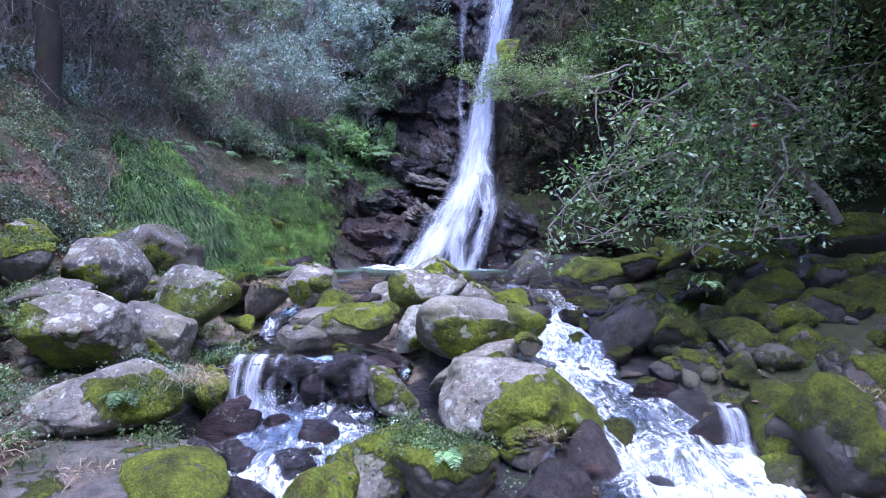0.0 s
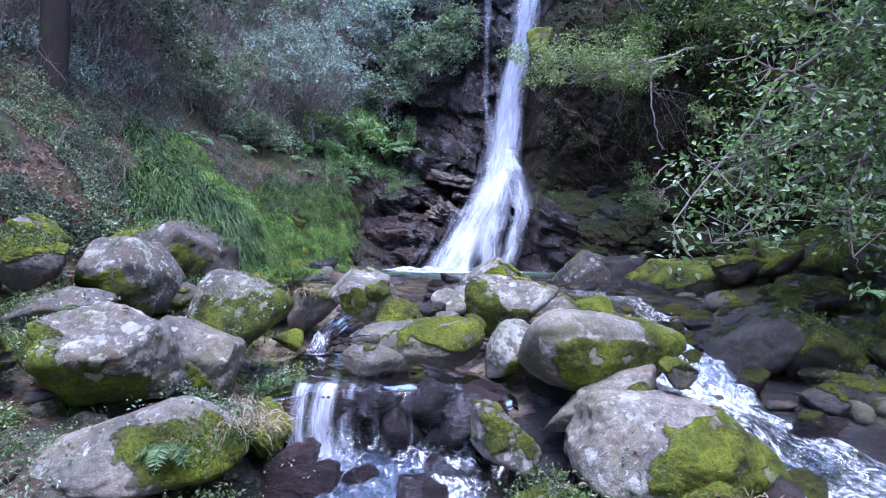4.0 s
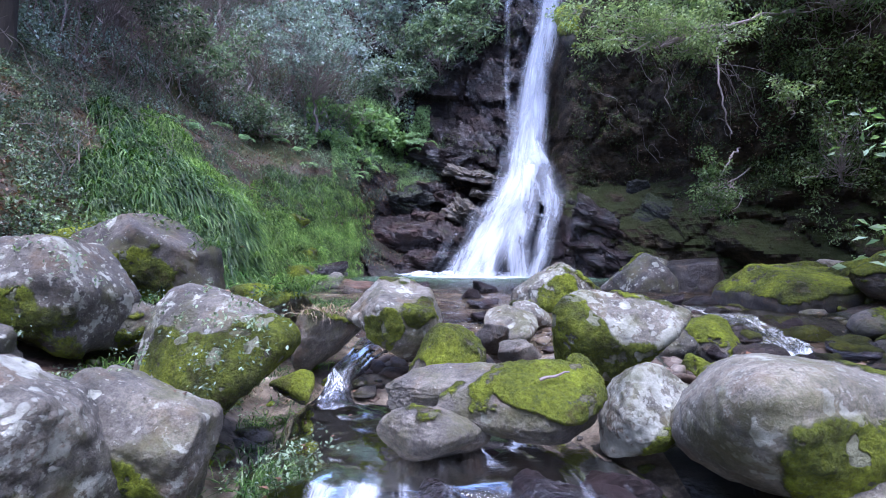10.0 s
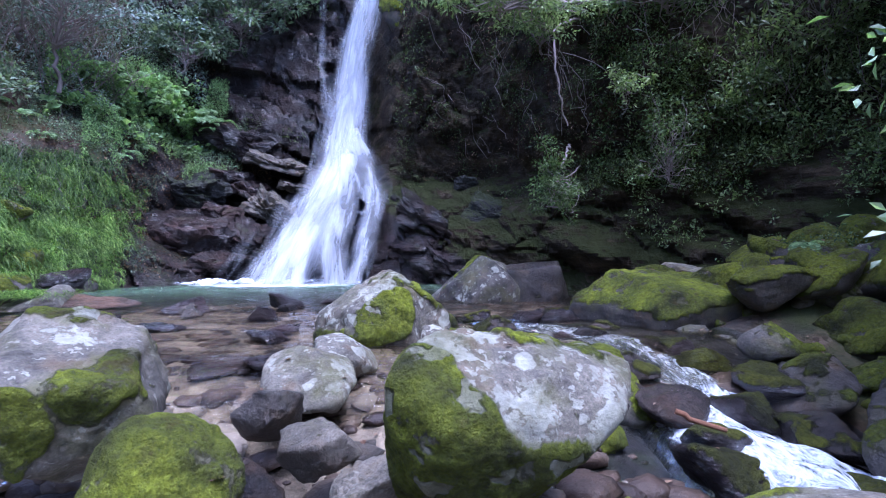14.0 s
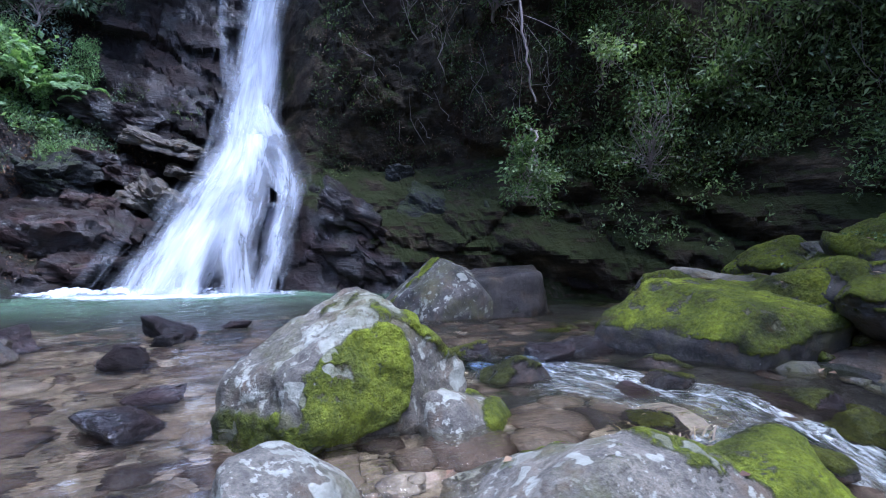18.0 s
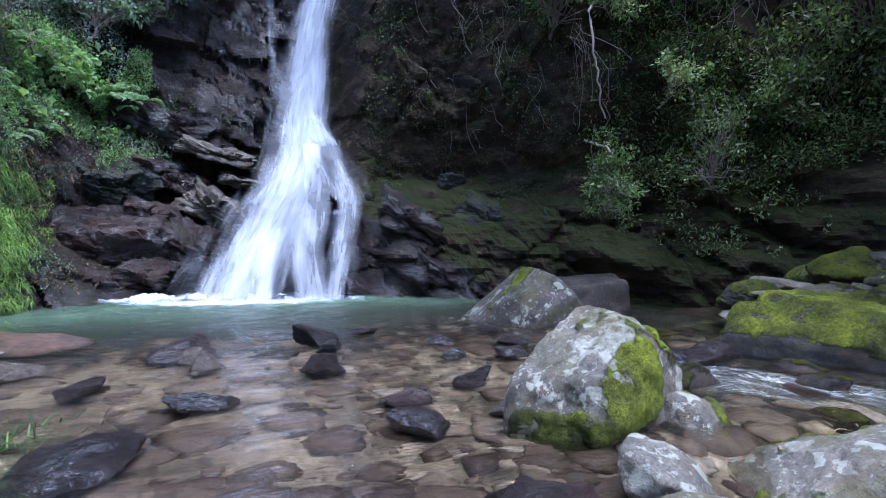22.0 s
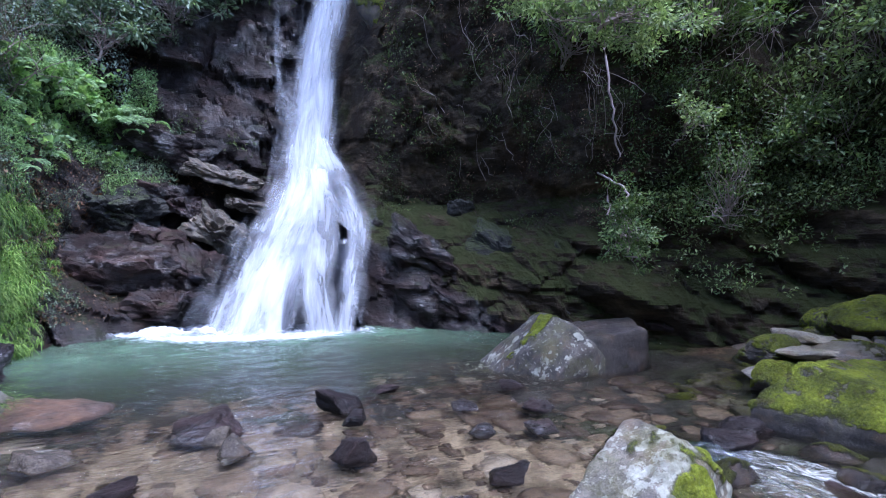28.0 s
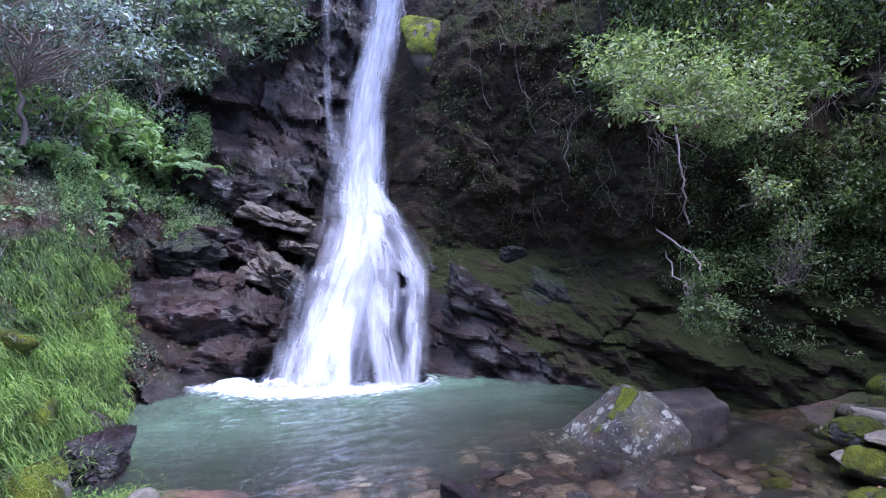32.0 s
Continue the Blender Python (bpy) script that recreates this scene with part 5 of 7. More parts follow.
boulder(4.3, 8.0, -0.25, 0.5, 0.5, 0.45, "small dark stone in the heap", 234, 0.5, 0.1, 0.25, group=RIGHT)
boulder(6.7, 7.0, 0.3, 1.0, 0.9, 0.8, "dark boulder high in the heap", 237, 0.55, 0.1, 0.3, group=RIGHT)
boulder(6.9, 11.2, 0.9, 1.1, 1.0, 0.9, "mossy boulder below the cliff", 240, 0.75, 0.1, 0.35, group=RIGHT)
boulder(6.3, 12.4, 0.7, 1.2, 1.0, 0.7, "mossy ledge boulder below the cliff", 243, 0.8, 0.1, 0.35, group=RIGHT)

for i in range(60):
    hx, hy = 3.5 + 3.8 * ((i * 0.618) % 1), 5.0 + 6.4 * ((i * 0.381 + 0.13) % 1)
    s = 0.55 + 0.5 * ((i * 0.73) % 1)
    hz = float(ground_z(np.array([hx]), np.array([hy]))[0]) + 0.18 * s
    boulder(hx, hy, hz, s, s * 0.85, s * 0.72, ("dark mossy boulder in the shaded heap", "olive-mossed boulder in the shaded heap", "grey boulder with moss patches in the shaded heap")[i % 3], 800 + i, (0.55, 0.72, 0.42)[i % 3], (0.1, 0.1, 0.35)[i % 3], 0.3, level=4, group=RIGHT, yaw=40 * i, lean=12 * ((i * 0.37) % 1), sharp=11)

# mossy ledges of the grassy shore
SHORE = "mossy ledges on the pool's shore"
for i, (x, y, z, w, h) in enumerate(((-5.2, 16.4, 0.35, 1.3, 0.8), (-5.5, 17.8, 0.8, 1.4, 1.0), (-5.3, 19.2, 0.9, 1.2, 1.0), (-5.9, 18.6, 1.7, 1.5, 0.9), (-5.4, 20.4, 1.5, 1.3, 1.1), (-5.0, 21.3, 1.0, 1.3, 1.2), (-6.0, 16.6, 1.1, 1.2, 0.8), (-5.2, 21.8, 2.4, 1.4, 1.0), (-5.2, 14.2, 0.2, 0.9, 0.6), (-5.0, 13.0, 0.25, 0.8, 0.6))):
    boulder(x - 0.15, y, z - 0.2, w * 0.8, w * 0.7, h * 0.8, "shore ledge under bright green moss and grass", 960 + i, 0.5, 0.15, 0.35, level=5, name="shore_ledge", group=SHORE, yaw=35 * i, sharp=14, mossy=(0.1, -0.1, 0.3))

# shore rocks at the foot of the grassy slope
shore_rock = boulder(-4.7, 17.2, 0.12, 1.0, 0.8, 0.75, "dark purple-grey shore rock, wet and shiny", 246, 0.0, 0.15, 0.3, 0.7, level=6, sharp=13)
shore_rock.data.materials[0] = DARKWET
slab = boulder(-3.85, 15.7, -0.02, 1.6, 1.2, 0.42, "flat brown wet slab sloping into the pool", 249, 0.05, 0.15, 0.45, 0.6, level=6)
slab.data.materials[0] = RUST
boulder(-4.55, 15.5, 0.02, 1.3, 1.0, 0.6, "tan slab with a turf of grass on it", 252, 0.03, 0.3, 0.6, 0.0, level=6)
boulder(-5.0, 19.0, 0.1, 1.0, 0.8, 0.7, "dark wet rock under the grassy slope", 255, 0.15, 0.1, 0.2, 0.6)
# ledges and blocks of the fall's rock apron
LEDGE = "rock ledges beside the waterfall"


def chipped(q, w, h, seed, fine=1.0):
    """Break a block's skin into chips: coarse and fine cells with cracks between."""
    s = fine
    c1, g1 = cells(q * s * np.array([1.3, 1.3, 2.2]) + 0.35 * np.stack([fbm(q * 1.5 * s, 3, seed + 1), fbm(q * 1.5 * s, 3, seed + 2), fbm(q * 1.5 * s, 3, seed + 3)], 1), seed)
    c2, g2 = cells(q * s * np.array([3.6, 3.6, 6.0]) + 0.3 * fbm(q * 3.0 * s, 3, seed + 4)[:, None], seed + 7)
    depth = (0.16 * c1 - 0.10 * np.exp(-g1 * 9) + 0.06 * c2 - 0.04 * np.exp(-g2 * 9) + 0.05 * fbm(q * 5.0 * s, 4, seed + 5)) * min(1.0, 0.35 + 0.3 * w) / s
    return q + unit(q * np.array([1.0, 1.0, (w / max(h, 0.4 / s)) ** 0.7])) * depth[:, None]


def chip(ob, w, h, seed, fine):
    """The same on a rock that stands."""
    me = ob.data
    co = np.zeros(len(me.vertices) * 3, np.float32)
    me.vertices.foreach_get("co", co)
    me.vertices.foreach_set("co", chipped(co.reshape(-1, 3).astype(float), w, h, seed, fine).astype(np.float32).ravel())
    me.polygons.foreach_set("use_smooth", np.zeros(len(me.polygons), bool))
    me.update()


def ledge(x, y, z, w, d, h, seed, tone, wet, lean, yaw, label, moss=0.05):
    """A block split along its bed: flat faces, stepped layers."""
    r = np.random.default_rng(seed)
    j = lambda: r.uniform(-0.28, 0.28)
    flats = [(j(), j(), 1, 0.5), (j(), j(), -1, 0.6), (1, j(), j(), 0.8), (-1, j(), j(), 0.8), (j(), -1, j(), 0.62), (j(), 1, j(), 0.7), (0.6 + j(), -0.8, 0.2 + j(), 0.72), (-0.7 + j(), -0.7, j(), 0.76), (0.6, j(), 0.8, 0.72)]
    ob = boulder(x, y, z, w, d, h, label, seed, moss, 0.1, tone, wet, yaw, 18, lean, 40, 9, 6, "rock_ledge", LEDGE, 0.05, flats=flats)
    me = ob.data
    co = np.zeros(len(me.vertices) * 3, np.float32)
    me.vertices.foreach_get("co", co)
    co = co.reshape(-1, 3)
    m = np.array(Euler((radians(18), radians(lean), radians(yaw))).to_matrix())
    q = co @ m
    layer = q[:, 2] / 0.30 + 1.1 * fbm(q * 0.8 + seed, 4, 970)
    step = lattice(np.floor(layer), np.zeros(len(q)), np.zeros(len(q)), seed)
    edge = np.exp(-((layer - np.round(layer)) / 0.10) ** 2)
    push = (0.12 * (step - 0.5) - 0.05 * edge + 0.10 * fbm(q * 1.8 + seed, 4, 975)) * min(1.0, w * 0.6)
    q[:, :2] *= (1 + push / max(0.3, 0.5 * w))[:, None]
    q = chipped(q, w, h, seed)
    me.vertices.foreach_set("co", (q @ m.T).astype(np.float32).ravel())
    me.polygons.foreach_set("use_smooth", np.zeros(len(me.polygons), bool))
    me.update()
    if tone < 0.5:
        ob.data.materials[0] = REDROCK if "red" in label or "brown" in label else WETROCK if moss < 0.3 else MOSSWALL


chip(shore_rock, 1.0, 0.75, 246, 1.4)
ledge(-0.65, 25.0, 3.85, 2.2, 1.1, 0.5, 260, 0.55, 0.5, 14, -10, "pale wet shelf of rock beside the falling water")
ledge(-0.85, 24.5, 2.15, 2.1, 1.3, 1.0, 261, 0.5, 0.5, 34, -10, "pale slanting slab lapped by the waterfall")
ledge(-0.2, 24.7, 3.05, 1.2, 0.9, 0.35, 262, 0.5, 0.6, 14, -10, "pale wet shelf lapped by the waterfall")
ledge(-1.35, 23.4, 1.0, 2.0, 1.4, 1.0, 263, 0.25, 0.6, 36, -10, "dark red-brown slab at the waterfall's foot")
ledge(-2.1, 22.2, 0.35, 2.2, 1.3, 0.7, 264, 0.45, 0.6, 10, -10, "brown sloping slab washed by spray")
ledge(-3.4, 25.2, 2.75, 2.7, 1.6, 1.7, 265, 0.25, 0.1, 6, -10, "green-grey block of rock cracked along its bed", 0.45)
ledge(-3.3, 23.9, 0.85, 3.9, 2.2, 2.4, 266, 0.22, 0.4, 12, -10, "dark red rock strewn with fallen leaves")
ledge(-4.5, 22.0, 0.35, 1.7, 1.3, 1.2, 267, 0.1, 0.7, 10, 0, "black wet rock at the pool's far edge")
ledge(-1.9, 25.9, 4.7, 3.2, 1.3, 1.1, 281, 0.2, 0.4, 15, -10, "dark bedded rock above the pale shelf")
ledge(-2.3, 25.4, 3.45, 1.9, 1.0, 0.5, 282, 0.2, 0.3, 12, -10, "rusty brown shelf above the green-grey block")
ledge(2.9, 20.3, 0.7, 1.8, 1.0, 1.0, 268, 0.08, 0.9, 32, -30, "black shiny bedded rock at the waterfall's foot")
ledge(3.6, 19.0, 0.45, 2.4, 0.9, 0.6, 269, 0.12, 0.9, 30, -35, "black shiny slab dipping into the pool")
ledge(4.2, 18.4, 0.3, 1.6, 0.7, 0.5, 270, 0.15, 0.9, 26, -35, "glistening dark slab at the waterline")
ledge(3.3, 19.6, 1.5, 2.8, 1.0, 0.7, 271, 0.1, 0.7, 30, -30, "dark bedded rock above the waterline")
ledge(2.9, 21.9, 2.0, 1.4, 1.0, 1.2, 272, 0.05, 0.8, 20, -20, "black rock knob splashed by a side strand")
ledge(4.5, 20.6, 2.6, 0.8, 0.7, 0.9, 273, 0.3, 0.0, 10, -25, "mossy rock knob on the cliff shelf", 0.6)
ledge(4.9, 18.6, 1.5, 3.2, 1.2, 0.8, 274, 0.12, 0.1, 28, -38, "dark mossy bed of rock dipping along the cliff", 0.4)
ledge(6.0, 17.0, 1.0, 2.8, 1.2, 0.8, 275, 0.15, 0.1, 24, -40, "dark block of cliff rock with mossy top", 0.35)
ledge(5.3, 17.3, 0.25, 1.6, 0.9, 0.6, 276, 0.12, 0.4, 22, -38, "dark rock slab at the pool's far edge", 0.25)
ledge(6.3, 15.8, 0.2, 1.2, 0.9, 0.5, 277, 0.2, 0.3, 10, -40, "grey rock under the cliff overhang", 0.2)
ledge(4.3, 21.4, 9.2, 1.0, 0.9, 1.3, 278, 0.85, 0.0, -12, -20, "pale yellowish block at the cliff's brow", 0.2)
ledge(4.0, 21.5, 8.2, 1.1, 0.8, 0.4, 279, 0.75, 0.0, -10, -20, "grey block below the cliff's brow", 0.1)
boulder(3.0, 22.7, 8.75, 1.9, 1.5, 1.9, "rounded mossy rock shoulder beside the fall's lip", 280, 0.45, 0.15, 0.12, level=5, sharp=6, lean=25, mossy=(0, -0.1, 0.3))
veil(fall, "side_strand", [(4.05, 22.5, 10.2, 0.35), (3.95, 22.4, 9.2, 0.35), (3.8, 22.3, 8.4, 0.3)], 0.3, 0.75, 71, 30, 12)
for i, (x, y, z, w, h, red) in enumerate(((-2.4, 24.4, 2.0, 1.4, 0.7, 1), (-1.6, 25.0, 2.9, 1.3, 0.5, 0), (-3.2, 22.3, 0.2, 1.1, 0.5, 0), (-4.8, 23.0, 1.6, 1.3, 1.0, 0), (-1.0, 22.4, 0.6, 1.0, 0.4, 1))):
    ledge(x, y, z, w, w * 0.75, h, 290 + i, 0.2, 0.5, 12 + 5 * (i % 4), -10 + 6 * (i % 3), "dark red fractured rock beside the fall" if red else "dark fractured rock beside the fall")
# small wet rocks standing in the shallows
SHALLOW = "wet rocks in the shallow pool"
for i, (x, y, w, h, tone) in enumerate(((-0.88, 14.36, 0.52, 0.34, 0.2), (-0.91, 13.85, 0.30, 0.2, 0.3), (-1.26, 13.0, 0.42, 0.34, 0.3), (-1.21, 11.26, 0.40, 0.20, 0.2), (-1.07, 11.72, 0.30, 0.12, 0.2), (-2.28, 14.2, 0.56, 0.34, 0.1), (-2.42, 14.45, 0.3, 0.2, 0.2), (-2.10, 13.58, 0.34, 0.30, 0.7),
        (-2.22, 13.98, 0.26, 0.24, 0.75), (-2.27, 12.32, 0.40, 0.12, 0.2), (-3.48, 14.06, 0.42, 0.18, 0.6), (-2.9, 11.5, 0.58, 0.10, 0.2), (0.0, 12.96, 0.28, 0.18, 0.3), (-0.38, 12.0, 0.32, 0.18, 0.3), (-1.19, 10.14, 0.4, 0.14, 0.2), (-0.55, 11.2, 0.3, 0.2, 0.6), (0.55, 12.7, 0.34, 0.18, 0.3), (1.0, 13.3, 0.4, 0.16, 0.2), (0.3, 13.7, 0.3, 0.14, 0.2), (-0.2, 14.8, 0.3, 0.12, 0.2), (1.3, 14.2, 0.35, 0.14, 0.2), (-3.0, 13.1, 0.3, 0.1, 0.3))):
    turn = np.random.default_rng(330 + i)
    facets = [(math.cos(a), math.sin(a), turn.uniform(0.1, 0.9), turn.uniform(0.45, 0.75)) for a in turn.uniform(0, 6.28, 5)] + [(math.cos(a), math.sin(a), -0.3, 0.8) for a in (0.5, 2.0, 3.6, 5.1)] + [(0.2, -0.1, 1, turn.uniform(0.5, 0.7)), (0, 0, -1, 0.7)]
    ob = boulder(x, y, 0.0, w * 1.2, w * 0.95, h * 0.8, "pale-topped wet rock in the shallows" if tone > 0.5 else "dark shiny wet rock in the shallows", 300 + i, 0.0, 0.3 if tone > 0.5 else 0.0, tone, 0.85, level=5, name="shallows_rock", group=SHALLOW, sharp=30, flats=facets, rough=0.07, lean=14 - 28 * ((i * 0.618) % 1), yaw=37 * i)
    if tone <= 0.5:
        ob.data.materials[0] = DARKWET

# low ledge that the side stream falls over
for x, y, z, w, d, h, s, label in ((-1.95, 6.62, -0.90, 1.3, 0.8, 0.62, 285, "dark wet rock ledge under the side stream"), (-0.95, 6.6, -0.90, 1.0, 0.75, 0.66, 286, "dark wet rock ledge beside the side stream"), (-1.35, 7.0, -0.88, 2.0, 0.7, 0.5, 287, "dark wet sill of the quiet pool")):
    ob = boulder(x, y, z, w, d, h, label, s, 0.0, 0.0, 0.1, 1.0, level=6, name="stream_ledge", sharp=14, rough=0.12)
    ob.data.materials[0] = DARKWET
    chip(ob, w, h, s, 1.5)



def pebbles(name, n, box, lo, hi, seed, label, wet, moss, material=None, flat=0.18):
    """Loose stones too many to count, in one mesh."""
    r = np.random.default_rng(seed)
    x, y = r.uniform(box[0], box[1], n), r.uniform(box[2], box[3], n)
    z = ground_z(x, y)
    vs, fs, base = [], [], 0
    shapes = [rock_shape(400 + i, 2, 13, 10, 0.06) for i in range(6)]
    for i in range(n):
        p, f = shapes[i % 6]
        s = lo + (hi - lo) * r.random() ** 2.2
        a = r.uniform(0, 6.28)
        m = np.array([[math.cos(a), -math.sin(a), 0], [math.sin(a), math.cos(a), 0], [0, 0, 1]])
        q = (p * np.array([s, s * r.uniform(0.6, 1), s * r.uniform(flat, flat + 0.24)])) @ m.T + np.array([x[i], y[i], z[i] + 0.05 * s])
        vs.append(q)
        fs.append(f + base)
        base += len(p)
    ob = solid(name, np.concatenate(vs), np.concatenate(fs), material or ROCK, smooth=True)
    float_attr(ob.data, "moss", np.clip(moss + fbm(np.concatenate(vs) * 1.7, 3, 940), 0, 1))
    ob.color = (moss, 0.15, 0.35, wet)
    tagged(ob, label, "stones", kind="stuff")


WETGROUP = "dark wet rocks in the side stream"
for i, (x, y, z, s) in enumerate(((-2.75, 6.5, -0.80, 0.5), (-1.98, 6.42, -0.74, 0.46), (-1.72, 6.46, -0.72, 0.5), (-1.2, 6.45, -0.72, 0.55), (-0.85, 6.4, -0.76, 0.5), (-1.5, 6.3, -0.92, 0.46), (-2.5, 6.8, -0.72, 0.4), (-0.7, 6.75, -0.72, 0.5),
        (-2.2, 5.6, -1.14, 0.5), (-1.7, 5.75, -1.14, 0.42), (-1.3, 5.5, -1.18, 0.5), (-1.9, 5.1, -1.22, 0.55), (-1.35, 5.0, -1.26, 0.4), (-2.25, 4.9, -1.2, 0.5), (-1.7, 4.5, -1.36, 0.5), (-1.15, 5.85, -1.12, 0.36), (-2.4, 5.95, -1.08, 0.4), (-1.95, 4.1, -1.42, 0.55))):
    ob = boulder(x, y, z, s * 1.25, s, s * 0.8, "dark shiny rock with stream water running round it", 860 + i, 0.02, 0.05, 0.15 + 0.2 * (i % 3), 0.95, level=5, name="stream_rock", group=WETGROUP, yaw=50 * i, sharp=14)
    ob.data.materials[0] = DARKWET
for i, (x, y, z, s) in enumerate(((2.5, 9.8, -0.28, 0.5), (2.75, 9.3, -0.35, 0.55), (1.3, 8.4, -0.5, 0.45), (2.45, 8.6, -0.5, 0.5), (2.4, 7.4, -0.75, 0.4), (1.55, 10.6, -0.12, 0.35), (2.3, 11.0, -0.1, 0.4), (1.2, 10.2, -0.2, 0.4), (2.6, 6.6, -1.0, 0.5), (1.9, 5.75, -1.22, 0.4), (2.2, 11.7, -0.05, 0.45), (1.3, 12.0, -0.03, 0.35), (1.75, 9.75, -0.22, 0.42), (2.1, 9.0, -0.42, 0.5), (1.35, 9.3, -0.3, 0.4), (1.9, 10.6, -0.06, 0.36), (1.55, 8.75, -0.5, 0.45), (2.35, 10.1, -0.2, 0.5), (1.1, 11.2, -0.02, 0.4), (1.75, 11.6, 0.0, 0.4), (2.0, 8.0, -0.62, 0.4))):
    ob = boulder(x, y, z, s * 1.2, s, s * 0.75, "dark wet rock breaking the rapids", 890 + i, 0.1, 0.05, 0.2, 0.9, level=5, name="rapids_rock", group="wet rocks in the rapids", yaw=50 * i, sharp=14)
    if i % 3:
        ob.data.materials[0] = DARKWET
COBBLE = cobble_material()
pebbles("stream_stones", 420, (-3.3, 3.6, 2.5, 9.4), 0.06, 0.34, 1, "loose brown and grey stones in the stream", 0.55, 0.1)
pebbles("bed_stones", 800, (-4.6, 3.4, 9.4, 16.4), 0.04, 0.55, 2, "brown cobbles on the bed of the shallow pool", 0.4, 0.0, COBBLE)
pebbles("shoal_gravel", 380, (-1.8, 2.4, 11.4, 15.4), 0.04, 0.22, 6, "small red-brown stones on the shoal below the pool", 0.4, 0.0, COBBLE, 0.35)
pebbles("outflow_stones", 520, (-2.6, 1.0, 8.2, 11.2), 0.05, 0.36, 5, "brown and grey cobbles in the pool's outflow", 0.4, 0.0, COBBLE, 0.3)
pebbles("west_bank_stones", 220, (-6.5, -2.8, 3.0, 11.0), 0.08, 0.36, 3, "loose mossy stones between the west bank's boulders", 0.0, 0.5, None, 0.5)
pebbles("east_bank_stones", 640, (2.9, 7.5, 4.0, 13.5), 0.14, 0.7, 4, "loose mossy stones between the east bank's boulders", 0.0, 0.45, None, 0.55)

# ---------------- plants ----------------


def leaf_mesh(pos, way, size, aspect=0.42, up=0.6, r=rng, face=(0, 0, 1)):
    """Folded leaves: where each is fixed, which way it points, how long it is."""
    n = len(pos)
    way = unit(way)
    nrm = unit(r.normal(size=(n, 3)) * 0.6 + up * np.asarray(face, float))
    side = unit(np.cross(way, nrm))
    nrm = np.cross(side, way)
    s = np.asarray(size).reshape(-1, 1)
    half = s * aspect * 0.5
    v = np.empty((n, 4, 3))
    v[:, 0] = pos
    v[:, 1] = pos + way * s * 0.5 + side * half + nrm * half * 0.35
    v[:, 2] = pos + way * s - nrm * s * 0.06
    v[:, 3] = pos + way * s * 0.5 - side * half + nrm * half * 0.35
    b = np.arange(n)[:, None] * 4
    f = np.concatenate([b + np.array([0, 1, 2]), b + np.array([0, 2, 3])])
    return v.reshape(-1, 3), f


def tube(pts, radii, sides=5):
    pts, radii = np.asarray(pts, float), np.asarray(radii, float)
    t = unit(np.gradient(pts, axis=0))
    ref = np.where(np.abs(t[:, 2:3]) > 0.9, np.array([[1.0, 0, 0]]), np.array([[0, 0, 1.0]]))
    a = unit(np.cross(t, ref))
    b = np.cross(t, a)
    ang = np.arange(sides) * 2 * math.pi / sides
    ring = pts[:, None] + radii[:, None, None] * (np.cos(ang)[None, :, None] * a[:, None] + np.sin(ang)[None, :, None] * b[:, None])
    n = len(pts)
    i = np.arange(n - 1)[:, None] * sides + np.arange(sides)[None]
    j = np.arange(n - 1)[:, None] * sides + (np.arange(sides)[None] + 1) % sides
    f = np.stack([i, j, j + sides, i + sides], -1).reshape(-1, 4)
    return ring.reshape(-1, 3), f


def join(pieces):
    vs, fs, base = [], [], 0
    for v, f in pieces:
        vs.append(v)
        fs.append(f + base)
        base += len(v)
    return np.concatenate(vs), np.concatenate(fs)


def limb(a, b, r0, r1, wander, r, n=9, sag=0.0):
    """A crooked tapering limb from a to b."""
    a, b = np.asarray(a, float), np.asarray(b, float)
    t = np.linspace(0, 1, n)[:, None]
    off = np.cumsum(r.normal(size=(n, 3)), 0) * wander / math.sqrt(n)
    off = off - t * off[-1]
    p = a + (b - a) * t + off * np.sin(t * math.pi) ** 0.5 - np.array([0, 0, sag]) * (t * t)
    return p, r0 + (r1 - r0) * t[:, 0]


def shrub(root, middle, radii, clumps, per, size, leaf, label, seed, name="shrub", category="shrub", bark=None, trunk=0.05, spread=0.28, aspect=0.42, lobes=None, up=0.6, group=""):
    """A bush or small tree: a trunk and limbs to many leaf clumps."""
    r = np.random.default_rng(seed)
    root, middle, radii = (np.asarray(v, float) for v in (root, middle, radii))
    ob = tagged(new(name), label, category, group)
    ob.location = root
    c = unit(r.normal(size=(clumps, 3))) * r.uniform(0.35, 1.0, (clumps, 1)) ** 0.6
    c[:, 2] = np.where(c[:, 2] < -0.55, -c[:, 2], c[:, 2])
    c = middle + c * radii * (1 + 0.25 * r.normal(size=(clumps, 1)))
    woods = []
    p, rad = limb(root, middle - np.array([0, 0, radii[2] * 0.4]), trunk, trunk * 0.55, 0.25, r, 10)
    woods.append(tube(p - root, rad, 7))
    k = min(clumps, 46)
    for q in c[:k]:
        s = p[r.integers(len(p) // 2, len(p))]
        lp, lr = limb(s, q, trunk * 0.32, 0.005, 0.2, r, 7)
        woods.append(tube(lp - root, lr, 4))
    wv, wf = join(woods)
    solid("trunk", wv, wf, bark or TWIG, ob, smooth=True)
    n = clumps * per
    cc = np.repeat(c, per, 0)
    o = unit(r.normal(size=(n, 3))) * (r.random((n, 1)) ** 0.5) * spread * np.array([1, 1, 0.6])
    pos = cc + o * (0.7 + 0.6 * np.repeat(r.random((clumps, 1)), per, 0))
    way = unit(o) + 0.35 * r.normal(size=(n, 3)) + np.array([0, 0, -0.15])
    lv, lf = leaf_mesh(pos - root, way, size * r.uniform(0.6, 1.25, n), aspect, up, r)
    solid("crown", lv, lf, leaf, ob)
    return ob


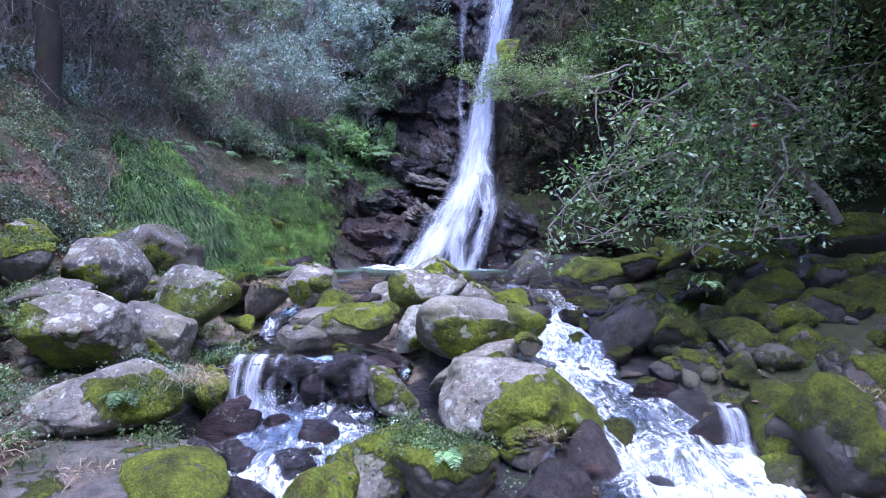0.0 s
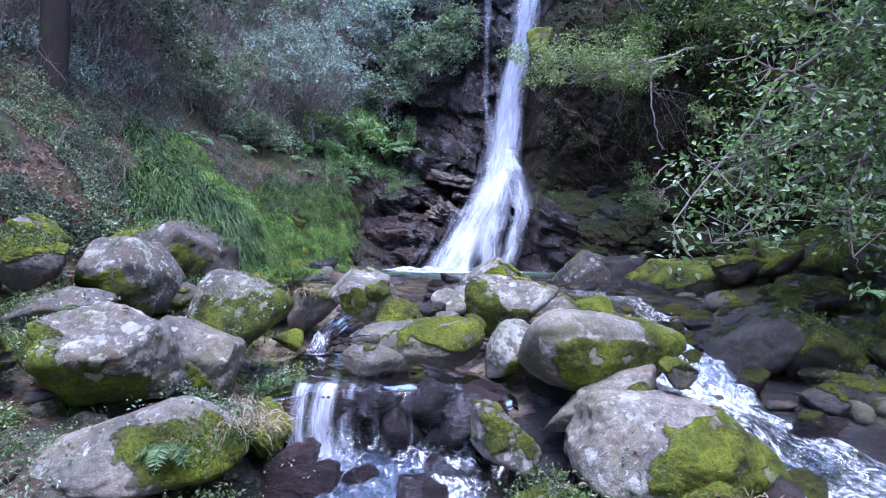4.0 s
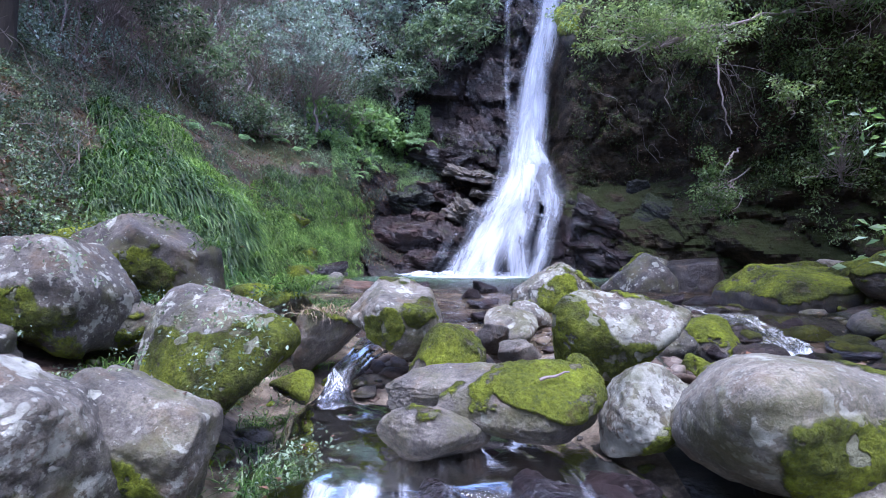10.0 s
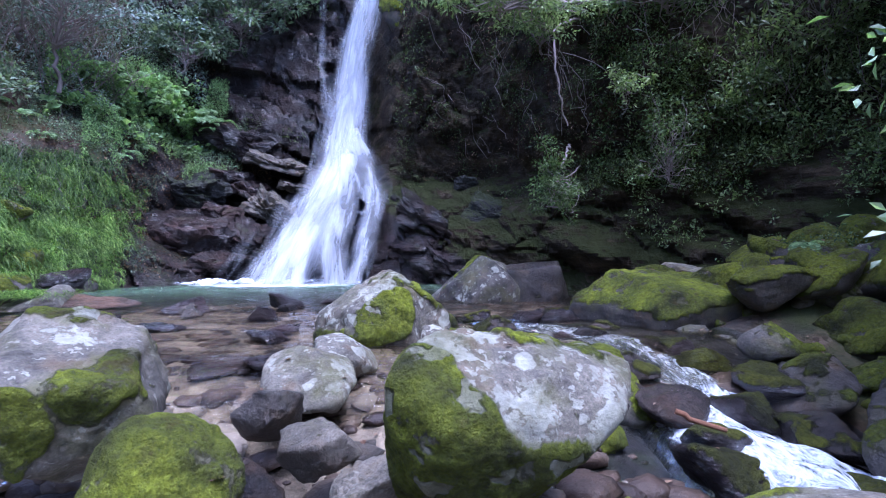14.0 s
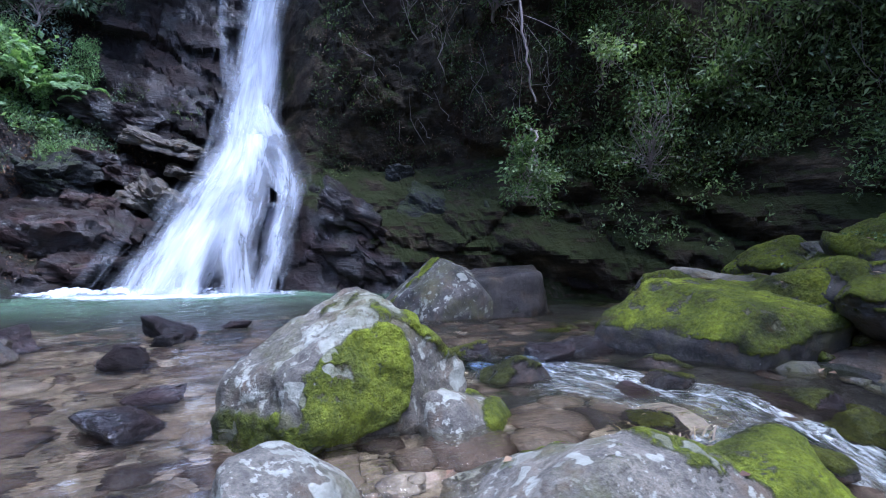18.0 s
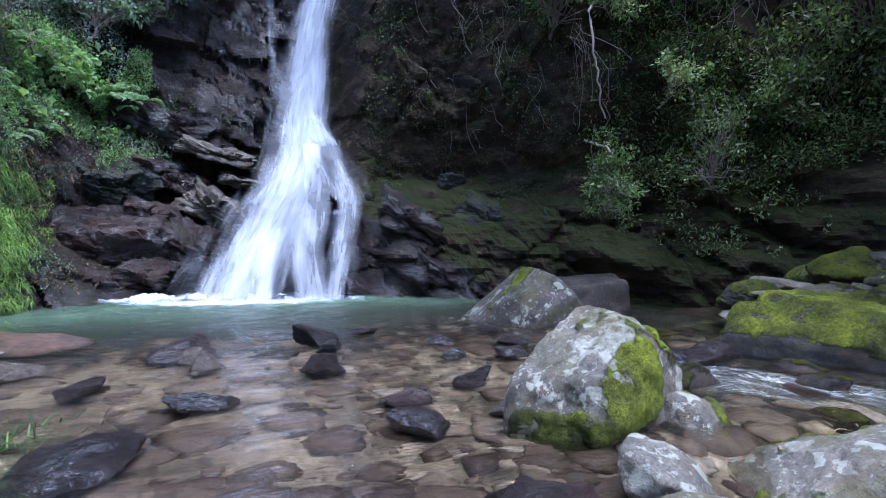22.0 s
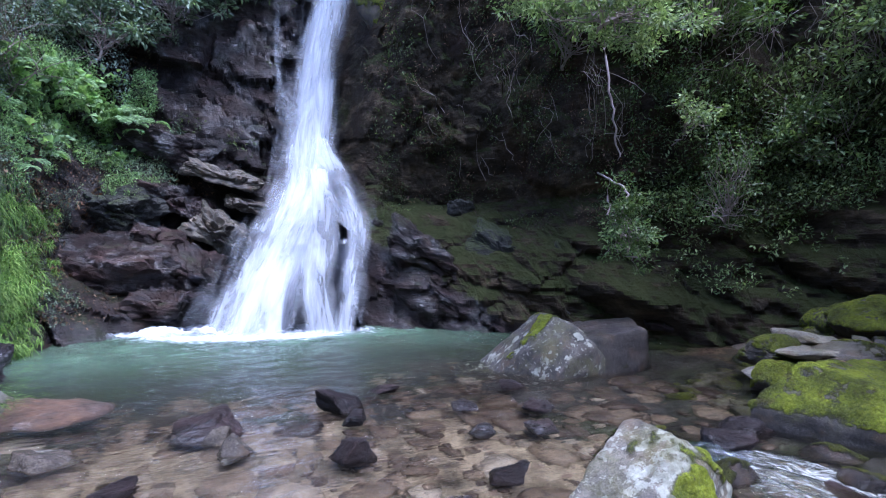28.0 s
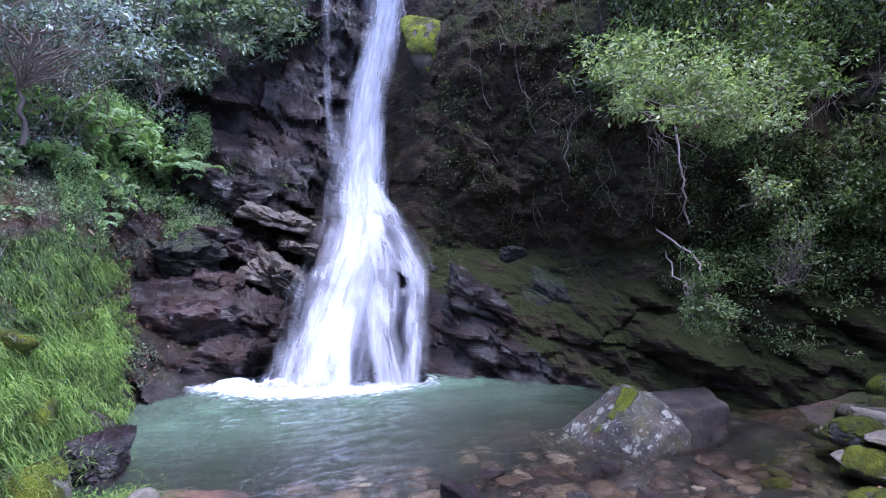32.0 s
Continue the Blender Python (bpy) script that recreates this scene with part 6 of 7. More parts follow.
def on_wall(az, z):
    return wall_points(np.atleast_1d(np.asarray(az, float)), np.atleast_1d(np.asarray(z, float)))


def wall_out(az):
    a = np.radians(az)
    return np.stack([-np.sin(a), -np.cos(a), 0.35 + 0 * a], 1)


def cover(name, n, az0, az1, z0, z1, size, leaf, label, seed, patch=0.0, lift=0.12, pscale=0.6, aspect=0.5, category="ground cover", upw=0.6):
    """Low leaves scattered over the valley's wall, in patches."""
    r = np.random.default_rng(seed)
    az, z = r.uniform(az0, az1, n), r.uniform(z0, z1, n)
    p = on_wall(az, z)
    keep = fbm(p * pscale, 4, seed) > patch
    p, az = p[keep], az[keep]
    out = wall_out(az)
    m = len(p)
    pos = p + unit(out) * lift * r.random((m, 1)) ** 1.5
    way = 0.6 * out + r.normal(size=(m, 3)) * 0.8
    v, f = leaf_mesh(pos, way, size * r.uniform(0.5, 1.3, m), aspect, upw, r)
    return tagged(solid(name, v, f, leaf), label, category, kind="stuff")


def blade_mesh(pos, way, length, width, droop, r, seg=3):
    """Arching grass blades."""
    n = len(pos)
    way = unit(way)
    side = unit(np.cross(way, np.array([0, 0, 1.0])) + 0.2 * r.normal(size=(n, 3)))
    L = np.asarray(length).reshape(-1, 1)
    vs = np.empty((n, 2 * seg + 1, 3))
    for i in range(seg + 1):
        t = i / seg
        c = pos + way * L * t - np.array([0, 0, 1.0]) * L * droop * t * t
        w = width * (1 - t) * 0.5
        if i < seg:
            vs[:, 2 * i] = c - side * w
            vs[:, 2 * i + 1] = c + side * w
        else:
            vs[:, 2 * seg] = c
    b = np.arange(n)[:, None] * (2 * seg + 1)
    f = []
    for i in range(seg - 1):
        f += [b + np.array([2 * i, 2 * i + 1, 2 * i + 3]), b + np.array([2 * i, 2 * i + 3, 2 * i + 2])]
    f.append(b + np.array([2 * seg - 2, 2 * seg - 1, 2 * seg]))
    return vs.reshape(-1, 3), np.concatenate(f)


def tuft(x, y, z, n, length, material, label, seed, spread=0.12, droop=0.75, name="grass_tuft", group=""):
    """One tuft of grass, rooted at a point."""
    r = np.random.default_rng(seed)
    pos = r.normal(size=(n, 3)) * np.array([spread, spread, 0.02])
    way = np.concatenate([r.normal(size=(n, 2)) * 0.75 + 2.0 * pos[:, :2], np.ones((n, 1))], 1)
    v, f = blade_mesh(pos, way, length * r.uniform(0.5, 1.2, n), 0.011, droop, r)
    ob = solid(name, v, f, material)
    ob.location = (x, y, z)
    return tagged(ob, label, "grass", kind="stuff")


def fern(x, y, z, fronds, length, facing, label, seed, leaf=None, name="fern", group=""):
    """A fern: arching stalks, each with two rows of leaflets."""
    r = np.random.default_rng(seed)
    ob = tagged(new(name), label, "fern", group)
    ob.location = (x, y, z)
    for i in range(fronds):
        a = facing + r.uniform(-2.0, 2.0)
        rise = r.uniform(0.5, 1.0)
        L = length * r.uniform(0.7, 1.15)
        t = np.linspace(0, 1, 15)[:, None]
        d = np.array([math.sin(a), math.cos(a), 0])
        p = d * L * t * 0.75 + np.array([0, 0, 1]) * L * (rise * t - (rise + 0.25) * t * t)
        side = np.cross(d, [0, 0, 1])
        tt = t[2:, 0]
        w = L * 0.24 * np.sin(np.clip(tt * 1.05, 0, 1) * math.pi) ** 0.6 + 0.01
        pos = np.concatenate([p[2:], p[2:]])
        way = np.concatenate([side + 0.45 * d + 0 * p[2:], -side + 0.45 * d + 0 * p[2:]])
        v, f = leaf_mesh(pos, way + np.array([0, 0, -0.25]), np.concatenate([w, w]), 0.36, 2.2, r, d * 0.9 + np.array([0, 0, 0.6]))
        tv, tf = tube(p, np.linspace(0.006, 0.002, 15), 3)
        tri = np.concatenate([tf[:, [0, 1, 2]], tf[:, [0, 2, 3]]])
        v, f = join([(v, f), (tv, tri)])
        solid("frond", v, f, leaf or FERN, ob)
    return ob


def twig_tangle(name, n, az0, az1, z0, z1, label, seed, length=1.2, rad=0.008, reach_out=0.8, material=None):
    """Bare sticks growing out of the slope, too many to count."""
    r = np.random.default_rng(seed)
    az, z = r.uniform(az0, az1, n), r.uniform(z0, z1, n)
    p = on_wall(az, z)
    out = wall_out(az)
    parts = []
    for i in range(n):
        d = out[i] * r.uniform(0.1, reach_out) + np.array([r.normal() * 0.5, r.normal() * 0.3, r.uniform(0.2, 1.1)])
        L = length * r.uniform(0.5, 1.6)
        a, ra = limb(p[i] - 0.1 * out[i], p[i] + unit(d) * L, rad * r.uniform(0.7, 1.8), rad * 0.4, L * 0.22, r, 6)
        parts.append(tube(a, ra, 3))
        s = a[r.integers(2, 5)]
        b, rb = limb(s, s + unit(d + r.normal(size=3) * 0.8) * L * 0.5, rad * 0.7, rad * 0.3, L * 0.12, r, 4)
        parts.append(tube(b, rb, 3))
    v, f = join(parts)
    return tagged(solid(name, v, f, material or TWIG), label, "twigs", kind="stuff")


# ---- the wooded slope on the left ----
cover("ground_cover", 220000, -75, -8, 0.3, 6.5, 0.046, SLOPELEAF, "low dark green ivy and weeds on the slope", 101, 0.0, 0.12, 1.1)
cover("pale_ground_cover", 70000, -62, -7, 0.6, 7.0, 0.055, WESTLEAF, "lighter green broad-leaved weeds on the slope", 102, 0.06, 0.2, 1.3)
cover("leaf_litter", 52000, -70, -2, 0.2, 9.0, 0.06, LITTER, "brown fallen leaves lying on the slope", 103, -0.2, 0.03, 0.8, 0.5, "leaf litter", 2.0)
cover("grey_slope_leaves", 90000, -60, -4, 4.2, 13.0, 0.085, BLUELEAF, "grey-green undergrowth on the upper slope", 109, 0.03, 0.7, 0.5, 0.42, "undergrowth")
cover("fall_side_litter", 5000, -12, 3, 0.4, 4.5, 0.10, LITTER, "brown fallen leaves caught on the rock beside the fall", 508, 0.0, 0.03, 1.4, 0.6, "leaf litter", 2.0)
cover("upper_slope_leaves", 46000, -75, -8, 6.0, 16.0, 0.10, WESTLEAF, "dense evergreen undergrowth on the upper slope", 104, 0.05, 0.8, 0.35, 0.42, "undergrowth")
twig_tangle("bare_twigs", 2300, -62, -11, 4.6, 15, "grey leafless twigs over the upper slope", 105, 1.8, 0.013, 1.3)
twig_tangle("low_twigs", 150, -55, -14, 1.5, 5, "thin dry stalks on the slope", 106, 0.7, 0.006, 0.8)

shrub((-6.2, 22.3, 5.0), (-5.9, 21.6, 7.4), (2.1, 1.2, 1.0), 90, 44, 0.12, BLUELEAF, "wide bluish-green shrub leaning out of the slope", 201, trunk=0.06)
shrub((-7.4, 23.4, 6.6), (-7.0, 22.6, 8.7), (2.3, 1.3, 1.2), 120, 44, 0.12, BLUELEAF, "tall bluish shrub high on the slope", 202, trunk=0.07)
shrub((-3.9, 26.6, 6.2), (-3.6, 26.4, 8.1), (1.9, 0.8, 0.8), 46, 46, 0.19, WESTLEAF, "green shrub above the ferns", 203)
shrub((-2.3, 27.0, 8.0), (-2.0, 26.3, 9.6), (2.2, 1.0, 1.3), 80, 46, 0.2, WESTLEAF, "dark evergreen shrub beside the fall", 204)
shrub((-5.0, 27.5, 9.0), (-4.6, 26.6, 11.2), (2.4, 1.3, 1.5), 90, 46, 0.2, BLUELEAF, "bluish evergreen shrub near the brow", 205)
shrub((-9.5, 20.2, 5.0), (-9.2, 19.5, 6.5), (1.8, 1.2, 1.0), 70, 46, 0.16, WESTLEAF, "dense green shrub on the slope", 206)
shrub((-10.5, 18.0, 5.8), (-10.2, 17.4, 7.4), (1.9, 1.2, 1.1), 70, 46, 0.16, SLOPELEAF, "dark shrub on the slope", 207)
shrub((-8.0, 21.5, 3.9), (-7.8, 21.0, 5.0), (1.4, 0.9, 0.7), 50, 46, 0.15, WESTLEAF, "low green shrub on the slope", 208)
shrub((-13.0, 17.5, 6.6), (-12.6, 17.0, 7.8), (1.6, 1.1, 0.9), 60, 46, 0.15, SLOPELEAF, "dark undergrowth shrub below the tree", 209)
shrub((-0.4, 27.4, 9.3), (-0.4, 26.6, 10.8), (1.5, 0.9, 1.3), 60, 46, 0.2, WESTLEAF, "dark green shrub overhanging the rock wall", 210)
for i, (a, z, s) in enumerate(((-48, 8, 1.5), (-38, 9, 1.8), (-28, 10, 1.9), (-20, 11, 1.9), (-13, 12, 2.0), (-33, 12.5, 2.2), (-24, 13.5, 2.2), (-45, 12, 2.2), (-55, 10, 2.0), (-5, 13, 2.0), (1, 12.8, 1.6))):
    q = on_wall(a, z)[0]
    o = wall_out(np.array([float(a)]))[0]
    shrub(q, q + o * 0.8 + np.array([0, 0, s * 0.6]), (s * 1.1, s * 0.8, s * 0.75), 70, 44, 0.2, (WESTLEAF, BLUELEAF, SLOPELEAF)[i % 3], "evergreen bush filling the upper slope", 220 + i, group="bushes on the upper slope", trunk=0.06, spread=0.34)


def tree(x, y, z, height, radius, lean, label, seed, wide=1.0):
    r = np.random.default_rng(seed)
    ob = tagged(new("tree"), label, "tree")
    ob.location = (x, y, z)
    p, rad = limb((0, 0, -0.5), (lean, 0, height), radius, radius * 0.6, 0.25, r, 14)
    rad[0] *= 1.5
    v, f = tube(p, rad, 12)
    solid("trunk", v, f, BARK, ob, smooth=True)
    parts = []
    for i in range(16):
        s = p[r.integers(5, 13)]
        a = r.uniform(0, 6.28)
        lp, lr = limb(s, s + np.array([math.cos(a), math.sin(a), 0.3]) * r.uniform(1.2, 2.6), 0.05, 0.01, 0.3, r, 7)
        parts.append(tube(lp, lr, 4))
    v, f = join(parts)
    solid("branches", v, f, BARK, ob, smooth=True)
    clumps = int(130 * wide ** 2)
    n = clumps * 70
    c = p[r.integers(8, 14, clumps)] + r.normal(size=(clumps, 3)) * np.array([1.7 * wide, 1.7 * wide, 0.9])
    pos = np.repeat(c, 70, 0) + r.normal(size=(n, 3)) * 0.3
    v, f = leaf_mesh(pos, r.normal(size=(n, 3)), 0.2 * (1 + 0.25 * (wide > 1)) * r.uniform(0.6, 1.2, n), 0.35, 0.6, r)
    solid("crown", v, f, IVY, ob)
    return ob


tree(-8.85, 12.0, 4.1, 9.0, 0.27, 0.5, "tall straight tree trunk with dark bark on the slope", 301)
tree(-11.8, 14.6, 5.8, 9.0, 0.18, -0.3, "slim dark tree behind undergrowth", 302)
# three trees added mostly out of view, to block light from the east bank
tree(7.6, 7.6, 1.2, 7.0, 0.16, -1.2, "evergreen tree added to shade the boulder heap", 303, 1.1)
tree(8.8, 9.6, 2.0, 7.5, 0.18, -1.0, "tall evergreen tree added to shade the boulder heap", 304)
tree(7.0, 5.2, 0.8, 7.0, 0.15, -0.6, "leaning evergreen tree added to shade the lower bank", 305, 0.85)

# ---- sedge bank ----


def hanging_grass(name, tufts, per, line, below, length, width, label, seed, blade=None, stray=0.7):
    """Grass hanging from the slope in overlapping tufts; line gives bearing and height at both ends."""
    r = np.random.default_rng(seed)
    t = r.random(tufts)
    (a0, z0), (a1, z1) = line
    az = a0 + (a1 - a0) * t + r.normal(size=tufts) * stray
    z = np.clip(z0 + (z1 - z0) * t - np.abs(r.normal(size=tufts)) * below, 0.08, 6)
    p = on_wall(az, z) + wall_out(az) * 0.05
    out = wall_out(az)
    n = tufts * per
    pos = np.repeat(p, per, 0) + r.normal(size=(n, 3)) * 0.05
    lean = np.repeat(r.normal(size=(tufts, 3)) * 0.35, per, 0)
    way = np.repeat(out, per, 0) * 0.8 + lean + r.normal(size=(n, 3)) * 0.55 + np.array([0.05, 0, 0.6])
    size = np.repeat(r.uniform(0.7, 1.25, tufts), per) * r.uniform(0.6, 1.1, n) * length
    v, f = blade_mesh(pos, way, size, width, 1.0, r)
    tagged(solid(name, v, f, blade or GRASS), label, "grass", kind="stuff")


hanging_grass("sedge", 1250, 30, ((-38, 3.5), (-25.4, 1.1)), 0.8, 0.46, 0.034, "long hanging green sedge covering a ridge of the bank", 401)
hanging_grass("slope_grass", 620, 26, ((-42, 2.2), (-24.5, 0.7)), 0.7, 0.38, 0.024, "green grass hanging down the near slope", 405)
hanging_grass("ridge_grass", 1100, 28, ((-33.5, 3.5), (-25.0, 1.25)), 0.28, 0.36, 0.024, "bright green turf along the crest of the grassy ridge", 409, FRESH, 0.5)
hanging_grass("ridge_side_grass", 420, 26, ((-24.8, 1.9), (-22.8, 1.5)), 0.7, 0.34, 0.022, "deep green grass on the shaded side of the ridge", 410, FRESH, 0.5)
hanging_grass("fall_side_grass", 300, 24, ((-17, 3.2), (-9.5, 2.6)), 0.9, 0.26, 0.022, "bright grass clinging to the rock beside the pool", 407, FRESH)
hanging_grass("shore_sedge", 800, 30, ((-24, 1.7), (-11.0, 1.6)), 0.8, 0.28, 0.022, "fresh green grass above the pool's shore", 408, FRESH)
hanging_grass("pale_bank_grass", 260, 26, ((-21, 3.0), (-11.5, 3.2)), 0.7, 0.3, 0.018, "fine grass on the upper bank of the pool", 411, GRASS)


def shore_grass():
    r = np.random.default_rng(403)
    n = 22000
    az, z = r.uniform(-26, -10.5, n), r.uniform(0.05, 2.6, n)
    p = on_wall(az, z)
    keep = fbm(p * 0.9, 3, 404) > -0.1
    p, az = p[keep], az[keep]
    m = len(p)
    v, f = blade_mesh(p, wall_out(az) + r.normal(size=(m, 3)) * 0.4 + np.array([0, 0, 0.7]), r.uniform(0.12, 0.38, m), 0.018, 0.8, r)
    tagged(solid("shore_grass", v, f, FRESH), "short bright grass along the pool's grassy shore", "grass", kind="stuff")


shore_grass()
cover("fern_carpet", 36000, -13.5, -2.2, 3.0, 7.0, 0.08, FERN, "pale green ferns and weeds on the bank beside the fall", 513, 0.0, 0.5, 1.2, 0.4, "ferns")
cover("broad_leaves", 4600, -16, -2.5, 4.0, 6.6, 0.23, FERN, "large soft heart-shaped leaves of herbs on the damp bank", 517, 0.07, 0.5, 1.5, 0.72, "plants")
cover("bank_weeds", 42000, -17, -0.5, 3.4, 8.5, 0.07, WESTLEAF, "light green small-leaved plants on the damp bank", 507, 0.02, 0.45, 0.9, 0.45, "plants")
rf = np.random.default_rng(405)
for i in range(16):
    a = rf.uniform(-12.5, -2.6)
    z = rf.uniform(4.3, 5.9) + 0.08 * (-2.2 - a)
    q = on_wall(a, z)[0] + wall_out(np.array([a]))[0] * 0.65
    fern(q[0], q[1], q[2], 7, rf.uniform(0.5, 0.75), math.radians(180 + a), "large light green fern on the damp bank", 2410 + i, group="large ferns beside the waterfall")
for i in range(14):
    a, z = rf.uniform(-13, -2.0), rf.uniform(3.2, 6.0)
    q = on_wall(a, z)[0] + wall_out(np.array([a]))[0] * 0.1
    fern(q[0], q[1], q[2], 6, rf.uniform(0.4, 0.6), math.radians(180 + a), "light green fern on the damp bank", 410 + i, group="ferns on the damp bank")
for i in range(12):
    a, z = rf.uniform(-34, -16), rf.uniform(3.4, 5.2)
    q = on_wall(a, z)[0]
    fern(q[0], q[1], q[2], 6, 0.6, math.radians(180 + a), "fern growing among weeds on the slope", 440 + i, group="ferns on the slope")

# ---- the cliff and the east bank ----
cover("cliff_leaves", 46000, 31, 64, 2.0, 8.5, 0.09, IVY, "creepers and dark leaves hanging on the cliff", 501, 0.06, 0.35, 0.7, 0.45, "creeper")
cover("cliff_bright_leaves", 30000, 33, 70, 1.8, 8.0, 0.085, SHRUB, "lighter green leaves on the cliff", 502, 0.12, 0.5, 0.9, 0.4, "creeper")
cover("face_ferns", 15000, 14, 33, 2.2, 9.0, 0.075, IVY, "tiny ferns and hanging weeds dotted over the dark cliff", 511, 0.12, 0.16, 1.3, 0.4, "plants")
cover("face_dry_weeds", 9000, 13, 40, 2.2, 9.0, 0.085, LITTER, "dead brown weeds hanging on the dark cliff", 512, 0.10, 0.14, 1.1, 0.25, "plants")
cover("upper_cliff_leaves", 56000, 27, 85, 6.8, 16.0, 0.12, SHRUB, "dense evergreen foliage above the cliff", 503, 0.03, 1.2, 0.35, 0.42, "undergrowth")
cover("east_bank_leaves", 22000, 55, 110, 0.8, 6.0, 0.11, IVY, "dark weeds on the east bank", 504, 0.0, 0.25, 0.7, 0.5)
cover("wall_moss_leaves", 7000, -12, 28, 4.5, 11.0, 0.12, IVY, "small plants clinging to the wet rock wall", 505, 0.22, 0.15, 0.6, 0.5, "plants")
cover("cliff_foot_leaves", 15000, 36, 68, 0.9, 5.2, 0.09, BRIGHT, "pale green leaves and ferns at the cliff's foot", 509, 0.0, 0.35, 1.0, 0.42, "plants")
cover("sunlit_leaves", 10000, 44, 76, 3.2, 9.5, 0.13, BRIGHT, "yellow-green leaves catching light on the slope above the heap", 510, 0.06, 0.7, 0.8, 0.42, "undergrowth")
twig_tangle("cliff_twigs", 320, 18, 66, 3.0, 10, "thin bare roots and stems on the cliff", 506, 1.1, 0.008, 0.6)

shrub(on_wall(36, 6.3)[0], (2.3, 13.55, 4.85), (1.9, 0.9, 0.62), 130, 56, 0.082, BRIGHT, "light green shrub leaning out over the pool from the cliff", 511, trunk=0.04, spread=0.22, aspect=0.42)
shrub(on_wall(32, 2.9)[0], (3.8, 14.5, 2.0), (0.45, 0.35, 0.80), 60, 40, 0.075, SHRUB, "small green bush hanging at the cliff's foot", 512, trunk=0.02, spread=0.16)
shrub((5.9, 15.3, 3.7), (5.3, 14.4, 4.0), (0.42, 0.35, 0.30), 18, 20, 0.10, BRIGHT, "sparse pale sprig on the cliff", 513, trunk=0.012, spread=0.15)
shrub((6.8, 15.0, 2.6), (6.4, 14.5, 2.8), (0.9, 0.5, 1.1), 45, 30, 0.08, SHRUB, "bluish creeper bush on the cliff", 514, trunk=0.02, spread=0.2)
shrub((8.6, 14.8, 3.4), (8.2, 14.2, 3.9), (0.9, 0.6, 0.8), 50, 40, 0.11, SHRUB, "green bush on the cliff above a hollow", 515, trunk=0.03)
shrub((5.6, 18.0, 5.6), (5.0, 16.9, 6.6), (1.6, 0.9, 0.8), 70, 40, 0.13, SHRUB, "dark green shrub high on the cliff", 516, trunk=0.04)
shrub((7.2, 15.8, 5.4), (6.6, 14.9, 6.4), (1.6, 0.9, 0.9), 70, 40, 0.13, SHRUB, "leafy shrub overhanging the cliff", 517, trunk=0.04)
shrub((9.8, 13.6, 4.4), (9.2, 13.0, 5.4), (1.4, 0.9, 1.0), 60, 40, 0.13, BRIGHT, "yellow-green bush on the slope", 518, trunk=0.04)
shrub((9.6, 12.2, 1.8), (9.0, 11.8, 2.4), (1.1, 0.8, 0.7), 50, 40, 0.1, SHRUB, "low bush above the boulder heap", 519, trunk=0.03)
for i, (a, z, s) in enumerate(((16, 14.0, 1.4), (23, 12.8, 1.5), (31, 9, 1.5), (38, 9, 1.7), (46, 9.5, 1.8), (55, 9, 1.8), (27, 12, 1.9), (42, 12, 2.0), (65, 7.5, 1.8), (75, 6.5, 1.8), (58, 5.8, 1.3), (68, 4.6, 1.3), (85, 5, 1.6))):
    q = on_wall(a, z)[0]
    o = wall_out(np.array([float(a)]))[0]
    shrub(q, q + o * 0.8 + np.array([0, 0, s * 0.5]), (s * 1.05, s * 0.8, s * 0.7), 66, 44, 0.17, (SHRUB, IVY, BRIGHT)[i % 3], "evergreen bush above the cliff", 530 + i, group="bushes above the cliff", trunk=0.05, spread=0.32)


def vine(pts, radius, label, seed):
    r = np.random.default_rng(seed)
    p = np.array(pts, float)
    t = np.linspace(0, 1, len(p))
    u = np.linspace(0, 1, 26)
    c = np.stack([smooth_interp(u, t, p[:, j]) for j in range(3)], 1) + r.normal(size=(26, 3)) * 0.02
    v, f = tube(c, np.linspace(radius, radius * 0.5, 26), 5)
    tagged(solid("vine", v, f, TWIG, smooth=True), label, "vine")


vine([tuple(on_wall(32, 6.2)[0]), (4.5, 15.6, 5.4), (4.45, 15.4, 4.2), (4.7, 15.45, 3.4)], 0.03, "pale hanging vine on the dark cliff", 551)
vine([tuple(on_wall(31, 3.4)[0]), (4.5, 15.2, 2.8), (4.0, 14.7, 2.2), (3.95, 14.6, 1.6)], 0.025, "curved stem of a bush on the cliff", 552)
vine([(2.75, 24.2, 13.0), (2.5, 23.8, 11.2), (2.75, 23.6, 10.0), (2.6, 23.7, 9.4)], 0.03, "thin dark root hanging in front of the fall's lip", 553)


BROWNTWIG = bark_material("brown_twig", (0.14, 0.11, 0.09), (0.36, 0.31, 0.26))


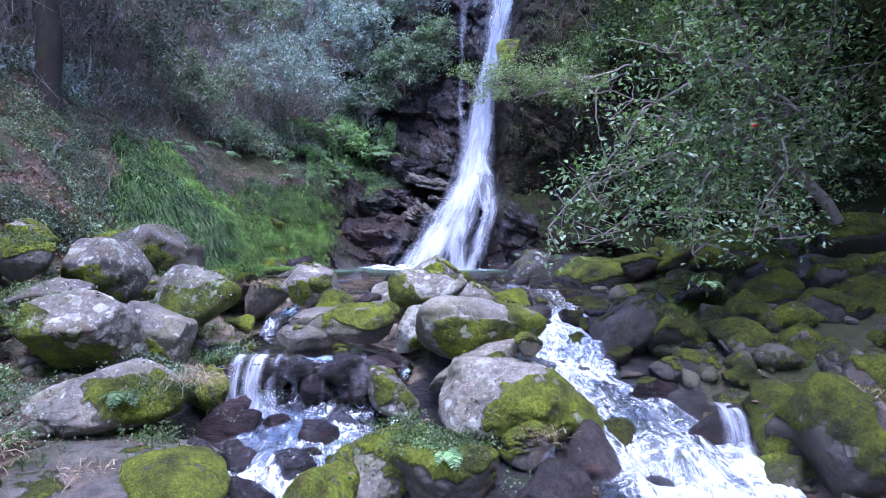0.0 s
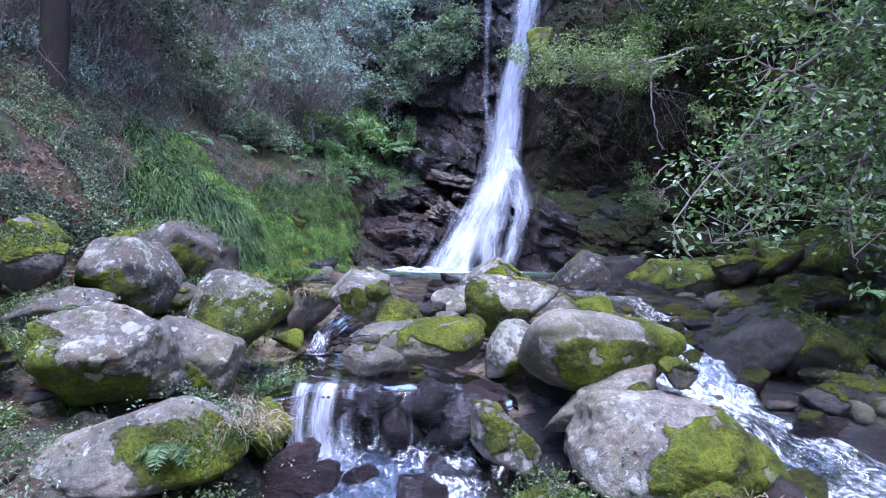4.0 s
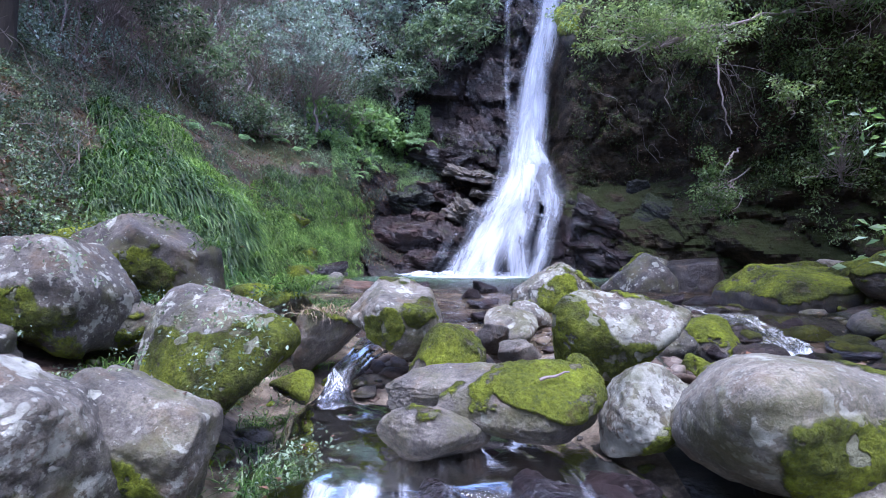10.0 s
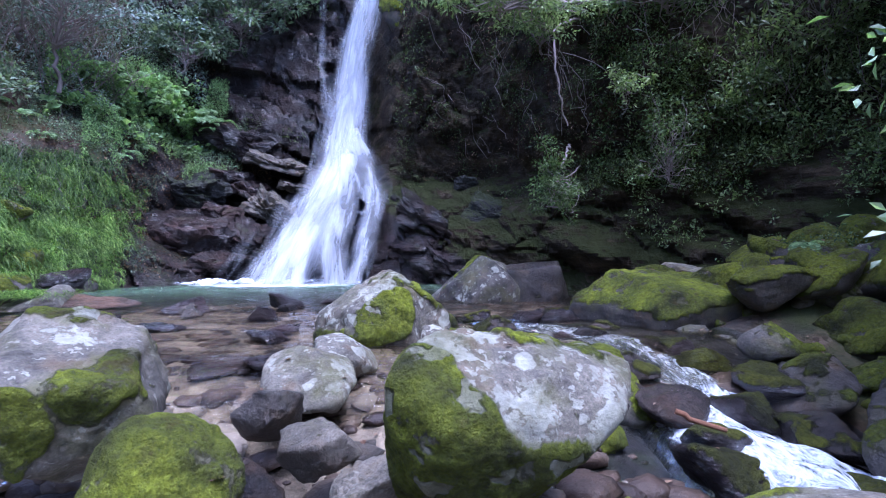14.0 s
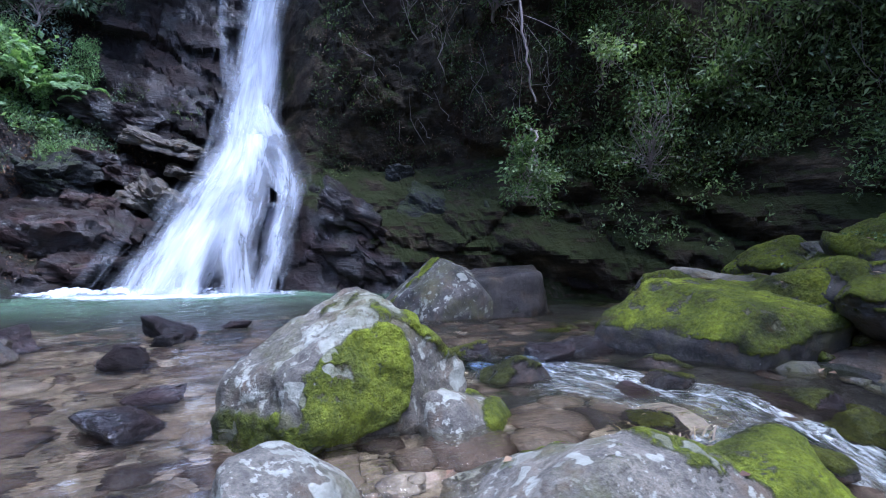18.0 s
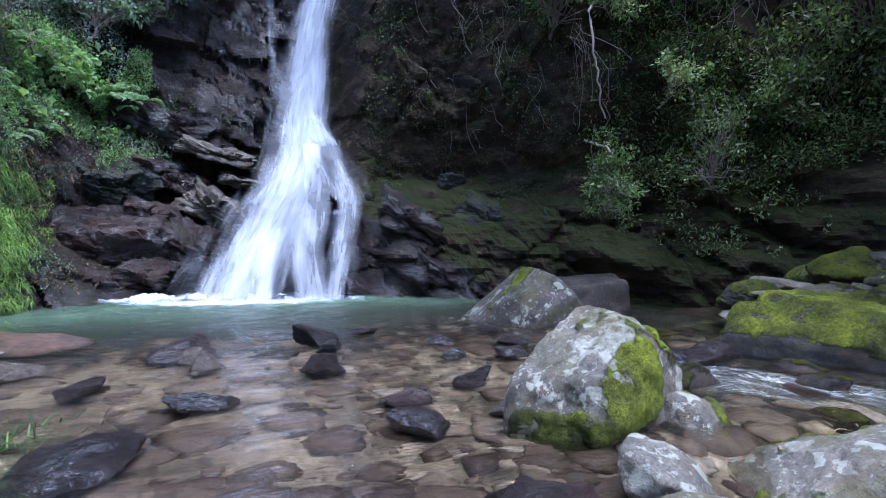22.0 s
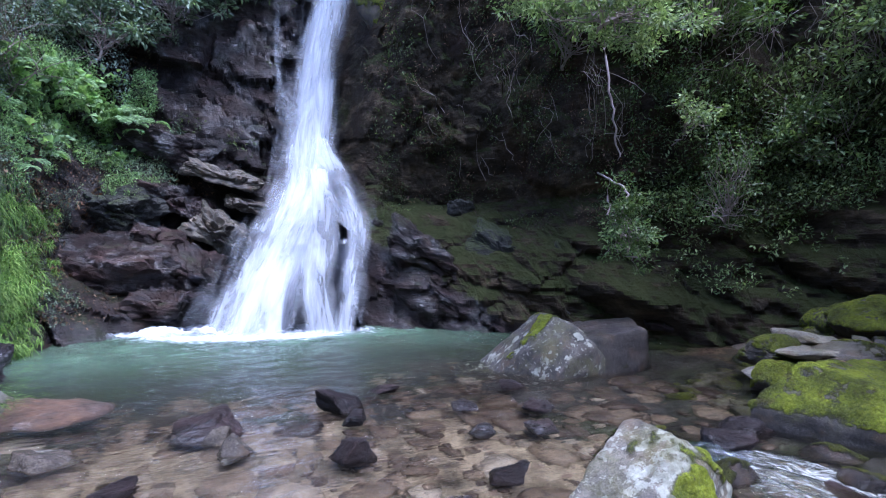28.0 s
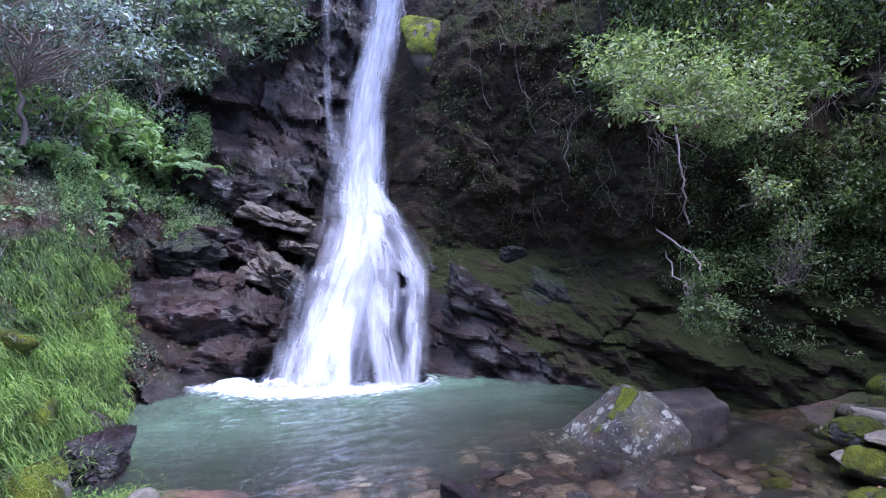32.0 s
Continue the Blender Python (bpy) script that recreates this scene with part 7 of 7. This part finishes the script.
def camellia():
    """The camellia whose branches hang over the east bank."""
    r = np.random.default_rng(601)
    root = np.array([6.3, 8.6, 1.2])
    ob = tagged(new("camellia_tree"), "glossy dark-leaved camellia hanging over the boulders, one red flower", "tree")
    ob.location = root
    trunk, tr = limb(root, (4.6, 8.2, 3.6), 0.10, 0.06, 0.3, r, 12)
    wood = [tube(trunk - root, tr, 8)]
    tips = []
    ends = [(1.40, 7.15, 1.05), (1.80, 7.10, 0.85), (1.95, 7.20, 1.60), (2.25, 7.20, 1.90), (2.65, 7.20, 2.60), (3.15, 7.20, 1.20), (3.25, 7.00, 0.70), (3.65, 7.20, 1.40), (3.05, 7.20, 2.20), (3.85, 7.30, 2.40), (3.55, 7.20, 3.30), (2.85, 7.20, 3.50),
            (4.45, 7.20, 1.70), (4.65, 7.20, 2.70), (4.45, 7.20, 3.60), (5.35, 7.20, 2.20), (5.65, 7.00, 3.20), (3.85, 7.20, 4.10), (5.25, 7.20, 4.20), (2.25, 7.20, 2.90), (3.95, 6.80, 1.00), (4.35, 6.90, 0.90)]
    for e in ends:
        s = trunk[r.integers(5, 12)]
        lp, lr = limb(s, e, 0.032, 0.008, 0.35, r, 12, 0.0)
        wood.append(tube(lp - root, lr, 5))
        for j in range(5, 12):
            for _ in range(3):
                q = lp[j] + r.normal(size=3) * np.array([0.30, 0.24, 0.22])
                a, b = limb(lp[j], q, 0.010, 0.004, 0.06, r, 4)
                wood.append(tube(a - root, b, 3))
                tips.append(q)
    v, f = join(wood)
    solid("trunk", v, f, BROWNTWIG, ob, smooth=True)
    c = np.array(tips)
    per = 15
    n = len(c) * per
    o = r.normal(size=(n, 3)) * np.array([0.15, 0.15, 0.10])
    pos = np.repeat(c, per, 0) + o
    v, f = leaf_mesh(pos - root, o + r.normal(size=(n, 3)) * 0.1 + np.array([-0.03, -0.03, -0.04]), 0.098 * r.uniform(0.65, 1.25, n), 0.5, 0.9, r)
    solid("crown", v, f, CAMELLIA, ob)
    a = r.normal(size=(14, 3))
    v, f = leaf_mesh(np.tile(np.array([[4.05, 7.0, 2.38]]), (14, 1)) - root, a, np.full(14, 0.05), 0.9, 0.3, r)
    solid("flower", v, f, PETAL, ob)


camellia()

# ---- low plants among the boulders ----
GREEN_TUFTS, DRY_TUFTS = "green grass tufts among the boulders", "dry grass tufts among the boulders"


def drop(x, y, up=0.02):
    return float(ground_z(np.array([x]), np.array([y]))[0]) + up


def on_rocks(x, y):
    """Height of the highest boulder or ground at a place."""
    best = drop(x, y)
    dg = bpy.context.evaluated_depsgraph_get()
    hit, place, *_ = scene.ray_cast(dg, Vector((x, y, 1.6)), Vector((0, 0, -1)))
    return place[2] if hit and place[2] < 1.5 else best


for i, (x, y, n, L, dry) in enumerate(((-4.2, 7.0, 130, 0.30, 0), (-3.8, 8.3, 130, 0.32, 0), (-2.85, 6.75, 150, 0.34, 0), (-2.9, 6.25, 190, 0.34, 1), (-2.98, 8.85, 150, 0.26, 1), (-3.35, 9.2, 160, 0.36, 0),
        (-4.5, 4.95, 220, 0.36, 0), (-4.75, 5.2, 160, 0.34, 1), (-2.62, 5.5, 200, 0.38, 1), (-2.7, 5.3, 110, 0.3, 0), (-4.4, 8.15, 120, 0.3, 0), (-3.0, 6.6, 120, 0.3, 0), (-5.0, 6.3, 150, 0.3, 0), (-5.5, 6.2, 170, 0.34, 1),
        (0.95, 5.05, 90, 0.16, 1), (1.1, 9.9, 90, 0.2, 1), (-0.9, 5.0, 60, 0.2, 0), (-0.35, 4.9, 70, 0.22, 0), (-3.9, 10.0, 220, 0.34, 0), (-4.4, 9.7, 220, 0.36, 0), (-4.4, 11.0, 220, 0.36, 0), (-4.9, 12.2, 220, 0.36, 0), (-3.4, 4.4, 140, 0.2, 0),
        (-2.9, 4.3, 120, 0.2, 1), (-2.4, 4.6, 120, 0.2, 0), (3.9, 5.0, 120, 0.2, 1), (-5.2, 16.4, 400, 0.22, 0), (-5.4, 17.8, 400, 0.22, 0), (-5.2, 19.2, 400, 0.22, 0), (-4.3, 5.0, 150, 0.26, 0), (-5.2, 4.6, 200, 0.34, 1), (-4.0, 4.4, 160, 0.22, 0), (-4.7, 4.2, 160, 0.26, 0), (-3.6, 4.1, 120, 0.2, 1), (-5.9, 5.4, 200, 0.34, 0), (-5.7, 8.2, 200, 0.3, 0), (-4.2, 9.0, 160, 0.3, 0), (-6.3, 7.6, 220, 0.34, 0))):
    tuft(x, y, on_rocks(x, y) - 0.02, n, L, STRAW if dry else FRESH if n > 300 else GRASS, "tuft of dry straw-coloured grass between boulders" if dry else "tuft of fresh green grass between boulders", 700 + i, 0.13 if n < 300 else 0.3 if n < 1000 else 0.36, group=DRY_TUFTS if dry else GREEN_TUFTS)
tuft(-4.55, 15.55, 0.2, 4200, 0.15, FRESH, "dense turf of bright green grass on a tan slab", 791, 0.24)
rg = np.random.default_rng(790)
for i in range(46):
    x, y = rg.uniform(-5.9, -2.75), rg.uniform(4.3, 9.8)
    dry = i % 5 == 0
    tuft(x, y, drop(x, y, 0.0), int(rg.uniform(70, 150)), rg.uniform(0.22, 0.36), STRAW if dry else GRASS if i % 2 else FRESH, "tuft of dry straw-coloured grass between boulders" if dry else "tuft of fresh green grass between boulders", 1700 + i, 0.11)
for i in range(22):
    x, y = rg.uniform(-4.9, -3.3), rg.uniform(9.2, 12.6)
    tuft(x, y, on_rocks(x, y) - 0.02, 170, rg.uniform(0.24, 0.38), FRESH if i % 2 else GRASS, "tuft of fresh green grass between boulders", 1800 + i, 0.16)
for i, (x, y, L) in enumerate(((0.02, 4.5, 0.26), (-3.0, 5.05, 0.28), (-4.9, 5.1, 0.34), (4.4, 10.2, 0.34), (4.9, 10.2, 0.3), (3.2, 7.2, 0.22), (3.5, 7.1, 0.24), (-4.6, 6.55, 0.3), (-0.1, 4.7, 0.2))):
    fern(x, y, on_rocks(x, y), 7, L, 3.1, "small green fern growing between boulders", 740 + i, group="small ferns among the boulders")


def weeds(x, y, n, spread, size, label, seed, leaf=None):
    """A patch of small-leaved creeping weeds over rock."""
    r = np.random.default_rng(seed)
    pos = r.normal(size=(n, 3)) * np.array([spread, spread * 0.7, 0.03])
    for q in pos[::6]:
        h = on_rocks(x + q[0], y + q[1])
        q[2] += h
    h = pos[::6, 2][np.repeat(np.arange(len(pos[::6])), 6)[:n]]
    pos[:, 2] = h + r.random(n) * 0.10
    pos[:, :2] = pos[::6, :2][np.repeat(np.arange(len(pos[::6])), 6)[:n]] + r.normal(size=(n, 2)) * 0.04
    pos[:, 0] += x
    pos[:, 1] += y
    v, f = leaf_mesh(pos, r.normal(size=(n, 3)) + np.array([0, -0.4, 0.3]), size * r.uniform(0.6, 1.3, n), 0.55, 1.2, r)
    tagged(solid("weed_patch", v, f, leaf or SHRUB), label, "weeds", kind="stuff")


weeds(-0.1, 4.85, 2850, 0.28, 0.034, "patch of ivy creeping over a low boulder", 761)
weeds(-2.75, 5.0, 950, 0.18, 0.031, "small-leaved weeds on the slab's mossy edge", 762)
weeds(-4.6, 4.7, 2470, 0.4, 0.031, "low weeds on the damp bank", 769)
weeds(-5.6, 5.3, 2470, 0.4, 0.037, "weeds at the foot of the slope", 770)
weeds(-4.55, 5.5, 950, 0.12, 0.031, "fresh green weeds between boulders", 763)
weeds(3.35, 7.3, 1710, 0.28, 0.031, "small ferns and weeds on a mossy boulder", 764)
weeds(-5.6, 6.7, 2280, 0.35, 0.037, "weeds over the mossy boulders", 765)
weeds(4.9, 10.5, 1330, 0.3, 0.037, "weeds between mossy boulders", 766)
weeds(6.4, 9.6, 2850, 0.6, 0.050, "weeds over the shaded boulder heap", 767)
weeds(-5.2, 9.6, 3420, 0.6, 0.050, "weeds behind the boulder pile", 768)
for i, (x, y) in enumerate(((-4.3, 5.2), (-3.9, 4.6), (-5.1, 6.1), (-3.0, 7.0), (-4.1, 7.1), (-3.9, 8.3), (-2.9, 5.7), (-5.3, 8.4))):
    weeds(x, y, 700, 0.26, 0.032, "small green weeds in a gap between boulders", 1770 + i, WESTLEAF)
# a broken branch lying in the rapids' bend
bp, br = limb((1.12, 8.55, -0.16), (1.32, 8.36, -0.24), 0.018, 0.015, 0.04, np.random.default_rng(780), 6)
bv, bf = tube(bp, br, 7)
tagged(solid("broken_branch", bv, bf, bark_material("red_brown_wood", (0.14, 0.06, 0.03), (0.28, 0.14, 0.08)), smooth=True), "short broken red-brown branch lying at the water's edge", "branch")


def fallen_leaves(n, box, label, seed):
    """Dead leaves lying on rocks and sand."""
    r = np.random.default_rng(seed)
    pos = np.stack([r.uniform(box[0], box[1], n), r.uniform(box[2], box[3], n), np.zeros(n)], 1)
    pos[:, 2] = [on_rocks(x, y) + 0.012 for x, y, _ in pos]
    pos = pos[pos[:, 2] > 0.03 - 1.3]
    m = len(pos)
    v, f = leaf_mesh(pos, r.normal(size=(m, 3)) * np.array([1, 1, 0.12]), r.uniform(0.04, 0.085, m), 0.5, 3.0, r)
    tagged(solid("fallen_leaves", v, f, LITTER), label, "leaf litter", kind="stuff")


fallen_leaves(150, (-5.6, -2.4, 3.8, 9.5), "brown fallen leaves on the west bank's boulders", 1901)
fallen_leaves(70, (-1.6, 1.6, 4.4, 10.4), "brown fallen leaves on the midstream boulders", 1902)
fallen_leaves(120, (2.9, 6.0, 5.0, 12.6), "brown fallen leaves on the east bank's boulders", 1903)
tz = on_rocks(-1.0, 6.95)
bp, br = limb((-1.12, 6.9, tz + 0.02), (-0.92, 6.95, tz + 0.06), 0.012, 0.005, 0.03, np.random.default_rng(781), 6)
bv, bf = tube(bp, br, 6)
tagged(solid("dead_twig", bv, bf, TWIG, smooth=True), "pale dead twig lying on a mossy boulder", "twig")
